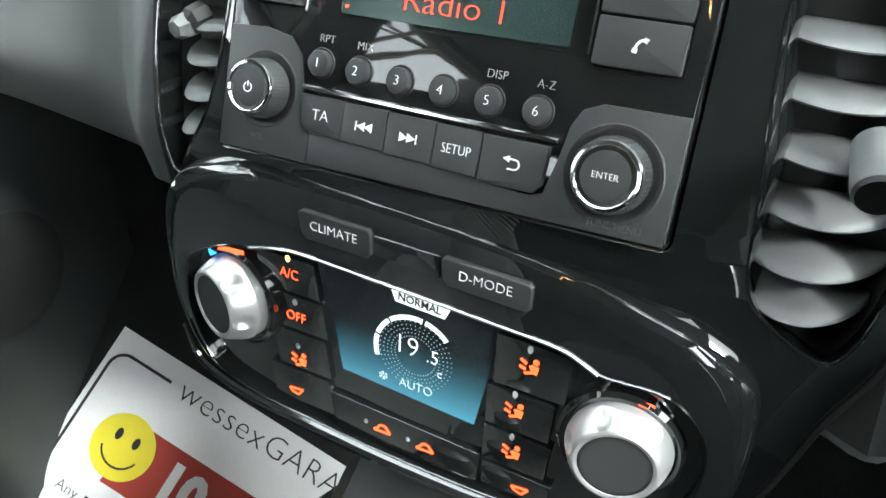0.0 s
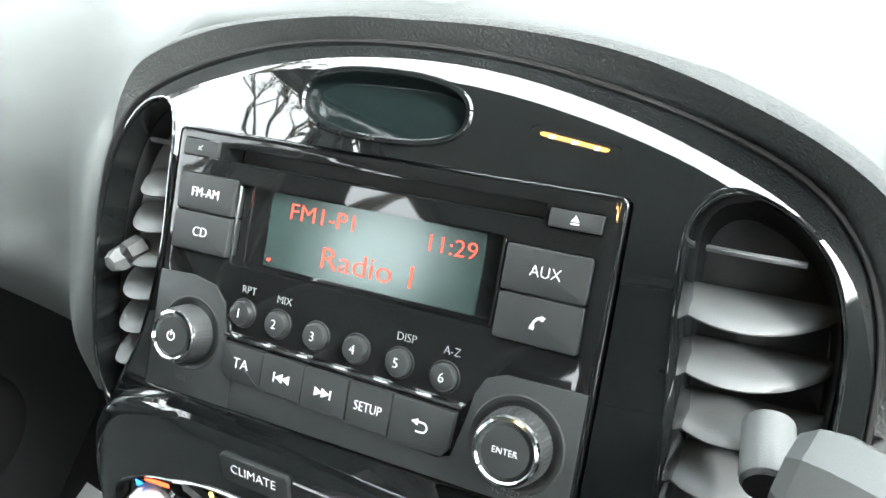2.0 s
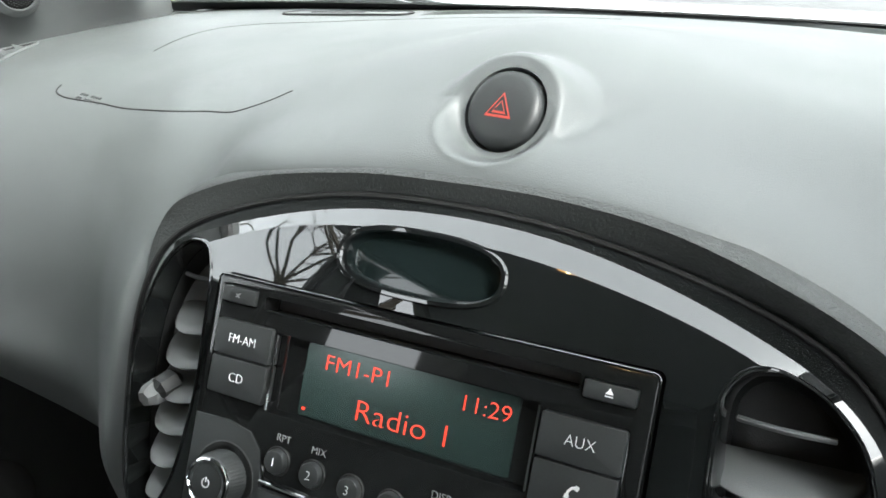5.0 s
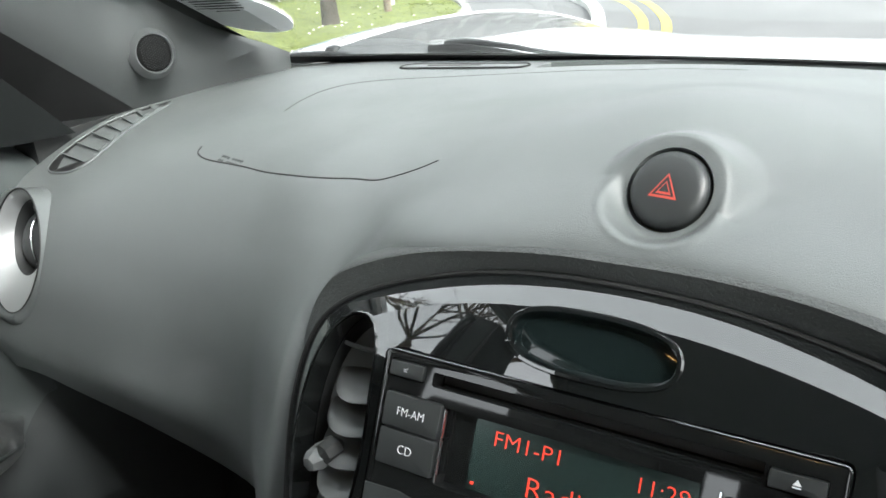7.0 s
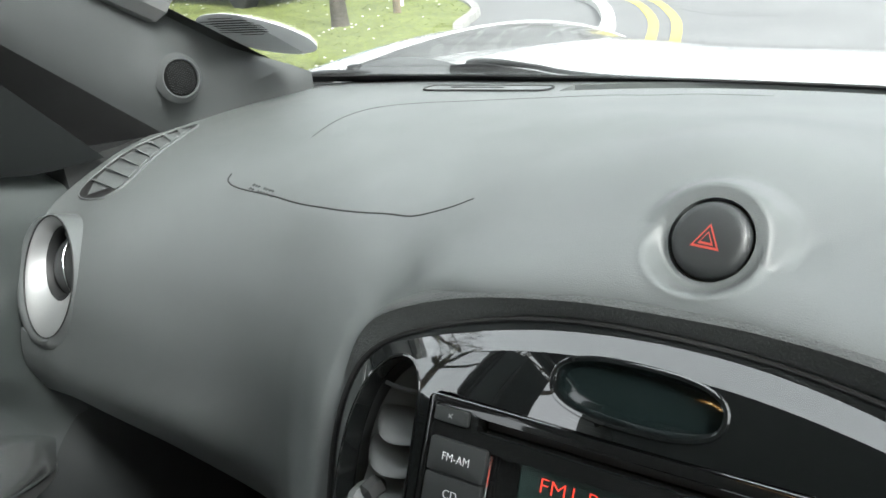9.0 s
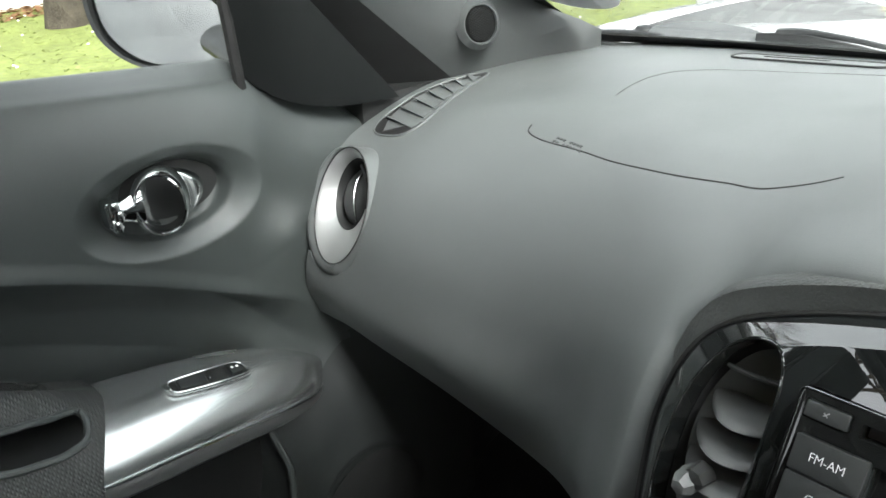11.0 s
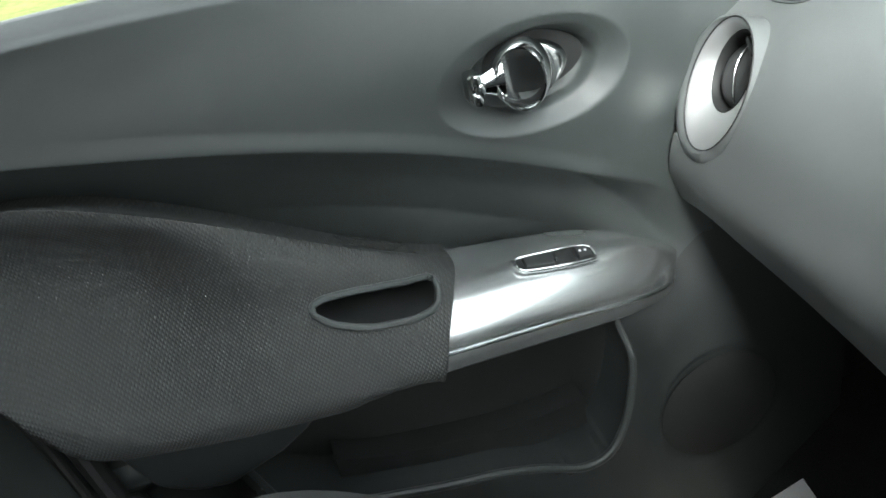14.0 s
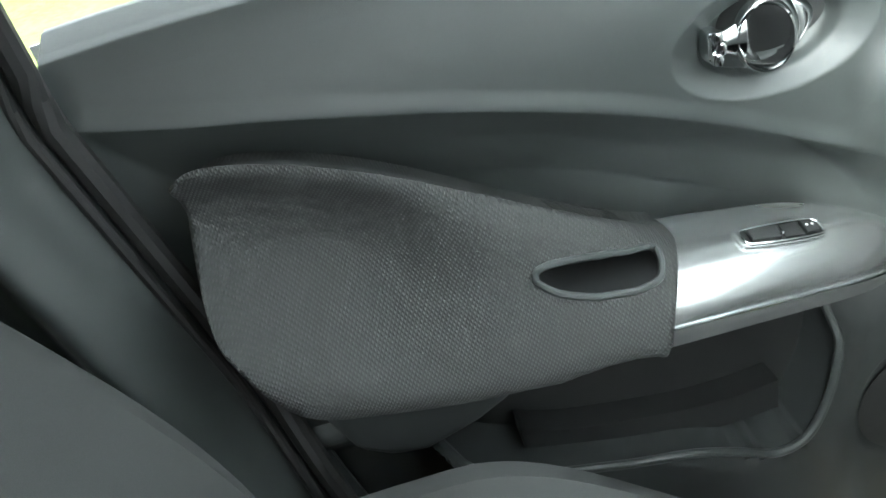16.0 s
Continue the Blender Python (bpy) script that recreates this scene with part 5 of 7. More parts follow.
def pod_outline(grow=0.0):
    pts = [(-0.1180, -0.0400), (-0.0954, -0.0345), (-0.0770, -0.0305), (-0.0560, -0.0297), (0.0, -0.0335), (0.0473, -0.0368), (0.0761, -0.0395), (0.0936, -0.0470), (0.1250, -0.0480), (0.1420, -0.0640), (0.1440, -0.0900), (0.1340, -0.1180), (0.1050, -0.1360), (0.0562, -0.1424), (-0.0108, -0.1412), (-0.0623, -0.1364), (-0.0975, -0.1318), (-0.1300, -0.1180), (-0.1425, -0.0830), (-0.1390, -0.0530)]
    c = np.array((0.0, -0.088))
    return [tuple(p + (p - c) / np.linalg.norm(p - c) * grow) for p in spline(pts, 100, True)]


def build_climate():
    t = thing("climate_panel", LOW, "gloss black climate panel with lit red symbols and a colour screen", "climate panel")
    top = [(-0.158, -0.036), (-0.153, -0.0167), (-0.143, -0.004), (-0.129, 0.0035), (-0.1046, 0.0092), (-0.0735, 0.0096), (0.004, 0.0060), (0.072, -0.0022), (0.110, -0.0125), (0.136, -0.0215), (0.156, -0.0380), (0.161, -0.060)]
    low = [(0.160, -0.090), (0.150, -0.122), (0.120, -0.142), (0.060, -0.1490), (-0.010, -0.1480), (-0.065, -0.1440), (-0.105, -0.139), (-0.140, -0.122), (-0.156, -0.090), (-0.159, -0.060)]
    out = [tuple(p) for p in spline(top + low, 120, True)]
    c = (0.0, -0.075)
    rows = []
    for r, n in ((1.0, -0.012), (0.997, -0.003), (0.985, 0.0005), (0.96, 0.0025), (0.92, 0.0034), (0.8, 0.0038), (0.5, 0.004), (0.2, 0.004)):
        rows.append([(c[0] + (u - c[0]) * r, c[1] + (v - c[1]) * r, n) for u, v in out])
    bm = sheet(rows, closed_v=True)
    bm.verts.ensure_lookup_table()
    bm.faces.new(list(bm.verts)[-120:])
    bm.faces.new(list(bm.verts)[:120])
    bmesh.ops.recalc_face_normals(bm, faces=bm.faces)
    part("fascia", cut(bm, [slab(pod_outline(), -0.002, 0.03)]), PIANO, t, local=True, sharp=28)
    part("pod_edge", tube([(u, v, 0.0042) for u, v in pod_outline()], 0.0008, 6, closed=True), DARK_CHROME, t, "fine dark chrome line round the controls", local=True)
    part("top_line", tube([(u, v, 0.0046) for u, v in spline([(-0.0954, -0.0345), (-0.0770, -0.0305), (-0.0560, -0.0297), (0.0, -0.0335), (0.0473, -0.0368), (0.0761, -0.0395), (0.0936, -0.0470)], 40)], 0.0009, 6), SATIN, t, "fine bright line above the screen", local=True)
    part("lower_trim", tube([(u, v, 0.004) for u, v in spline([(-0.150, -0.100), (-0.138, -0.124), (-0.105, -0.1360), (-0.0623, -0.1405), (-0.0108, -0.1452), (0.0562, -0.1466), (0.105, -0.140), (0.140, -0.120)], 40)], [0.0012 + 0.0030 * math.sin(math.pi * k / 39) for k in range(40)], 8), PIANO, t, local=True)
    part("pod_floor", slab(pod_outline(-0.0006), -0.006, -0.0015), PIANO, t, local=True)
    # mode keys above the pod
    for text, o in (("CLIMATE", [(-0.0218, -0.0048), (-0.0590, -0.0030), (-0.0612, -0.0050), (-0.0600, -0.0158), (-0.0575, -0.0184), (-0.0228, -0.0198), (-0.0206, -0.0178), (-0.0206, -0.0066)]), ("D-MODE", [(0.0588, -0.0098), (0.0182, -0.0078), (0.0166, -0.0098), (0.0178, -0.0196), (0.0202, -0.0222), (0.0580, -0.0246), (0.0606, -0.0226), (0.0608, -0.0120)])):
        key = part("mode_key", slab(o, 0.000, 0.0064, 0.0013, 3), BUTTON, t, local=True)
        word("legend", text, 0.0072, (min(q[0] for q in o) + max(q[0] for q in o)) / 2, (min(q[1] for q in o) + max(q[1] for q in o)) / 2 + 0.0008, 0.0066, WHITE_INK, key, turn=-2, stretch=0.94)
    part("blank_key", slab([(0.0150, -0.0088), (-0.0190, -0.0072), (-0.0190, -0.0182), (0.0158, -0.0204)], 0.000, 0.0049, 0.0008), PIANO, t, "blank gloss black key", local=True)
    # screen
    part("screen_frame", slab([(0.0473, -0.0370), (-0.0560, -0.0305), (-0.0500, -0.1100), (0.0403, -0.1155)], -0.003, -0.0002), PIANO, t, local=True)
    s = part("screen", slab([(0.0465, -0.0385), (-0.0515, -0.0320), (-0.0425, -0.0955), (0.0345, -0.1025)], -0.002, 0.0006), CLIMATE_SCREEN, t, "colour screen glowing blue along its foot", local=True)
    n = 0.0008
    word("letters", "19", 0.0165, -0.0040, -0.0675, n, GLOW_WHITE, s, turn=-2, stretch=0.9)
    word("letters", ".5", 0.0115, 0.0108, -0.0697, n, GLOW_WHITE, s, turn=-2, stretch=0.9)
    word("letters", "C", 0.0045, 0.0150, -0.0790, n, GLOW_WHITE, s)
    word("letters", "AUTO", 0.0078, 0.0015, -0.0915, n, GLOW_GREY, s, turn=-2, stretch=0.9)
    flat_shape("banner", [[(-0.0130, -0.0345, n), (0.0205, -0.0370, n), (0.0170, -0.0445, n), (-0.0100, -0.0425, n)]], GLOW_WHITE, s)
    word("letters", "NORMAL", 0.0062, 0.0035, -0.0396, n + 0.0009, INK, s, turn=-4, stretch=0.92, bold=0.00012)
    mid = (0.0010, -0.0720)
    for a0, a1 in ((40, 76), (80, 128), (132, 160), (164, 196)):
        strokes("gauge_arc", [arc(mid[0], mid[1], 0.0225, a0, a1, n, 8)], 0.0026, GLOW_WHITE, s)
    dots = bmesh.new()
    for i in range(44):
        for j in range(5):
            a = 2 * math.pi * i / 44
            r = 0.0115 + 0.0022 * j
            bmesh.ops.create_cone(dots, cap_ends=True, segments=5, radius1=0.00038, radius2=0.00038, depth=0.0002, matrix=Matrix.Translation((mid[0] + r * math.cos(a), mid[1] + r * math.sin(a), n - 0.0001)))
    part("gauge_dots", dots, GLOW_DIM, s, smooth=False, local=True)
    fan = [[(-0.0174 + 0.0006 * math.cos(b), -0.0905 + 0.0006 * math.sin(b), n), (-0.0174 + 0.0026 * math.cos(b + 0.35), -0.0905 + 0.0026 * math.sin(b + 0.35), n), (-0.0174 + 0.0026 * math.cos(b + 0.95), -0.0905 + 0.0026 * math.sin(b + 0.95), n)] for b in np.linspace(0, 2 * math.pi, 6, endpoint=False)]
    flat_shape("fan_symbol", fan, GLOW_GREY, s)
    # the pod's flat keys, parted by narrow gaps
    for i, (v0, v1, ua, ub) in enumerate(((-0.0345, -0.0555, -0.0930, -0.0570), (-0.0575, -0.0785, -0.0850, -0.0530), (-0.0805, -0.1040, -0.0860, -0.0520), (-0.1060, -0.1280, -0.0900, -0.0510))):
        key = part("flat_key", slab([(ub, v0 - 0.001), (ua, v0), (ua + 0.003, v1), (ub + 0.003, v1 - 0.001)], -0.004, 0.0022, 0.0006), PIANO, t, local=True)
        u, v, n = (-0.0722, -0.0697, -0.0697, -0.0729)[i], (-0.0447, -0.0705, -0.0985, -0.1210)[i], 0.0025
        if i < 2:
            word("symbol", ("A/C", "OFF")[i], 0.0085, u, v, n, GLOW_RED, key, turn=-3, stretch=0.85)
        else:
            airflow_symbol("symbol", u, v, n, key, fan_only=i == 3)
        if i < 3:
            flat_shape("lamp", [[(u + 0.0014 * math.cos(a), v + 0.0092 + 0.0019 * math.sin(a), n) for a in np.linspace(0, 6.28, 12, endpoint=False)]], GLOW_AMBER if i == 0 else GREY_INK, key)
    for i, (v0, v1, ua, ub) in enumerate(((-0.0420, -0.0705, 0.0440, 0.0820), (-0.0725, -0.0960, 0.0410, 0.0760), (-0.0980, -0.1200, 0.0405, 0.0760), (-0.1220, -0.1380, 0.0410, 0.0780))):
        key = part("flat_key", slab([(ub, v0 - 0.002), (ua, v0), (ua, v1), (ub - 0.002, v1 - 0.001)], -0.004, 0.0022, 0.0006), PIANO, t, local=True)
        u, v = (0.0613, 0.0558, 0.0560, 0.0623)[i], (-0.0554, -0.0834, -0.1096, -0.1323)[i]
        airflow_symbol("symbol", u, v, 0.0025, key, fan_only=i == 3)
        if i < 3:
            flat_shape("lamp", [[(u + 0.0013 * math.cos(a), v + 0.0098 + 0.0022 * math.sin(a), 0.0025) for a in np.linspace(0, 6.28, 12, endpoint=False)]], GREY_INK, key)
    part("flat_key", slab([(0.0395, -0.1190), (-0.0500, -0.1130), (-0.0470, -0.1365), (0.0380, -0.1400)], -0.004, 0.0022, 0.0006), PIANO, t, local=True)
    for u, v in ((-0.0177, -0.1255), (0.0082, -0.1275)):
        strokes("recirculation_symbol", [[(u - 0.005, v - 0.0020, 0.0024), (u - 0.003, v - 0.0008, 0.0024), (u - 0.001, v + 0.0020, 0.0024), (u + 0.002, v + 0.0020, 0.0024), (u + 0.004, v - 0.0008, 0.0024), (u + 0.005, v - 0.0022, 0.0024), (u - 0.005, v - 0.0022, 0.0024)]], 0.0013, GLOW_RED, t)
        flat_shape("lamp", [[(u - 0.010 + 0.0011 * math.cos(a), v + 0.0010 + 0.0014 * math.sin(a), 0.0024) for a in np.linspace(0, 6.28, 10, endpoint=False)]], GREY_INK, t)
    # silver dials with thumb dents
    for u, v, turn in ((-0.1085, -0.0690, -20), (0.1070, -0.0830, 8)):
        part("dial_ring", moved(turned([(0.0295, -0.010), (0.0295, 0.003), (0.0275, 0.0045), (0.026, 0.003)], 56), pose(u, v, -0.001, 0, turn * 0.5, 0)), PIANO, t, local=True)
        cone = [(0.0236, -0.010), (0.0240, 0.0015)] + [(0.0246 - 0.0040 * k ** 1.5, 0.0025 + 0.0120 * k) for k in np.linspace(0, 1, 13)] + [(0.0198, 0.0158), (0.0184, 0.0165), (0.0168, 0.0160), (0.0160, 0.0142)]
        bm = turned(cone, 132)
        for q in bm.verts:
            r = math.hypot(q.co.x, q.co.y)
            a = math.degrees(math.atan2(q.co.y, q.co.x))
            if r < 0.0190 or q.co.z < 0.002:
                continue
            for dent in range(-8, 352, 60):
                w = (a - dent + 180) % 360 - 180
                k = 0.0030 * max(0.0, 1 - (w / 11.5) ** 2 - ((q.co.z - 0.0105) / 0.0058) ** 2)
                q.co.x -= k * math.cos(radians(a))
                q.co.y -= k * math.sin(radians(a))
        d = part("dial", moved(bm, pose(u, v, 0.001, 0, turn, 0)), DIAL, t, "satin silver dial with thumb dents and a dark cap", local=True)
        part("cap", moved(turned([(0.0, 0.0150), (0.0090, 0.0153), (0.0150, 0.0158), (0.0166, 0.0158)], 48), pose(u, v, 0.001, 0, turn, 0)), BUTTON, d, local=True)
    flat_shape("cold_mark", [[(-0.1235, -0.0425, 0.0042), (-0.1175, -0.0440, 0.0042), (-0.1225, -0.0470, 0.0042)]], GLOW_BLUE, t)
    flat_shape("warm_mark", [[(-0.1160, -0.0385, 0.0044), (-0.0990, -0.0375, 0.0044), (-0.0990, -0.0400, 0.0044), (-0.1160, -0.0412, 0.0044)]], GLOW_RED, t)
    flat_shape("fan_mark", [[(0.1125, -0.0550, 0.0015), (0.1195, -0.0556, 0.0015), (0.1195, -0.0588, 0.0015), (0.1125, -0.0580, 0.0015)]], GLOW_RED, t)


DIAL = material("dial_silver", (0.56, 0.57, 0.57), 0.36, 0.75, vary=0.03, grain=2200, rough_vary=0.03)


def airflow_symbol(name, u, v, n, parent, fan_only=False):
    """A small lit airflow symbol: a seated outline and arrows, as plain strokes."""
    if fan_only:
        strokes(name, [[(u - 0.0045, v + 0.0012, n), (u + 0.0045, v + 0.0018, n), (u + 0.0012, v - 0.0022, n), (u - 0.0026, v - 0.0012, n), (u - 0.0045, v + 0.0012, n)]], 0.0011, GLOW_RED, parent)
        return
    strokes(name, [[(u + 0.0005, v + 0.0010, n), (u + 0.0020, v - 0.0025, n), (u - 0.0022, v - 0.0040, n)], [(u - 0.0045, v + 0.0035, n), (u - 0.0012, v + 0.0015, n)], [(u - 0.0048, v - 0.0005, n), (u - 0.0016, v - 0.0018, n)]], 0.0013, GLOW_RED, parent)
    flat_shape(name, [[(u + 0.0032 + 0.0015 * math.cos(a), v + 0.0036 + 0.0015 * math.sin(a), n) for a in np.linspace(0, 6.28, 10, endpoint=False)], [(u + 0.0012, v + 0.0016, n), (u + 0.0048, v + 0.0010, n), (u + 0.0040, v - 0.0035, n), (u + 0.0022, v - 0.0030, n)]], GLOW_RED, parent)


GLOW_GREY = glowing("lit_grey", (0.62, 0.75, 0.80), 0.11)
GLOW_DIM = glowing("lit_dim", (0.35, 0.50, 0.56), 0.05)


def climate_screen():
    m = bpy.data.materials.new("climate_screen")
    m.use_nodes = True
    n, l = m.node_tree.nodes, m.node_tree.links
    p = n["Principled BSDF"]
    p.inputs["Base Color"].default_value = (0.012, 0.016, 0.018, 1)
    p.inputs["Roughness"].default_value = 0.12
    where = n.new("ShaderNodeTexCoord")
    sep = n.new("ShaderNodeSeparateXYZ")
    l.new(where.outputs["Object"], sep.inputs[0])
    ramp = n.new("ShaderNodeMapRange")
    ramp.inputs["From Min"].default_value, ramp.inputs["From Max"].default_value = -0.1025, -0.060
    ramp.inputs["To Min"].default_value, ramp.inputs["To Max"].default_value = 1.0, 0.0
    l.new(sep.outputs["Y"], ramp.inputs["Value"])
    pw = n.new("ShaderNodeMath")
    pw.operation = "POWER"
    pw.inputs[1].default_value = 1.8
    l.new(ramp.outputs[0], pw.inputs[0])
    mul = n.new("ShaderNodeMath")
    mul.operation = "MULTIPLY"
    mul.inputs[1].default_value = 0.13
    l.new(pw.outputs[0], mul.inputs[0])
    p.inputs["Emission Color"].default_value = (0.095, 0.34, 0.46, 1)
    l.new(mul.outputs[0], p.inputs["Emission Strength"])
    return m


CLIMATE_SCREEN = climate_screen()
build_climate()

# ---- the passenger door ----
CREASE = [(-0.62, 1.028), (-0.512, 1.003), (-0.44, 0.989), (-0.305, 0.957), (-0.205, 0.927), (-0.121, 0.896), (-0.037, 0.857), (0.048, 0.812), (0.105, 0.772), (0.143, 0.720), (0.152, 0.670), (0.148, 0.625)]
RECESS = [tuple(p) for p in spline(CREASE, 70)] + [(0.115, 0.585), (0.070, 0.590), (0.0, 0.64), (-0.30, 0.66), (-0.62, 0.70)]
POCKET = [tuple(p) for p in spline([(-0.02, 0.735), (0.026, 0.690), (0.033, 0.630), (0.029, 0.570), (0.012, 0.516), (-0.012, 0.485), (-0.046, 0.479), (-0.091, 0.500), (-0.139, 0.517), (-0.186, 0.526), (-0.23, 0.536), (-0.33, 0.565), (-0.41, 0.620)], 90)] + [(-0.43, 0.74)]


def inside(poly, y, z):
    """Signed distance to a polygon's edge, positive inside."""
    p = np.array(poly)
    q = np.roll(p, -1, axis=0)
    d = q - p
    w = np.array((y, z)) - p
    t = np.clip((w * d).sum(1) / (d * d).sum(1), 0, 1)
    near = np.sqrt(((w - d * t[:, None]) ** 2).sum(1)).min()
    crosses = ((p[:, 1] > z) != (q[:, 1] > z)) & (y < d[:, 0] * (z - p[:, 1]) / np.where(d[:, 1] == 0, 1e-9, d[:, 1]) + p[:, 0])
    return near if crosses.sum() % 2 else -near


def sill_z(y):
    return 1.055 - 0.090 * y - 0.06 * max(0, -y - 0.25) ** 2 * 4 if y < 0.08 else 1.048 - 0.55 * (y - 0.08)


HANDLE = (-0.032, 0.947)


def door_x(y, z):
    soft = smooth01(-0.01, 0.11, y)              # the hollow runs out softly towards the dashboard
    x = -0.686 + 0.036 * (1 - 0.6 * soft) * (1 - 0.7 * smooth01(0.03, 0.10, y)) * smooth01(0.72, 0.60 - 0.05 * soft, z) + 0.006 * math.sin(math.pi * min(1, max(0, (z - 0.85) / 0.2)))
    x -= 0.026 * smooth01(0.035, 0.140, y) * smooth01(0.56, 0.80, z)
    top = sill_z(y)
    deep = 0.105 - 0.035 * smooth01(-0.28, -0.06, y)
    roll = min(1.0, max(0.0, (z - top + 0.006 + deep) / deep))      # the sill rolls over towards the glass
    x -= 0.032 * (1 - math.sqrt(1 - 0.93 * roll * roll)) + 0.038 * max(0.0, (z - top + 0.010) / 0.014) ** 1.25      # and ends in a narrow shelf
    r = inside(RECESS, y, z)
    x -= (0.030 - 0.008 * soft + 0.008 * smooth01(0.0, 0.05, r)) * smooth01(-0.001 - 0.008 * soft, 0.008 + 0.034 * soft, r) * (1 - soft * smooth01(0.78, 0.60, z))
    x -= 0.030 * min(1.0, max(0.0, r / 0.085)) * (1 - soft)      # the hollow leans in towards its foot
    x += 0.003 * smooth01(-0.02, -0.002, r) * (r < 0) * (1 - soft) * (z > 0.7)
    k = inside(POCKET, y, z)
    x -= 0.074 * smooth01(-0.001, 0.006, k)
    x -= 0.045 * smooth01(-0.38, -0.42, y) * smooth01(0.67, 0.62, z)
    # shallow dish for the speaker
    d = math.hypot(y - 0.147, z - 0.472)
    x += 0.0010 * math.exp(-((d - 0.088) / 0.011) ** 2) - 0.003 * smooth01(0.085, 0.078, d)
    # dished oval round the handle, with a deep dark well in its front part
    e = math.hypot((y - HANDLE[0] - 0.002) / 0.0945, (z - HANDLE[1] + 0.001) / 0.0525)
    x -= 0.013 * min(1.0, max(0.0, (1.0 - e) / 0.30)) + 0.012 * smooth01(0.70, 0.62, e)
    w = math.hypot((y - HANDLE[0] - 0.012) / 0.060, (z - HANDLE[1] - 0.006) / 0.036)
    x -= 0.008 * smooth01(1.0, 0.75, w)
    return x


door = thing("door_1", Matrix.Translation((-0.70, -0.2, 0.2)), "closed grey front passenger door with a cloth and silver armrest", "car door", kind="structure")


def build_door_skin():
    ys = np.concatenate([np.linspace(-0.60, -0.15, 110), np.linspace(-0.1485, 0.137, 190), np.linspace(0.14, 0.33, 40)])
    crease = np.array(spline(CREASE[:10], 120))
    rows, lower = [], []
    for y in ys:
        top, low = sill_z(y) + 0.004, 0.16
        # the darkened foot climbs towards the dashboard, as the shade there does
        part_z = 0.655 + 0.075 * smooth01(0.07, 0.19, y)
        fold = float(np.interp(y, crease[:, 0], crease[:, 1]))
        zs = np.concatenate([np.linspace(top, fold + 0.012, 105), np.linspace(fold + 0.011, fold - 0.011, 24), np.linspace(fold - 0.013, part_z, 60)])
        rows.append([(door_x(y, z), y, z) for z in zs])
        lower.append([(door_x(y, z), y, z) for z in np.concatenate([np.linspace(part_z, 0.50, 60), np.linspace(0.495, low, 40)])])
    part("inner_panel", sheet(rows, 0.012, away=(-1, 0, 0)), DOOR_PLASTIC, door)
    part("lower_panel", sheet(lower, 0.012, away=(-1, 0, 0)), DOOR_DARK, door, "foot of the door, coloured darker for the footwell's shade")
    # ledge between the panel and the glass
    rows = [[(-0.7525 - 0.003 * k, y, sill_z(y) + 0.0035 - 0.005 * k) for k in range(4)] for y in np.linspace(-0.60, 0.075, 30)]
    part("window_ledge", sheet(rows, 0.004, away=(0, 0, -1)), DOOR_PLASTIC, door)
    part("window_seal", tube([(-0.759, y, sill_z(y) - 0.004) for y in np.linspace(-0.60, 0.075, 30)], 0.005, 8), RUBBER, door, "black rubber window seal")
    # outer skin, seen past the glass
    rows = [[(-0.768 - 0.05 * math.sin(math.pi * min(1, e * 1.2) / 2), y, sill_z(y) - 0.006 - 0.85 * e) for e in np.linspace(0, 1, 8)] for y in np.linspace(-0.62, 0.60, 24)]
    part("outer_skin", sheet(rows, 0.003, away=(-1, 0, 0)), CAR_WHITE, door, "white painted outer skin")
    lip = [p for p in POCKET if p[1] < 0.66]
    part("pocket_lip", tube([(door_x(*(np.array(p) + (np.array(p) - np.array((-0.15, 0.62))) * 0.05)) - 0.0035, *p) for p in lip], 0.0052, 10), DOOR_PLASTIC, door, "rounded rim of the door pocket")
    # added black plate: the shade inside the pocket, put into the colour
    part("pocket_shade_plate", moved(slab([(z, y) for y, z in POCKET], -0.732, -0.7235), Matrix(((0, 0, 1, 0), (0, 1, 0, 0), (1, 0, 0, 0), (0, 0, 0, 1)))), BLACK_PLASTIC, door, "back of the door pocket, blackened for the shade inside", smooth=False)
    shelf = spline([(-0.31, 0.590), (-0.263, 0.572), (-0.201, 0.559), (-0.137, 0.549), (-0.098, 0.546), (-0.06, 0.546), (-0.02, 0.550)], 30)
    part("pocket_shelf", sheet([[(-0.690 - 0.036 * e, y, z - 0.003 * (1 - e) ** 3 - 0.004 * e) for e in np.linspace(0, 1, 7)] for y, z in shelf], 0.04, away=(0, 0, -1)), BLACK_PLASTIC, door, "black stepped floor of the door pocket")
    # speaker: fine grille disc
    part("speaker_grille", moved(turned([(0.0, 0.0045), (0.04, 0.004), (0.070, 0.002), (0.078, 0.0)], 64), Matrix.Translation((-0.6751, 0.147, 0.472)) @ Euler((0, radians(90), 0)).to_matrix().to_4x4()), SPEAKER, door, "black speaker grille")
    part("well_lining", moved(turned([(0.0, 0.0), (0.6, 0.0005), (0.92, 0.003), (1.0, 0.006)], 56), Matrix.Translation((-0.7165, HANDLE[0] + 0.002, HANDLE[1] - 0.001)) @ Matrix(((0, 0, 1, 0), (0.0600, 0, 0, 0), (0, 0.0335, 0, 0), (0, 0, 0, 1)))), BLACK_PLASTIC, door, "dark hollow behind the handle")


SPEAKER = material("speaker_mesh", (0.014, 0.015, 0.015), 0.7, vary=0.3, grain=800, bump=1.0)
build_door_skin()

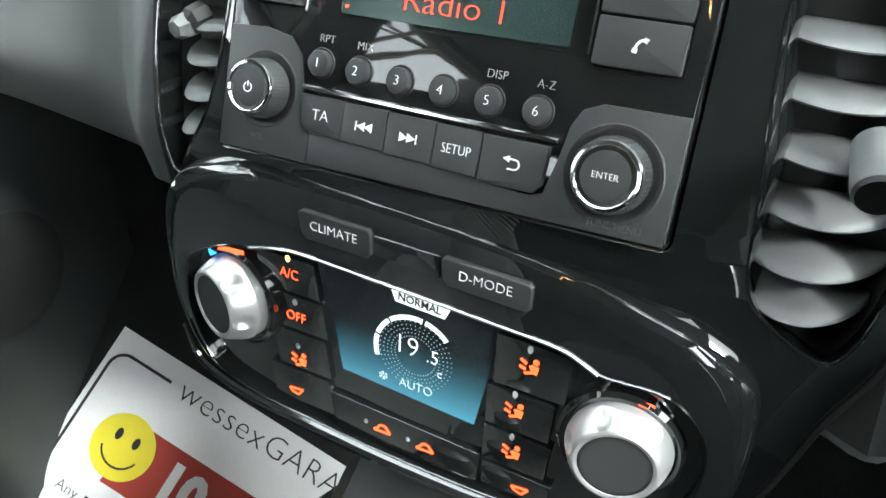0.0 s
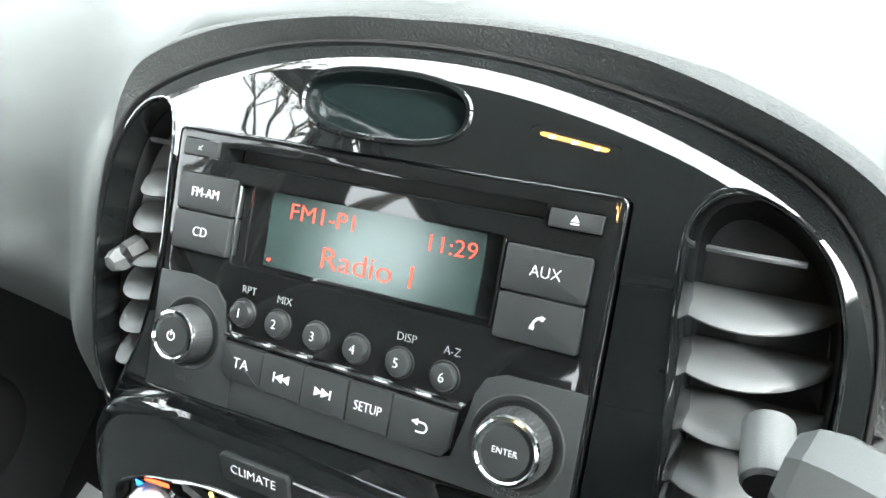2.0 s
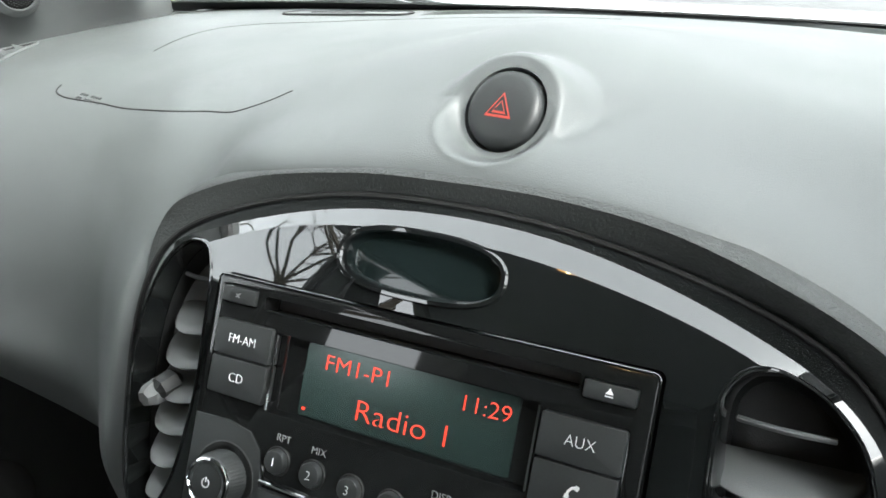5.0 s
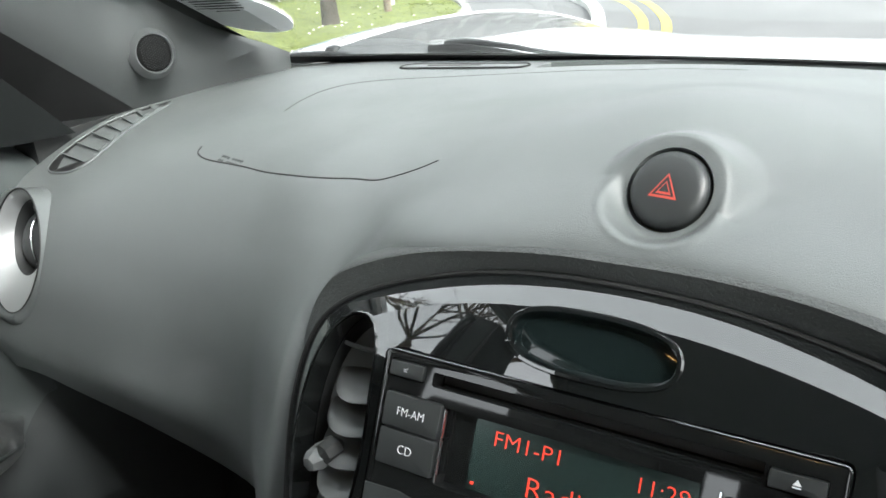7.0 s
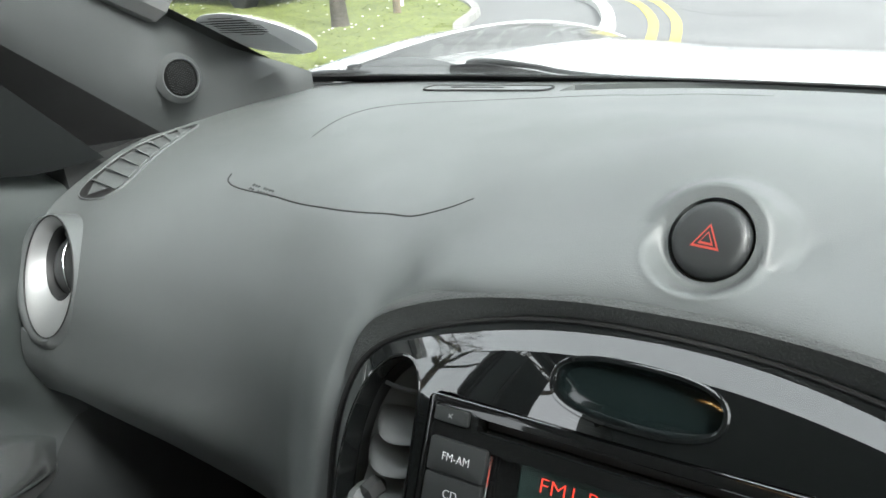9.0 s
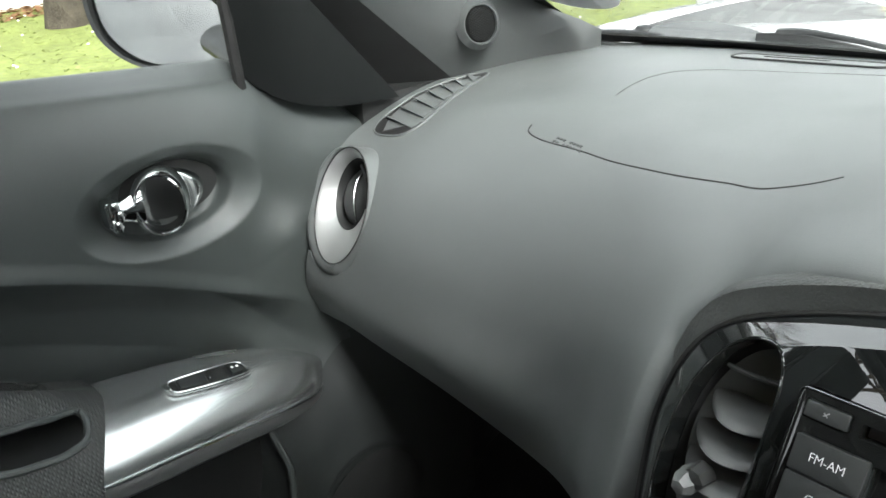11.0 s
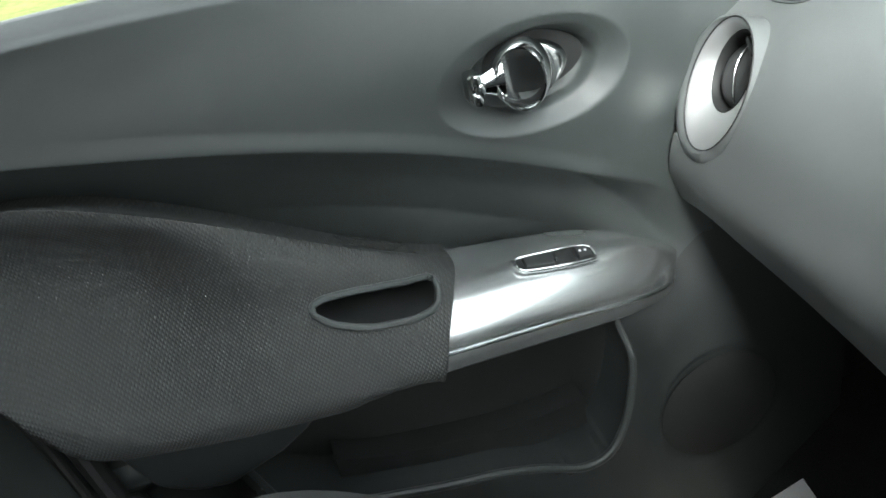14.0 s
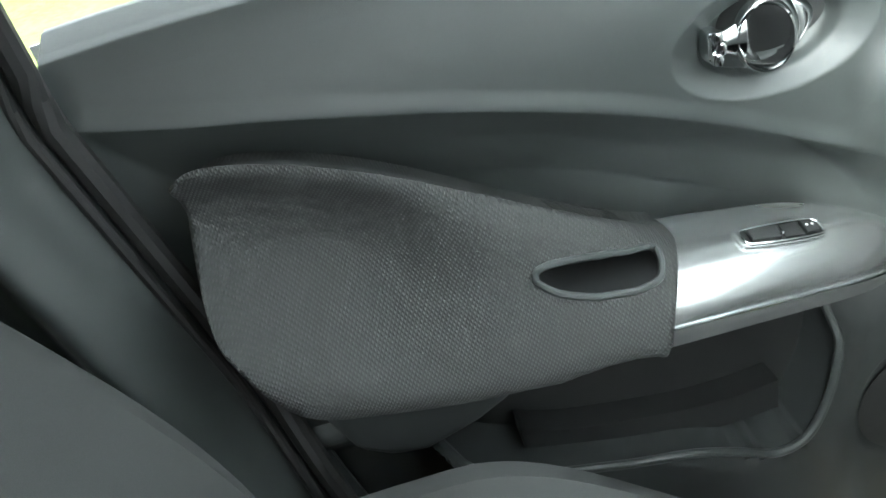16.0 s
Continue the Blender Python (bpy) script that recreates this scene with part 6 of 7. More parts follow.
PAD_TOP = [(-0.539, 0.955), (-0.531, 0.988), (-0.505, 1.003), (-0.455, 0.994), (-0.408, 0.976), (-0.361, 0.952), (-0.314, 0.924), (-0.262, 0.892), (-0.208, 0.859), (-0.150, 0.826)]
PAD_LOW = [(-0.538, 0.930), (-0.528, 0.850), (-0.510, 0.790), (-0.485, 0.757), (-0.430, 0.742), (-0.370, 0.733), (-0.310, 0.729), (-0.255, 0.725), (-0.195, 0.724)]
# where cloth and silver meet, from the wall over the crown to the underside
JOINT = [(-0.705, -0.141, 0.788), (-0.675, -0.142, 0.7965), (-0.646, -0.146, 0.8020), (-0.620, -0.155, 0.8010), (-0.596, -0.166, 0.7935), (-0.576, -0.178, 0.779), (-0.5660, -0.187, 0.757), (-0.570, -0.1925, 0.742), (-0.600, -0.1945, 0.732), (-0.700, -0.195, 0.726)]


def pad_x(e, k):
    """How far the cloth stands out, from its rolled top edge (e = 0) down to its lower edge (e = 1)."""
    es = (0.0, 0.035, 0.085, 0.16, 0.26, 0.42, 0.6, 0.8, 0.92, 1.0)
    rear = (-0.700, -0.655, -0.636, -0.642, -0.655, -0.655, -0.620, -0.580, -0.580, -0.606)
    fore = (-0.700, -0.655, -0.634, -0.620, -0.612, -0.604, -0.588, -0.574, -0.578, -0.602)
    f = smooth01(0.45, 0.72, k)
    out = spline([(a, b + (c - b) * f) for a, b, c in zip(es, rear, fore)], 91)
    t = np.array(out)
    return float(np.interp(e, t[:, 0], t[:, 1]))


def pad_row(k, n=30):
    """One section of the cloth pad at k along its length, from its rear (0) to the joint (1)."""
    a, b = np.array(spline(PAD_TOP, 61)), np.array(spline(PAD_LOW, 61))
    i = min(59, int(k * 60))
    f = k * 60 - i
    top, low = a[i] + (a[i + 1] - a[i]) * f, b[i] + (b[i + 1] - b[i]) * f
    fade = smooth01(-0.02, 0.13, k) ** 0.7
    joint = spline(JOINT, n)
    w = smooth01(0.80, 1.0, k)
    row = []
    for m, e in enumerate(np.linspace(0, 1, n) ** 1.15):
        p = top + (low - top) * e
        roll = max(0, 1 - e / 0.085)
        x = -0.722 + (pad_x(e, k) + 0.722) * (0.08 + 0.92 * fade)
        q = np.array((x, p[0], p[1] - 0.044 * roll ** 1.7))
        row.append(q + (joint[m] - q) * w)
    return row


def build_cloth_pad():
    n = 30
    rows = [pad_row(k, n) for k in np.linspace(0, 1, 64)]
    bm = sheet(rows)
    bm.verts.ensure_lookup_table()
    vs = [list(bm.verts)[i * n:(i + 1) * n] for i in range(64)]
    back = [[bm.verts.new((-0.725, v.co.y, min(v.co.z, r[0].co.z - 0.003 - 0.0001 * j))) for j, v in enumerate(r)] for r in vs]
    ring = [(i, 0) for i in range(64)] + [(63, j) for j in range(1, n)] + [(i, n - 1) for i in range(62, -1, -1)] + [(0, j) for j in range(n - 2, 0, -1)]
    for i in range(63):
        for j in range(n - 1):
            bm.faces.new((back[i][j], back[i][j + 1], back[i + 1][j + 1], back[i + 1][j]))
    for (i, j), (m, q) in zip(ring, ring[1:] + ring[:1]):
        bm.faces.new((vs[i][j], vs[m][q], back[m][q], back[i][j]))
    bmesh.ops.recalc_face_normals(bm, faces=bm.faces)
    hole = moved(slab([(z, y) for y, z in CUP_RING], -0.72, -0.53), Matrix(((0, 0, 1, 0), (0, 1, 0, 0), (1, 0, 0, 0), (0, 0, 0, 1))))
    bmesh.ops.recalc_face_normals(hole, faces=hole.faces)
    pad = part("cloth_pad", cut(bm, [hole]), FABRIC, door, "dark ribbed cloth armrest pad", sharp=50)
    # the pull cup set into it
    part("cup_rim", tube([(cloth_x(y, z) + 0.0006, y, z) for y, z in CUP_RING], 0.0034, 8, closed=True), DOOR_PLASTIC, pad, "smooth grey rim of the pull cup")
    rows = [[(cloth_x(y, z) - d, CUP_MID[0] + (y - CUP_MID[0]) * k, CUP_MID[1] + (z - CUP_MID[1]) * k) for y, z in CUP_RING] for k, d in ((1.0, 0.001), (0.985, 0.010))] + [[(x, CUP_MID[0] + (y - CUP_MID[0]) * k, CUP_MID[1] + (z - CUP_MID[1]) * k) for y, z in CUP_RING] for k, x in ((0.97, -0.655), (0.92, -0.672), (0.7, -0.682), (0.02, -0.684))]
    part("cup", sheet(rows, closed_v=True), BLACK_PLASTIC, pad, "black pull cup")
    # dark moulding that carries the pad from below
    rows = []
    low = np.array(PAD_LOW)
    for k in np.linspace(0, 1, 30):
        y = -0.505 + 0.205 * k
        z1 = float(np.interp(y, low[:, 0], low[:, 1])) + 0.012
        z0 = float(np.interp(y, (-0.505, -0.498, -0.480, -0.468, -0.439, -0.407, -0.351, -0.321, -0.30), (0.765, 0.743, 0.697, 0.661, 0.641, 0.635, 0.656, 0.676, 0.700))) - 0.002
        rows.append([(-0.645 + 0.017 * math.cos(math.pi * 0.5 * e) - 0.050 * max(0.0, (e - 0.86) / 0.14) ** 2, y, z1 + (z0 - z1) * e) for e in np.linspace(0, 1, 20)])
    part("lower_moulding", sheet(rows, 0.006, away=(-1, 0, 0)), DOOR_DARK, door, "dark plastic moulding under the armrest")


CUP_RING = [tuple(p) for p in spline([(-0.2815, 0.8320), (-0.277, 0.8375), (-0.2603, 0.8375), (-0.2311, 0.8314), (-0.2002, 0.8222), (-0.1775, 0.8150), (-0.1705, 0.8090), (-0.1745, 0.8010), (-0.1868, 0.7970), (-0.2110, 0.7975), (-0.2404, 0.8035), (-0.2640, 0.8129), (-0.2780, 0.8245)], 56, True)]
CUP_MID = (-0.226, 0.816)
_SKIN = np.array([q for k in np.linspace(0.55, 1, 60) for q in pad_row(k)[6:]])


def cloth_x(y, z):
    """The pad's skin near the cup."""
    d = np.hypot(_SKIN[:, 1] - y, _SKIN[:, 2] - z)
    near = np.argsort(d)[:6]
    w = 1 / (d[near] + 0.0005)
    return float((_SKIN[near, 0] * w).sum() / w.sum())


build_cloth_pad()


def arm_row(k, n=30):
    """One section of the silver armrest, from the joint with the cloth (0) to its closed nose (1)."""
    joint = np.array(spline(JOINT[:7], n))
    way = np.linspace(0, 1, n)
    # the section moves forward and down, its foot drawing in towards the door
    top = -0.056 * k - 0.040 * k ** 4
    go = np.array([(-(0.030 + 0.030 * w) * k, (0.250 + 0.034 * w) * k, top * (1 - w) - 0.063 * k * w) for w in way])
    p = joint + go
    full = np.sin(np.pi * way) * 0.003 * smooth01(0.0, 0.30, k) * (1 - k)
    p[:, 0] += full * 0.6
    p[:, 2] += full * 0.8
    pinch = max(0.0, 1 - max(0, (k - 0.58) / 0.42) ** 3.2) ** 0.5
    mid = 0.735 - 0.048 * k
    p[:, 0] = -0.715 + (p[:, 0] + 0.715) * (0.16 + 0.84 * pinch)
    p[:, 2] = mid + (p[:, 2] - mid) * (0.06 + 0.94 * pinch)
    return p


def build_silver_arm():
    ks = np.concatenate([np.linspace(0, 0.7, 22), np.linspace(0.715, 1, 26)])
    rows = [arm_row(k) for k in ks]
    arm = part("armrest_cap", sheet(rows, 0.005, away=(-0.7, 0, -0.7)), SILVER_TRIM, door, "silver painted armrest cap", sharp=60)
    strip = [rows[i][-4] * 0.5 + rows[i][-3] * 0.5 + np.array((0.0018, 0, 0.0006)) for i in range(len(ks)) if ks[i] < 0.90]
    part("bright_strip", tube(strip, 0.0012, 8), SATIN, arm, "bright line along the armrest")
    lip = []
    for r, k in zip(rows, ks):
        if k < 0.97:
            f = 1 - 0.9 * smooth01(0.55, 0.97, k)          # the band thins out towards the nose
            lip.append([r[i] + f * np.array(d) for i, d in ((-3, (0.0016, 0, 0)), (-2, (0.0020, 0, 0)), (-1, (0.0018, 0, -0.001)), (-1, (-0.006, -0.002, -0.008)), (-1, (-0.03, -0.003, -0.012)), (-1, (-0.10, -0.004, -0.012)))])
    part("under_lip", sheet(lip, 0.002, away=(-0.5, 0, 0.5)), LIP_GREY, arm, "darker grey band under the bright line")
    # window and lock switches in an oval surround on the crown
    fore, aft = Vector(arm_row(0.58)[14]), Vector(arm_row(0.22)[14])
    o = Vector(arm_row(0.385)[14])
    ax = (fore - aft).normalized()
    over = Vector(arm_row(0.385)[17]) - Vector(arm_row(0.385)[11])
    up = ax.cross(over).normalized()
    up = up if up.z > 0 else -up
    o = o + up * 0.0005
    side = up.cross(ax)
    m = Matrix((( ax.x, side.x, up.x, o.x), (ax.y, side.y, up.y, o.y), (ax.z, side.z, up.z, o.z), (0, 0, 0, 1)))
    s = thing("window_switch", m, "window and lock switches in a bright-edged oval on the armrest", "window switch")
    shape = [(-0.043, 0.0), (-0.041, -0.0075), (-0.030, -0.0095), (0.0, -0.0105), (0.030, -0.0100), (0.042, -0.0060), (0.0435, 0.0015), (0.041, 0.0085), (0.030, 0.0105), (0.0, 0.0110), (-0.034, 0.0090), (-0.041, 0.0065)]
    shape = [(u, -v) for u, v in shape]
    ring = [tuple(p) for p in spline(shape, 60, True)]
    part("surround", slab([(u * 1.10, v * 1.25) for u, v in ring], -0.012, 0.0018, 0.0012), SILVER_TRIM, s, local=True)
    part("bright_edge", tube([(u, v, 0.0024) for u, v in ring], 0.0016, 8, closed=True), CHROME, s, "bright edge", local=True)
    part("base", slab([(u * 0.97, v * 0.95) for u, v in ring], -0.01, 0.0022), BLACK_PLASTIC, s, local=True)
    rock = part("window_rocker", slab([(-0.036, -0.0065), (-0.006, -0.0085), (-0.002, 0.0075), (-0.034, 0.0070)], 0.0, 0.0060, 0.0018, 3), BUTTON, s, local=True)
    part("middle_plate", slab([(-0.001, -0.0085), (0.018, -0.0085), (0.021, 0.0078), (0.003, 0.0078)], 0.0, 0.0040, 0.0006), BLACK_PLASTIC, s, local=True)
    part("stud", moved(turned([(0.0, 0.0032), (0.0014, 0.0028), (0.002, 0.0016), (0.002, 0)], 16), pose(-0.001, -0.003, 0.003)), CHROME, s, local=True)
    lock = part("lock_switch", slab([(0.0225, -0.0080), (0.036, -0.0075), (0.040, 0.0), (0.036, 0.0070), (0.0245, 0.0076)], 0.0, 0.0058, 0.0012, 3), BUTTON, s, local=True)
    for u in (0.0275, 0.0335):
        part("symbol", moved(turned([(0.0, 0.0006), (0.0013, 0.0005), (0.0016, 0)], 14), pose(u, 0.0005, 0.0058)), WHITE_INK, lock, local=True)
    part("screw_stud", moved(turned([(0.0, 0.0022), (0.0018, 0.0018), (0.0028, 0.0)], 18), pose(-0.036, -0.0155, -0.004)), CHROME, s, local=True)


LIP_GREY = material("lip_grey", (0.085, 0.088, 0.088), 0.42, 0.3, vary=0.05)
build_silver_arm()


def build_handle():
    # the hoop: a flattened ring whose band is wide, leaning out from the door at its front
    rows = []
    for a in np.linspace(0, 2 * math.pi, 56, endpoint=False):
        cy, cz = math.cos(a), math.sin(a)
        front = 0.5 + 0.5 * cy
        ring = []
        for b in np.linspace(0, 2 * math.pi, 14, endpoint=False):
            r = 1.0 + (0.11 + 0.04 * front) * math.cos(b)
            deep = (0.006 + 0.010 * front) * math.sin(b)
            ring.append((-0.674 + 0.006 * front + deep - 0.004 * (1 - front), -0.046 + 0.0235 * cy * r + 0.012 * front * (-math.sin(b)) * 0.8, 0.955 + 0.0285 * cz * r))
        rows.append(ring)
    h = part("door_handle", sheet(rows, closed_u=True, closed_v=True), CHROME, door, "chrome oval pull handle in a dished surround")
    rows = []
    for k in np.linspace(0, 1, 9):          # a neck that widens from the pivot to the hoop
        w = 0.0085 + 0.0095 * k ** 1.6
        rows.append([(-0.678 + 0.006 * math.cos(b), -0.088 + 0.026 * k, 0.954 + w * math.sin(b)) for b in np.linspace(0, 2 * math.pi, 14, endpoint=False)])
    part("neck", sheet(rows, closed_v=True), CHROME, h)
    part("pivot", block(-0.690, -0.0965, 0.941, -0.669, -0.083, 0.968, 0.0055, 3), CHROME, h, "lumpy chrome pivot")
    for z in (0.9455, 0.9545, 0.9635):
        part("pivot_knuckle", moved(turned([(0.0, 0.006), (0.004, 0.005), (0.0055, 0.0), (0.004, -0.005), (0.0, -0.006)], 16), pose(-0.669, -0.0895 + 0.003 * (z == 0.9545), z)), CHROME, h)
    # crescent blade that sweeps round behind the hoop's front
    rows = []
    for a in np.linspace(radians(-78), radians(80), 26):
        wide = 0.009 + 0.015 * max(0.0, math.cos(a * 1.08)) ** 0.8
        rows.append([(-0.674 - 0.010 * e ** 1.8 + 0.003 * math.sin(math.pi * e), -0.044 + 0.022 * math.cos(a) + wide * e, 0.955 + 0.0290 * math.sin(a) * (1 - 0.16 * e)) for e in np.linspace(0, 1, 9)])
    part("blade", sheet(rows, 0.003, away=(-1, 0, 0)), CHROME, h, "bright curved blade")
    # half bowl inside the hoop, on its pivot side
    rows = []
    for a in np.linspace(radians(95), radians(265), 24):
        rows.append([(-0.676 - 0.012 * e ** 1.5, -0.046 + (0.0225 - 0.0165 * e) * math.cos(a), 0.955 + (0.0265 - 0.0060 * e) * math.sin(a)) for e in np.linspace(0, 1, 8)])
    part("inner_bowl", sheet(rows, 0.002, away=(-1, 0, 0)), SATIN, h, "polished half bowl inside the hoop")


build_handle()


def build_mirror():
    t = thing("door_mirror", Matrix.Translation((-0.93, 0.14, 1.0)), "outside door mirror in a black and white housing", "door mirror")
    ring = [tuple(p) for p in spline([(-0.845, 1.075), (-0.872, 1.038), (-0.905, 1.016), (-0.960, 1.006), (-1.05, 1.012), (-1.105, 1.042), (-1.118, 1.09), (-1.10, 1.135), (-1.04, 1.158), (-0.93, 1.160), (-0.86, 1.145), (-0.838, 1.11)], 48, True)]
    tilt = lambda x: 0.135 + 0.27 * (x + 0.95)
    bm = bmesh.new()
    bm.faces.new([bm.verts.new((x, tilt(x), z)) for x, z in ring])
    bmesh.ops.solidify(bm, geom=bm.faces[:], thickness=0.004)
    part("glass", bm, MIRROR, t, "silvered mirror glass", smooth=False)
    c = (-0.975, 1.085)
    rows = [[(c[0] + (x - c[0]) * k, tilt(x) + d, c[1] + (z - c[1]) * k) for x, z in ring] for k, d in ((1.0, -0.006), (1.035, -0.010), (1.07, -0.006), (1.10, 0.02), (1.06, 0.055), (0.85, 0.095), (0.4, 0.115), (0.02, 0.118))]
    part("housing", sheet(rows, closed_v=True), BLACK_PLASTIC, t, "black mirror housing")
    rows = [[(-0.715 + (-0.875 + 0.715) * k, 0.115 + 0.03 * math.cos(a) + 0.03 * k, 1.035 + 0.018 * math.sin(a) + 0.015 * k) for a in np.linspace(0, 2 * math.pi, 16, endpoint=False)] for k in np.linspace(0, 1, 6)]
    part("arm", sheet(rows, closed_v=True), BLACK_PLASTIC, t)


build_mirror()

# ---- seat, floor and loose things ----
def build_seat():
    s = thing("passenger_seat", Matrix.Translation((-0.36, -0.40, 0.13)), "grey cloth front passenger seat with raised bolsters", "car seat")
    rows = []
    for k in np.linspace(0, 1, 26):
        y = -0.61 + 0.495 * k
        row = []
        for a in np.linspace(0, 2 * math.pi, 40, endpoint=False):
            c, q = math.cos(a), math.sin(a)
            x = -0.355 + 0.245 * math.copysign(abs(c) ** 0.55, c)
            bol = math.exp(-((abs(x + 0.355) - 0.205) / 0.055) ** 2)
            end = max(0.02, 1 - max(0, (k - 0.42) / 0.58) ** 2.6) ** 0.5
            top = 0.605 + 0.158 * bol * smooth01(1.02, 0.45, k) * smooth01(-0.1, 0.3, k) - 0.02 * (1 - end)
            z = (top - 0.44) * (0.5 + 0.5 * end) * math.copysign(abs(q) ** 0.6, q) + 0.44 if q > 0 else 0.44 + 0.15 * math.copysign(abs(q) ** 0.6, q)
            row.append((x, y, z))
        rows.append(row)
    bm = sheet(rows, closed_v=True)
    bm.verts.ensure_lookup_table()
    bm.faces.new(list(bm.verts)[:40])
    bm.faces.new(list(bm.verts)[-40:])
    bmesh.ops.recalc_face_normals(bm, faces=bm.faces)
    part("cushion", bm, SEAT_CLOTH, s)
    rows = []
    for k in np.linspace(0, 1, 26):
        z = 0.56 + 0.62 * k
        yc = -0.600 - 0.16 * k - 0.05 * k * k
        w = 0.245 - 0.05 * k ** 3
        row = []
        for a in np.linspace(0, 2 * math.pi, 40, endpoint=False):
            c, q = math.cos(a), math.sin(a)
            x = -0.355 + w * math.copysign(abs(c) ** 0.55, c)
            bol = math.exp(-((abs(x + 0.355) - 0.195) / 0.06) ** 2)
            d = 0.055 + 0.075 * bol * math.sin(math.pi * min(1, 0.15 + k)) if q > 0 else 0.07
            end = math.sqrt(max(0.03, 1 - max(0, (k - 0.85) / 0.15) ** 2))
            row.append((x, yc + d * end * math.copysign(abs(q) ** 0.6, q), z))
        rows.append(row)
    bm = sheet(rows, closed_v=True)
    bm.verts.ensure_lookup_table()
    bm.faces.new(list(bm.verts)[:40])
    bm.faces.new(list(bm.verts)[-40:])
    bmesh.ops.recalc_face_normals(bm, faces=bm.faces)
    part("backrest", bm, SEAT_CLOTH, s)
    part("base", block(-0.56, -0.58, 0.13, -0.15, -0.22, 0.34, 0.02), BLACK_PLASTIC, s, "black seat base")


build_seat()


def build_tunnel():
    t = thing("centre_tunnel", Matrix.Translation((0, -0.15, 0.13)), "black plastic console tunnel under the climate panel", "console tunnel")
    rows = []
    for k in np.linspace(0, 1, 20):
        y = 0.06 - 0.75 * k
        top = 0.600 - 0.10 * smooth01(0.0, 0.35, k)
        w = 0.110 - 0.010 * smooth01(0.0, 0.4, k)
        rows.append([(x, y, z) for x, z in ((-w - 0.02, 0.13), (-w - 0.01, 0.35), (-w, top - 0.04), (-w + 0.02, top - 0.01), (-w + 0.05, top), (w - 0.05, top), (w - 0.02, top - 0.01), (w, top - 0.04), (w + 0.01, 0.35), (w + 0.02, 0.13))])
    part("cover", sheet(rows, 0.006, away=(0, 0, -1)), BLACK_PLASTIC, t)
    g = thing("gear_lever", Matrix.Translation((0.0, -0.16, 0.52)), "dark gear lever on the tunnel", "gear lever")
    part("gaiter", moved(turned([(0.055, 0.0), (0.048, 0.02), (0.030, 0.05), (0.016, 0.075), (0.012, 0.085)], 28), pose(0.0, -0.165, 0.515)), BLACK_PLASTIC, g)
    part("knob", moved(turned([(0.012, 0.0), (0.020, 0.02), (0.024, 0.045), (0.021, 0.062), (0.010, 0.071), (0.0, 0.073)], 28), pose(0.0, -0.165, 0.592)), BLACK_PLASTIC, g)


build_tunnel()

# the paper mat lies on the sloping floor in front of the seat
_a = Vector((0.923, 0.038, -0.382)).normalized()
_n = Vector((0.45, -0.875, 1.0)).normalized()
_b = _n.cross(_a).normalized()
MAT = Matrix(((_a.x, _b.x, _n.x, -0.652), (_a.y, _b.y, _n.y, 0.255), (_a.z, _b.z, _n.z, 0.310), (0, 0, 0, 1)))


def build_mat():
    f = thing("footwell_carpet", MAT, "black carpet sloping up the passenger footwell", "carpet")
    part("carpet_sheet", slab(rrect(-0.08, -0.42, 0.52, 0.22, 0.03), -0.03, -0.004, 0.004), CARPET, f, local=True)
    t = thing("paper_mat", MAT, "white printed paper mat on the footwell carpet", "paper mat")
    rows = [[(u, -v, 0.0006 * math.sin(9 * u + 5 * v)) for u in np.linspace(0, 0.470, 24)] for v in np.linspace(0, 0.36, 18)]
    part("sheet", sheet(rows, 0.0015, away=(0, 0, -1)), PAPER, t, local=True)
    n = 0.0016
    strokes("border", [[(0.100, -0.030, n), (0.034, -0.030, n)] + arc(0.034, -0.054, 0.024, 90, 180, n, 10)[1:] + [(0.010, -0.34, n)]], 0.0042, INK, t)
    word("letters", "wessex", 0.047, 0.116, -0.030, n, INK, t, align="LEFT", stretch=1.0)
    word("letters", "GARAGES", 0.045, 0.2555, -0.030, n, INK, t, align="LEFT", stretch=1.0)
    red = [(0.100, -0.098, n), (0.455, -0.098, n), (0.455, -0.190, n), (0.090, -0.190, n)]
    flat_shape("red_panel", [red], PAPER_RED, t)
    word("letters", "10", 0.074, 0.158, -0.146, n + 0.0006, PAPER, t, align="LEFT", bold=0.0040, stretch=0.92)
    flat_shape("yellow_disc", [[(0.092 + 0.046 * math.cos(a), -0.137 + 0.046 * math.sin(a), n + 0.0006) for a in np.linspace(0, 2 * math.pi, 48, endpoint=False)]], PAPER_YELLOW, t)
    for du in (-0.014, 0.014):
        flat_shape("ink_dot", [[(0.092 + du + 0.0050 * math.cos(a), -0.124 + 0.0085 * math.sin(a), n + 0.0010) for a in np.linspace(0, 2 * math.pi, 20, endpoint=False)]], INK, t)
    strokes("ink_curve", [arc(0.092, -0.137, 0.029, 200, 340, n + 0.0010, 16)], 0.0028, INK, t)
    word("letters", "Any", 0.022, 0.040, -0.222, n, INK, t, align="LEFT")
    bars("small_print", [(0.085, -0.228, 0.43, -0.216, n), (0.040, -0.262, 0.43, -0.250, n), (0.040, -0.296, 0.36, -0.284, n)], INK, t)


build_mat()


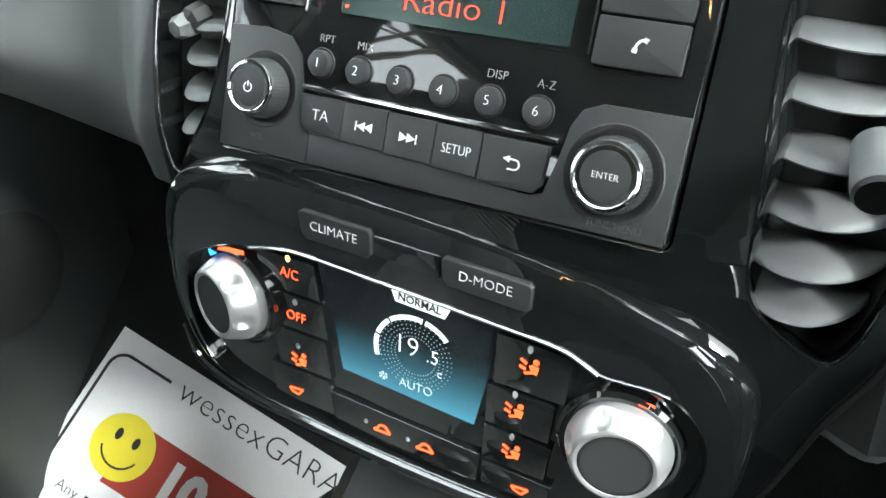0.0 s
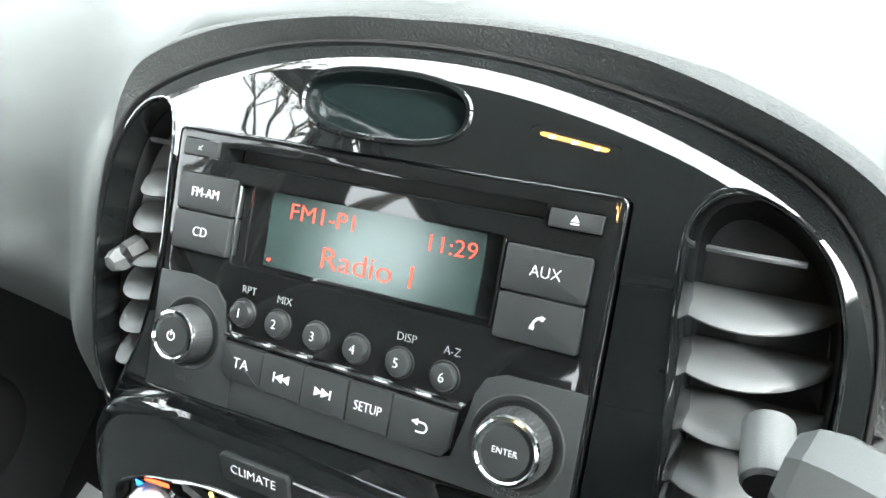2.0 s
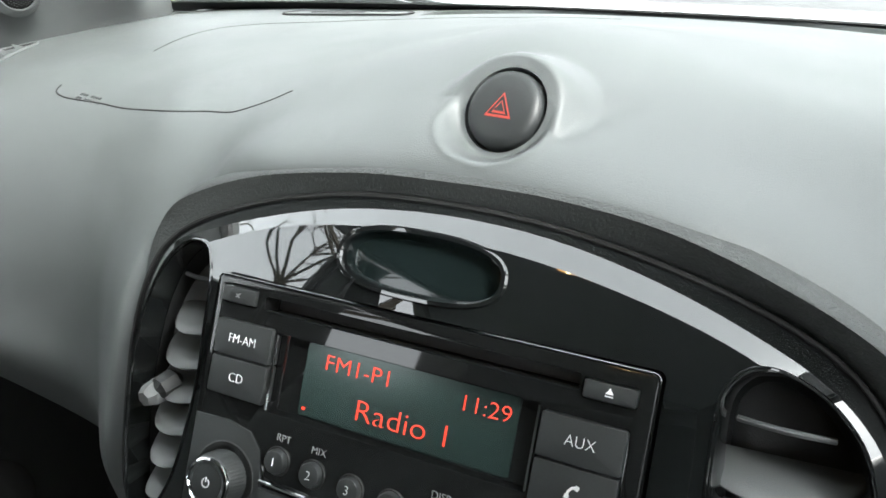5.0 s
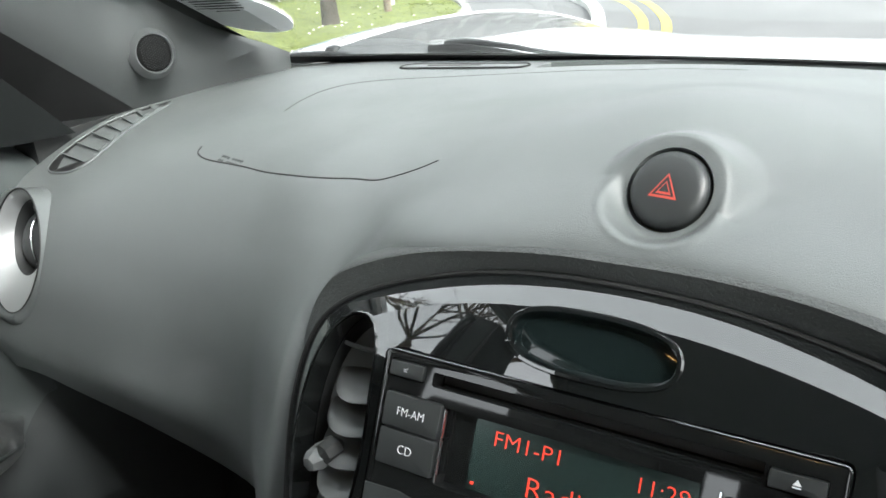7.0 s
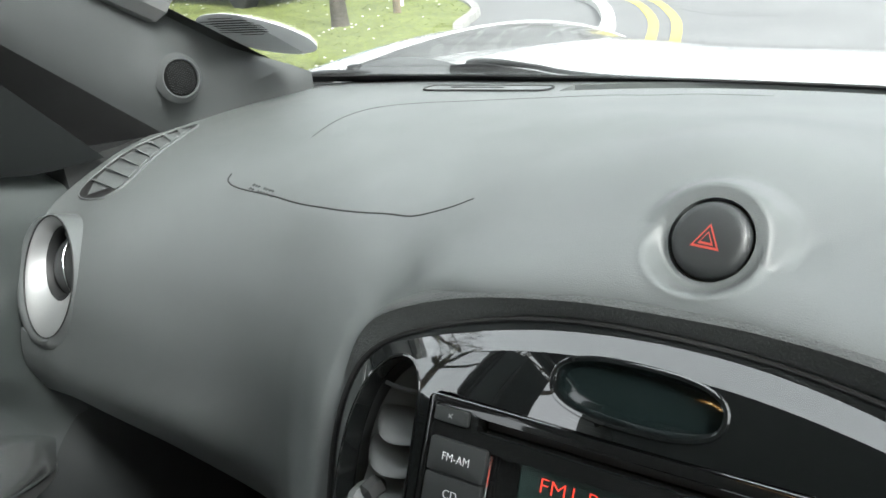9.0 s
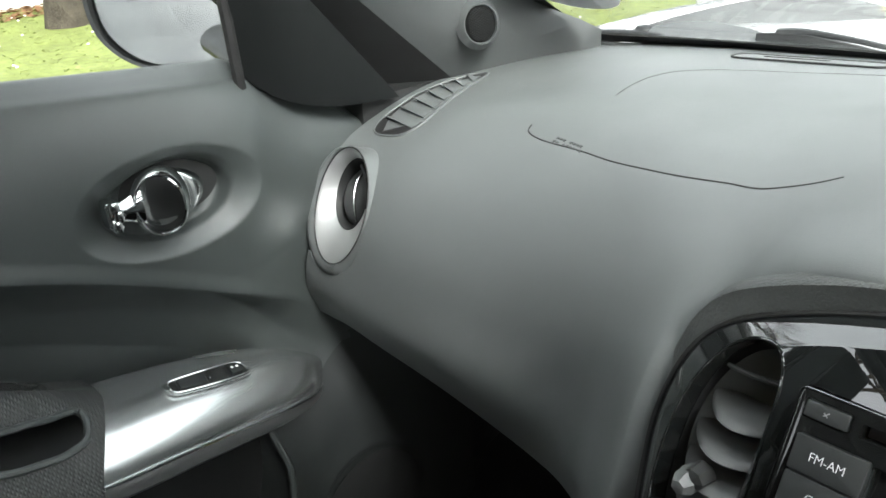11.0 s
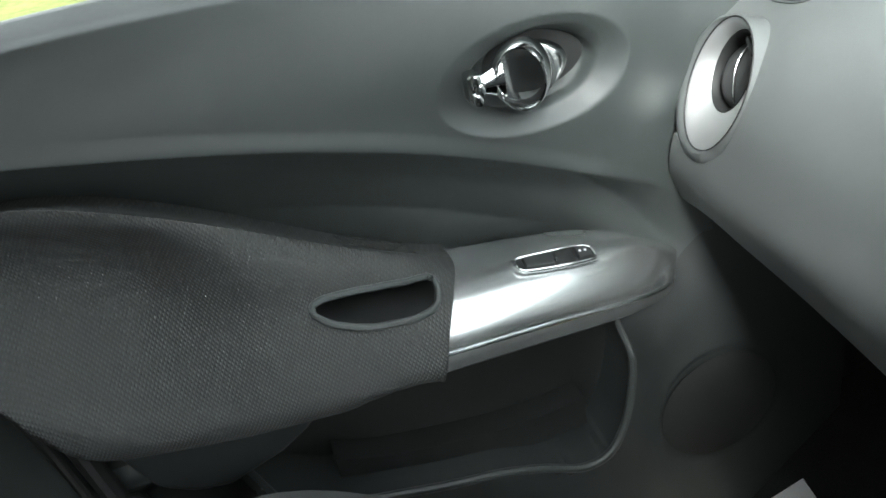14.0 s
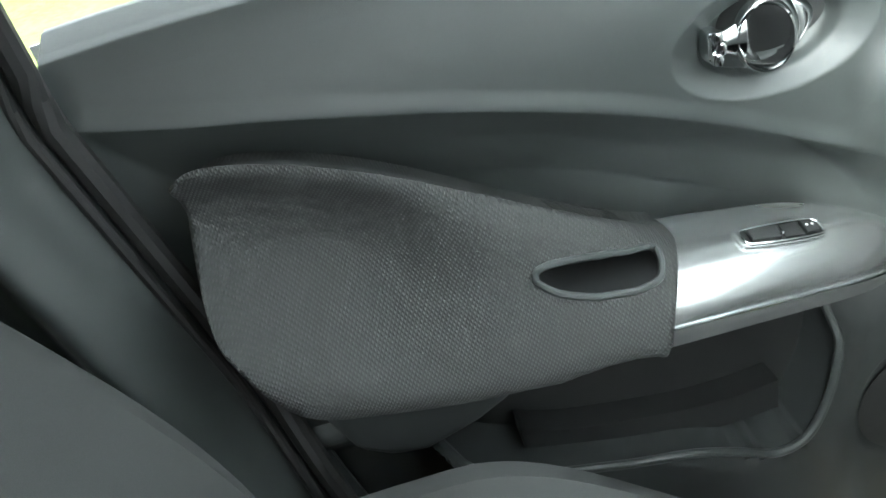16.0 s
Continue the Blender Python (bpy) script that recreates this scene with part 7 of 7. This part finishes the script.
def build_stalk():
    """The column stalk that comes into view before the driver's vent."""
    a, b = Vector((0.360, -0.075, 0.905)), Vector((0.183, -0.030, 0.919))
    d = (b - a).normalized()
    m = Matrix.Translation(b) @ d.to_track_quat("Z", "Y").to_matrix().to_4x4()
    s = thing("column_stalk", m, "dark grey column stalk with a faceted tip", "column stalk")
    part("tip", moved(turned([(0.0150, -0.050), (0.0195, -0.040), (0.0215, -0.014), (0.0195, -0.0055), (0.0150, -0.0005), (0.0, 0.0)], 8), pose(0, 0, 0, 0, 0, 14)), STALK_GREY, s, "faceted grey tip", local=True, sharp=22)
    part("shaft", turned([(0.013, -0.18), (0.0125, -0.10), (0.0120, -0.055), (0.0150, -0.049)], 24), BLACK_PLASTIC, s, local=True)
    c = thing("steering_column", Matrix.Translation((0.37, -0.05, 0.90)), "black plastic steering column shroud", "steering column")
    part("shroud", moved(turned([(0.045, 0.0), (0.055, 0.03), (0.060, 0.12), (0.066, 0.24)], 24), Matrix.Translation((0.38, -0.12, 0.895)) @ Euler((radians(-78), 0, 0)).to_matrix().to_4x4()), BLACK_PLASTIC, c)


build_stalk()


def build_sticker():
    """A round white sticker on the inside of the screen, its print too small to read."""
    up = Vector((0, 0.49, 0.872)).normalized()
    a = Vector((1, 0, 0))
    b = up.cross(a)
    o = Vector((-0.622, 0.452, screen_z(0.452) - 0.010))
    m = Matrix(((a.x, b.x, up.x, o.x), (a.y, b.y, up.y, o.y), (a.z, b.z, up.z, o.z), (0, 0, 0, 1)))
    t = thing("windscreen_sticker", m, "round white printed sticker inside the windscreen", "sticker")
    part("disc", moved(turned([(0.0, 0.0004), (0.072, 0.0004), (0.072, -0.0004), (0.0, -0.0004)], 48), Matrix.Identity(4)), PAPER, t, smooth=False, local=True)
    rows = []
    for i in range(7):
        v = -0.012 - 0.0075 * i
        w = 0.048 - 0.004 * i
        rows.append((-w, -v - 0.0012 - 0.06, w * (0.6 + 0.3 * ((i * 7) % 3) / 2), -v + 0.0012 - 0.06, -0.0006))
        rows.append((-w, v - 0.0012, w * (0.6 + 0.3 * ((i * 7) % 3) / 2), v + 0.0012, -0.0006))
    bars("small_print", rows, INK, t)


build_sticker()

# ---- outside ----
LAWN = [(-1.9, -4.0), (-1.9, 0.0), (-2.0, 2.5), (-2.6, 4.4), (-3.5, 5.7), (-4.2, 6.6), (-4.7, 7.8), (-6.0, 8.9), (-9.0, 9.8), (-16.0, 10.5), (-16.0, -4.0)]


def grass_material():
    m = material("grass", (0.195, 0.225, 0.070), 0.9, vary=0.30, grain=14, patch=2.2, spec=0.15)
    return m


def build_lawn():
    out = [tuple(p) for p in spline(LAWN[:-2], 60)] + LAWN[-2:]
    bm = bmesh.new()
    top = bm.faces.new([bm.verts.new((x, y, GROUND_Z + 0.05)) for x, y in out])
    bmesh.ops.triangulate(bm, faces=bm.faces[:])
    ob = part("lawn", bm, grass_material(), smooth=False)
    tagged(ob, "mown spring lawn with daisies beside the car", "lawn", kind="structure")
    # grass blades on the part that shows
    rng = random.Random(4)
    bm = bmesh.new()
    poly = [(x, y) for x, y in out]
    made = 0
    while made < 16000:
        x, y = rng.uniform(-12, -1.9), rng.uniform(-1.5, 9.6)
        if inside_fast(poly, x, y):
            continue
        h, w, a = rng.uniform(0.006, 0.018), rng.uniform(0.010, 0.022), rng.uniform(0, 6.28)
        lx, ly = rng.uniform(-0.07, 0.07), rng.uniform(-0.07, 0.07)
        z = GROUND_Z + 0.049
        bm.faces.new((bm.verts.new((x - w * math.cos(a), y - w * math.sin(a), z)), bm.verts.new((x + w * math.cos(a), y + w * math.sin(a), z)), bm.verts.new((x + lx, y + ly, z + h))))
        made += 1
    ob = part("grass", bm, GRASS_BLADE, smooth=False)
    tagged(ob, "short uneven grass blades on the lawn", "grass", kind="stuff")
    bm = bmesh.new()
    for _ in range(260):
        x, y = rng.uniform(-10, -2.2), rng.uniform(-1.5, 8.5)
        if not inside_fast(poly, x, y):
            bmesh.ops.create_cone(bm, cap_ends=True, segments=6, radius1=0.014, radius2=0.010, depth=0.008, matrix=Matrix.Translation((x, y, GROUND_Z + 0.095)))
    ob = part("daisies", bm, WHITE_FLOWER, smooth=False)
    tagged(ob, "scattered white daisies in the lawn", "daisies", kind="stuff")
    # stone edging: single kerb stones along the lawn's margin
    k = thing("lawn_kerb", Matrix.Translation((-3.0, 5.0, GROUND_Z)), "pale stone kerb along the lawn", "kerb", kind="structure")
    line = [np.array(p) for p in spline(LAWN[1:-2], 44)]
    for i, (a, b) in enumerate(zip(line, line[1:])):
        d = (b - a) / np.linalg.norm(b - a)
        s = np.array((d[1], -d[0]))
        a, b = a + d * 0.006, b - d * 0.006
        bm = bmesh.new()
        lo = [bm.verts.new((*q, GROUND_Z)) for q in (a, b, b + s * 0.10, a + s * 0.10)]
        hi = [bm.verts.new((*q, GROUND_Z + 0.075)) for q in (a, b, b + s * 0.092, a + s * 0.092)]
        bm.faces.new(hi)
        for j in range(4):
            bm.faces.new((lo[j], lo[(j + 1) % 4], hi[(j + 1) % 4], hi[j]))
        bmesh.ops.recalc_face_normals(bm, faces=bm.faces)
        part("kerb_stone", bm, KERB, k, smooth=False)


def inside_fast(poly, x, y):
    """True where (x, y) lies outside the polygon."""
    odd = False
    for (x0, y0), (x1, y1) in zip(poly, poly[1:] + poly[:1]):
        if (y0 > y) != (y1 > y) and x < (x1 - x0) * (y - y0) / (y1 - y0) + x0:
            odd = not odd
    return not odd


GRASS_BLADE = material("grass_blade", (0.205, 0.235, 0.074), 0.8, vary=0.3, grain=9, patch=1.4, spec=0.2)
WHITE_FLOWER = material("daisy_white", (0.8, 0.8, 0.76), 0.8, vary=0.05)
KERB = material("kerb_stone", (0.34, 0.33, 0.31), 0.85, vary=0.25, grain=80, patch=5, bump=0.5)
BARK = material("bark", (0.075, 0.064, 0.050), 0.95, vary=0.5, grain=70, patch=8, bump=1.0, spec=0.1)
ROAD_WHITE = material("road_white", (0.62, 0.62, 0.60), 0.8, vary=0.2, grain=90, patch=6)
ROAD_YELLOW = material("road_yellow", (0.60, 0.50, 0.12), 0.8, vary=0.2, grain=90, patch=6)
POST_WOOD = material("post_wood", (0.20, 0.155, 0.105), 0.9, vary=0.35, grain=60, patch=9)
LEAF_LITTER = material("leaf_litter", (0.21, 0.115, 0.062), 0.95, vary=0.5, grain=20, patch=6, spec=0.1)
RENDER_WALL = material("wall_render", (0.60, 0.58, 0.54), 0.9, vary=0.10, grain=90, patch=2)
build_lawn()


def build_road_marks():
    kerb = thing("road_kerb", Matrix.Translation((-2.6, 6.6, GROUND_Z)), "pale kerb that curves round the corner of the road", "kerb", kind="structure")
    line = [np.array(p) for p in spline([(-2.2, 3.4), (-2.35, 5.0), (-2.62, 6.3), (-3.0, 7.4), (-3.7, 8.55), (-5.2, 9.9), (-8.0, 11.2), (-13, 12.0)], 36)]
    for a, b in zip(line, line[1:]):
        d = (b - a) / np.linalg.norm(b - a)
        s = np.array((d[1], -d[0]))
        a, b = a + d * 0.006, b - d * 0.006
        bm = bmesh.new()
        lo = [bm.verts.new((*q, GROUND_Z)) for q in (a, b, b + s * 0.13, a + s * 0.13)]
        hi = [bm.verts.new((*q, GROUND_Z + 0.06)) for q in (a, b, b + s * 0.12, a + s * 0.12)]
        bm.faces.new(hi)
        for j in range(4):
            bm.faces.new((lo[j], lo[(j + 1) % 4], hi[(j + 1) % 4], hi[j]))
        bmesh.ops.recalc_face_normals(bm, faces=bm.faces)
        part("kerb_stone", bm, ROAD_WHITE, kerb, smooth=False)
    for off in (0.42, 0.62):
        rows = []
        for i, p in enumerate(line):
            a, b = line[max(0, i - 1)], line[min(len(line) - 1, i + 1)]
            d = (b - a) / np.linalg.norm(b - a)
            s = np.array((d[1], -d[0]))
            rows.append([(*(p + s * (off + w)), GROUND_Z + 0.004) for w in (0.0, 0.09)])
        ob = part("yellow_line", sheet(rows, 0.003, away=(0, 0, -1)), ROAD_YELLOW, smooth=False)
        tagged(ob, "worn yellow line painted beside the kerb", "road marking", "yellow lines", kind="structure")


build_road_marks()


def build_tree(x, y, height, radius, seed, twigs=4, spread=1.0):
    rng = random.Random(seed)
    t = thing("tree", Matrix.Translation((x, y, GROUND_Z)), "bare winter tree with a grey-brown trunk standing on the lawn", "tree", "trees on the lawn")
    base = Vector((x, y, GROUND_Z))
    pts, rad = [], []
    fork = height * 0.36
    for i in range(9):
        k = i / 8
        pts.append(base + Vector((0.06 * math.sin(3 * k + seed), 0.05 * math.sin(4 * k), fork * k)))
        rad.append(radius * (1.35 - 0.55 * min(1, k * 3)) * (1 - 0.25 * k))
    part("trunk", tube(pts, rad, 14), BARK, t)
    limbs = bmesh.new()

    def branch(start, way, length, r, depth):
        q, d = [start], way.normalized()
        n = 4
        for _ in range(n):
            d = (d + Vector((rng.uniform(-0.28, 0.28), rng.uniform(-0.28, 0.28), rng.uniform(-0.1, 0.2)))).normalized()
            q.append(q[-1] + d * length / n)
        k = tube(q, [r * (1 - 0.55 * i / n) for i in range(n + 1)], 5 if depth < 2 else 3, ends=False)
        me = bpy.data.meshes.new("limb")
        k.to_mesh(me)
        k.free()
        limbs.from_mesh(me)
        bpy.data.meshes.remove(me)
        if depth < twigs:
            for _ in range(3 if depth else 4):
                at = q[rng.randint(2, n)]
                branch(at, d + Vector((rng.uniform(-1, 1), rng.uniform(-1, 1), rng.uniform(-0.25, 0.6))) * 0.85 * spread, length * rng.uniform(0.55, 0.75), r * (0.56 if twigs < 5 else 0.62), depth + 1)

    many = 4 if twigs < 5 else 7
    for i in range(many):
        a = i * 6.283 / many + rng.uniform(-0.4, 0.4)
        branch(pts[-1], Vector((math.cos(a) * spread, math.sin(a) * spread, 1.2)), height * 0.34, radius * (0.55 if twigs < 5 else 0.40), 0)
    part("crown", limbs, BARK, t, "bare branching crown")


for _x, _y, _h, _r, _s, _n in ((-5.6, 6.6, 7.0, 0.075, 3, 4), (-8.9, 2.55, 8.0, 0.17, 5, 4), (-3.5, -4.9, 8.0, 0.13, 8, 5), (-7.4, 8.8, 7.5, 0.10, 11, 4), (-2.6, -7.2, 9.0, 0.14, 14, 5), (-6.4, -5.6, 9.0, 0.13, 17, 5)):
    build_tree(_x, _y, _h, _r, _s, _n)


def build_posts():
    for x, y, h, r, mat, lab in ((-5.45, 7.45, 0.9, 0.045, POST_WOOD, "brown round wooden post in the grass"), (-5.75, 7.95, 0.9, 0.04, ROAD_WHITE, "white painted wooden post in the grass"), (-10.6, 2.2, 1.1, 0.05, POST_WOOD, "brown round wooden post in the grass")):
        t = thing("post", Matrix.Translation((x, y, GROUND_Z)), lab, "post")
        part("shaft", turned([(r, 0.0), (r, h - 0.03), (r * 0.8, h - 0.005), (0.0, h)], 14), mat, t, local=True)
    rng = random.Random(9)
    bm = bmesh.new()
    for _ in range(1500):
        x, y = rng.uniform(-10.9, -10.0), rng.uniform(0.0, 6.0)
        a, s = rng.uniform(0, 6.28), rng.uniform(0.03, 0.06)
        z = GROUND_Z + 0.055 + rng.uniform(0, 0.07) * max(0, 1 - abs(x + 10.5) * 2)
        c, q = math.cos(a) * s, math.sin(a) * s
        bm.faces.new([bm.verts.new(v) for v in ((x - c, y - q, z), (x + q * 0.5, y - c * 0.5, z + rng.uniform(0, 0.03)), (x + c, y + q, z + 0.01), (x - q * 0.5, y + c * 0.5, z))])
    ob = part("leaf_litter", bm, LEAF_LITTER, smooth=False)
    tagged(ob, "brown dead leaves drifted along the wall", "leaf litter", kind="stuff")
    ob = part("garden_wall", block(-11.25, -6.0, GROUND_Z, -11.0, 9.0, GROUND_Z + 1.8, 0.01), RENDER_WALL, smooth=False)
    tagged(ob, "pale rendered garden wall beyond the lawn", "wall", kind="structure")


build_posts()


def build_parked_car(x, y, turn, paint, label):
    t = thing("parked_car", pose(x, y, GROUND_Z, 0, 0, turn), label, "car", "parked cars")
    secs = [(-2.0, 0.55, 0.72, 0.78), (-1.9, 0.35, 0.92, 0.83), (-1.2, 0.25, 0.98, 0.86), (-0.4, 0.22, 0.98, 0.87), (0.6, 0.22, 0.96, 0.87), (1.2, 0.25, 0.90, 0.86), (1.8, 0.32, 0.78, 0.80), (1.98, 0.45, 0.62, 0.70)]
    rows = [[(s * w * k, yy, z) for s, k, z in ((-1, 0.96, lo), (-1, 1.0, (lo + hi) / 2), (-1, 0.97, hi - 0.06), (-1, 0.86, hi), (1, 0.86, hi), (1, 0.97, hi - 0.06), (1, 1.0, (lo + hi) / 2), (1, 0.96, lo))] for yy, lo, hi, w in secs]
    bm = sheet(rows, closed_v=True)
    bm.verts.ensure_lookup_table()
    bm.faces.new(list(bm.verts)[:8])
    bm.faces.new(list(bm.verts)[-8:])
    bmesh.ops.recalc_face_normals(bm, faces=bm.faces)
    part("body", bm, paint, t, local=True)
    rows = [[(s * w * k, yy, z) for s, k, z in ((-1, 1.0, 0.93), (-1, 0.86, hi - 0.05), (-1, 0.74, hi), (1, 0.74, hi), (1, 0.86, hi - 0.05), (1, 1.0, 0.93))] for yy, hi, w in ((-1.75, 0.97, 0.74), (-1.35, 1.34, 0.76), (-0.8, 1.46, 0.78), (0.0, 1.47, 0.78), (0.45, 1.36, 0.77), (1.05, 0.97, 0.76))]
    bm = sheet(rows, closed_v=True)
    part("glasshouse", bm, CAR_GLASS, t, "dark windows", local=True)
    part("roof", moved(slab(rrect(-0.58, -1.25, 0.58, 0.32, 0.15), 1.455, 1.485, 0.01), Matrix.Identity(4)), paint, t, local=True)
    for sx in (-1, 1):
        for yy in (-1.25, 1.25):
            w = part("wheel", moved(turned([(0.16, -0.09), (0.28, -0.10), (0.31, -0.07), (0.31, 0.07), (0.28, 0.10), (0.16, 0.09)], 28), pose(sx * 0.78, yy, 0.31, 0, 90, 0)), RUBBER, t, "black tyre", local=True)
            part("rim", moved(turned([(0.0, 0.03), (0.05, 0.04), (0.17, 0.02), (0.19, 0.06), (0.2, 0.0)], 20), pose(sx * 0.80, yy, 0.31, 0, 90 * sx, 0)), SATIN, w, local=True)
    for sx in (-1, 1):
        part("headlight", moved(slab(rrect(-0.16, -0.06, 0.16, 0.06, 0.03), 0, 0.02, 0.005), pose(sx * 0.52, 1.93, 0.68, -75, 0, 0)), CHROME, t, local=True)


CAR_GLASS = material("dark_window", (0.015, 0.018, 0.02), 0.08, vary=0.1, rough_vary=0.02)
CAR_DARK = material("car_dark_paint", (0.03, 0.035, 0.045), 0.25, vary=0.05, coat=0.8)
CAR_TEAL = material("car_teal_paint", (0.05, 0.14, 0.16), 0.25, vary=0.05, coat=0.8)
CAR_SILVER = material("car_silver_paint", (0.45, 0.46, 0.47), 0.3, 0.6, vary=0.04, coat=0.6)
build_parked_car(-9.3, 9.0, 75, CAR_TEAL, "teal parked car beyond the lawn")
build_parked_car(-7.4, 11.6, 80, CAR_DARK, "dark parked car beyond the lawn")
build_parked_car(-6.2, -12.5, 15, CAR_SILVER, "silver parked car behind on the tarmac")


def build_planter():
    t = thing("planter", Matrix.Translation((-6.6, -8.6, GROUND_Z)), "red clay barrel planter on the tarmac", "planter")
    part("tub", turned([(0.20, 0.0), (0.26, 0.15), (0.28, 0.30), (0.26, 0.50), (0.24, 0.50), (0.24, 0.44), (0.0, 0.44)], 28), material("terracotta", (0.42, 0.13, 0.07), 0.8, vary=0.2, grain=60), t, local=True)


build_planter()
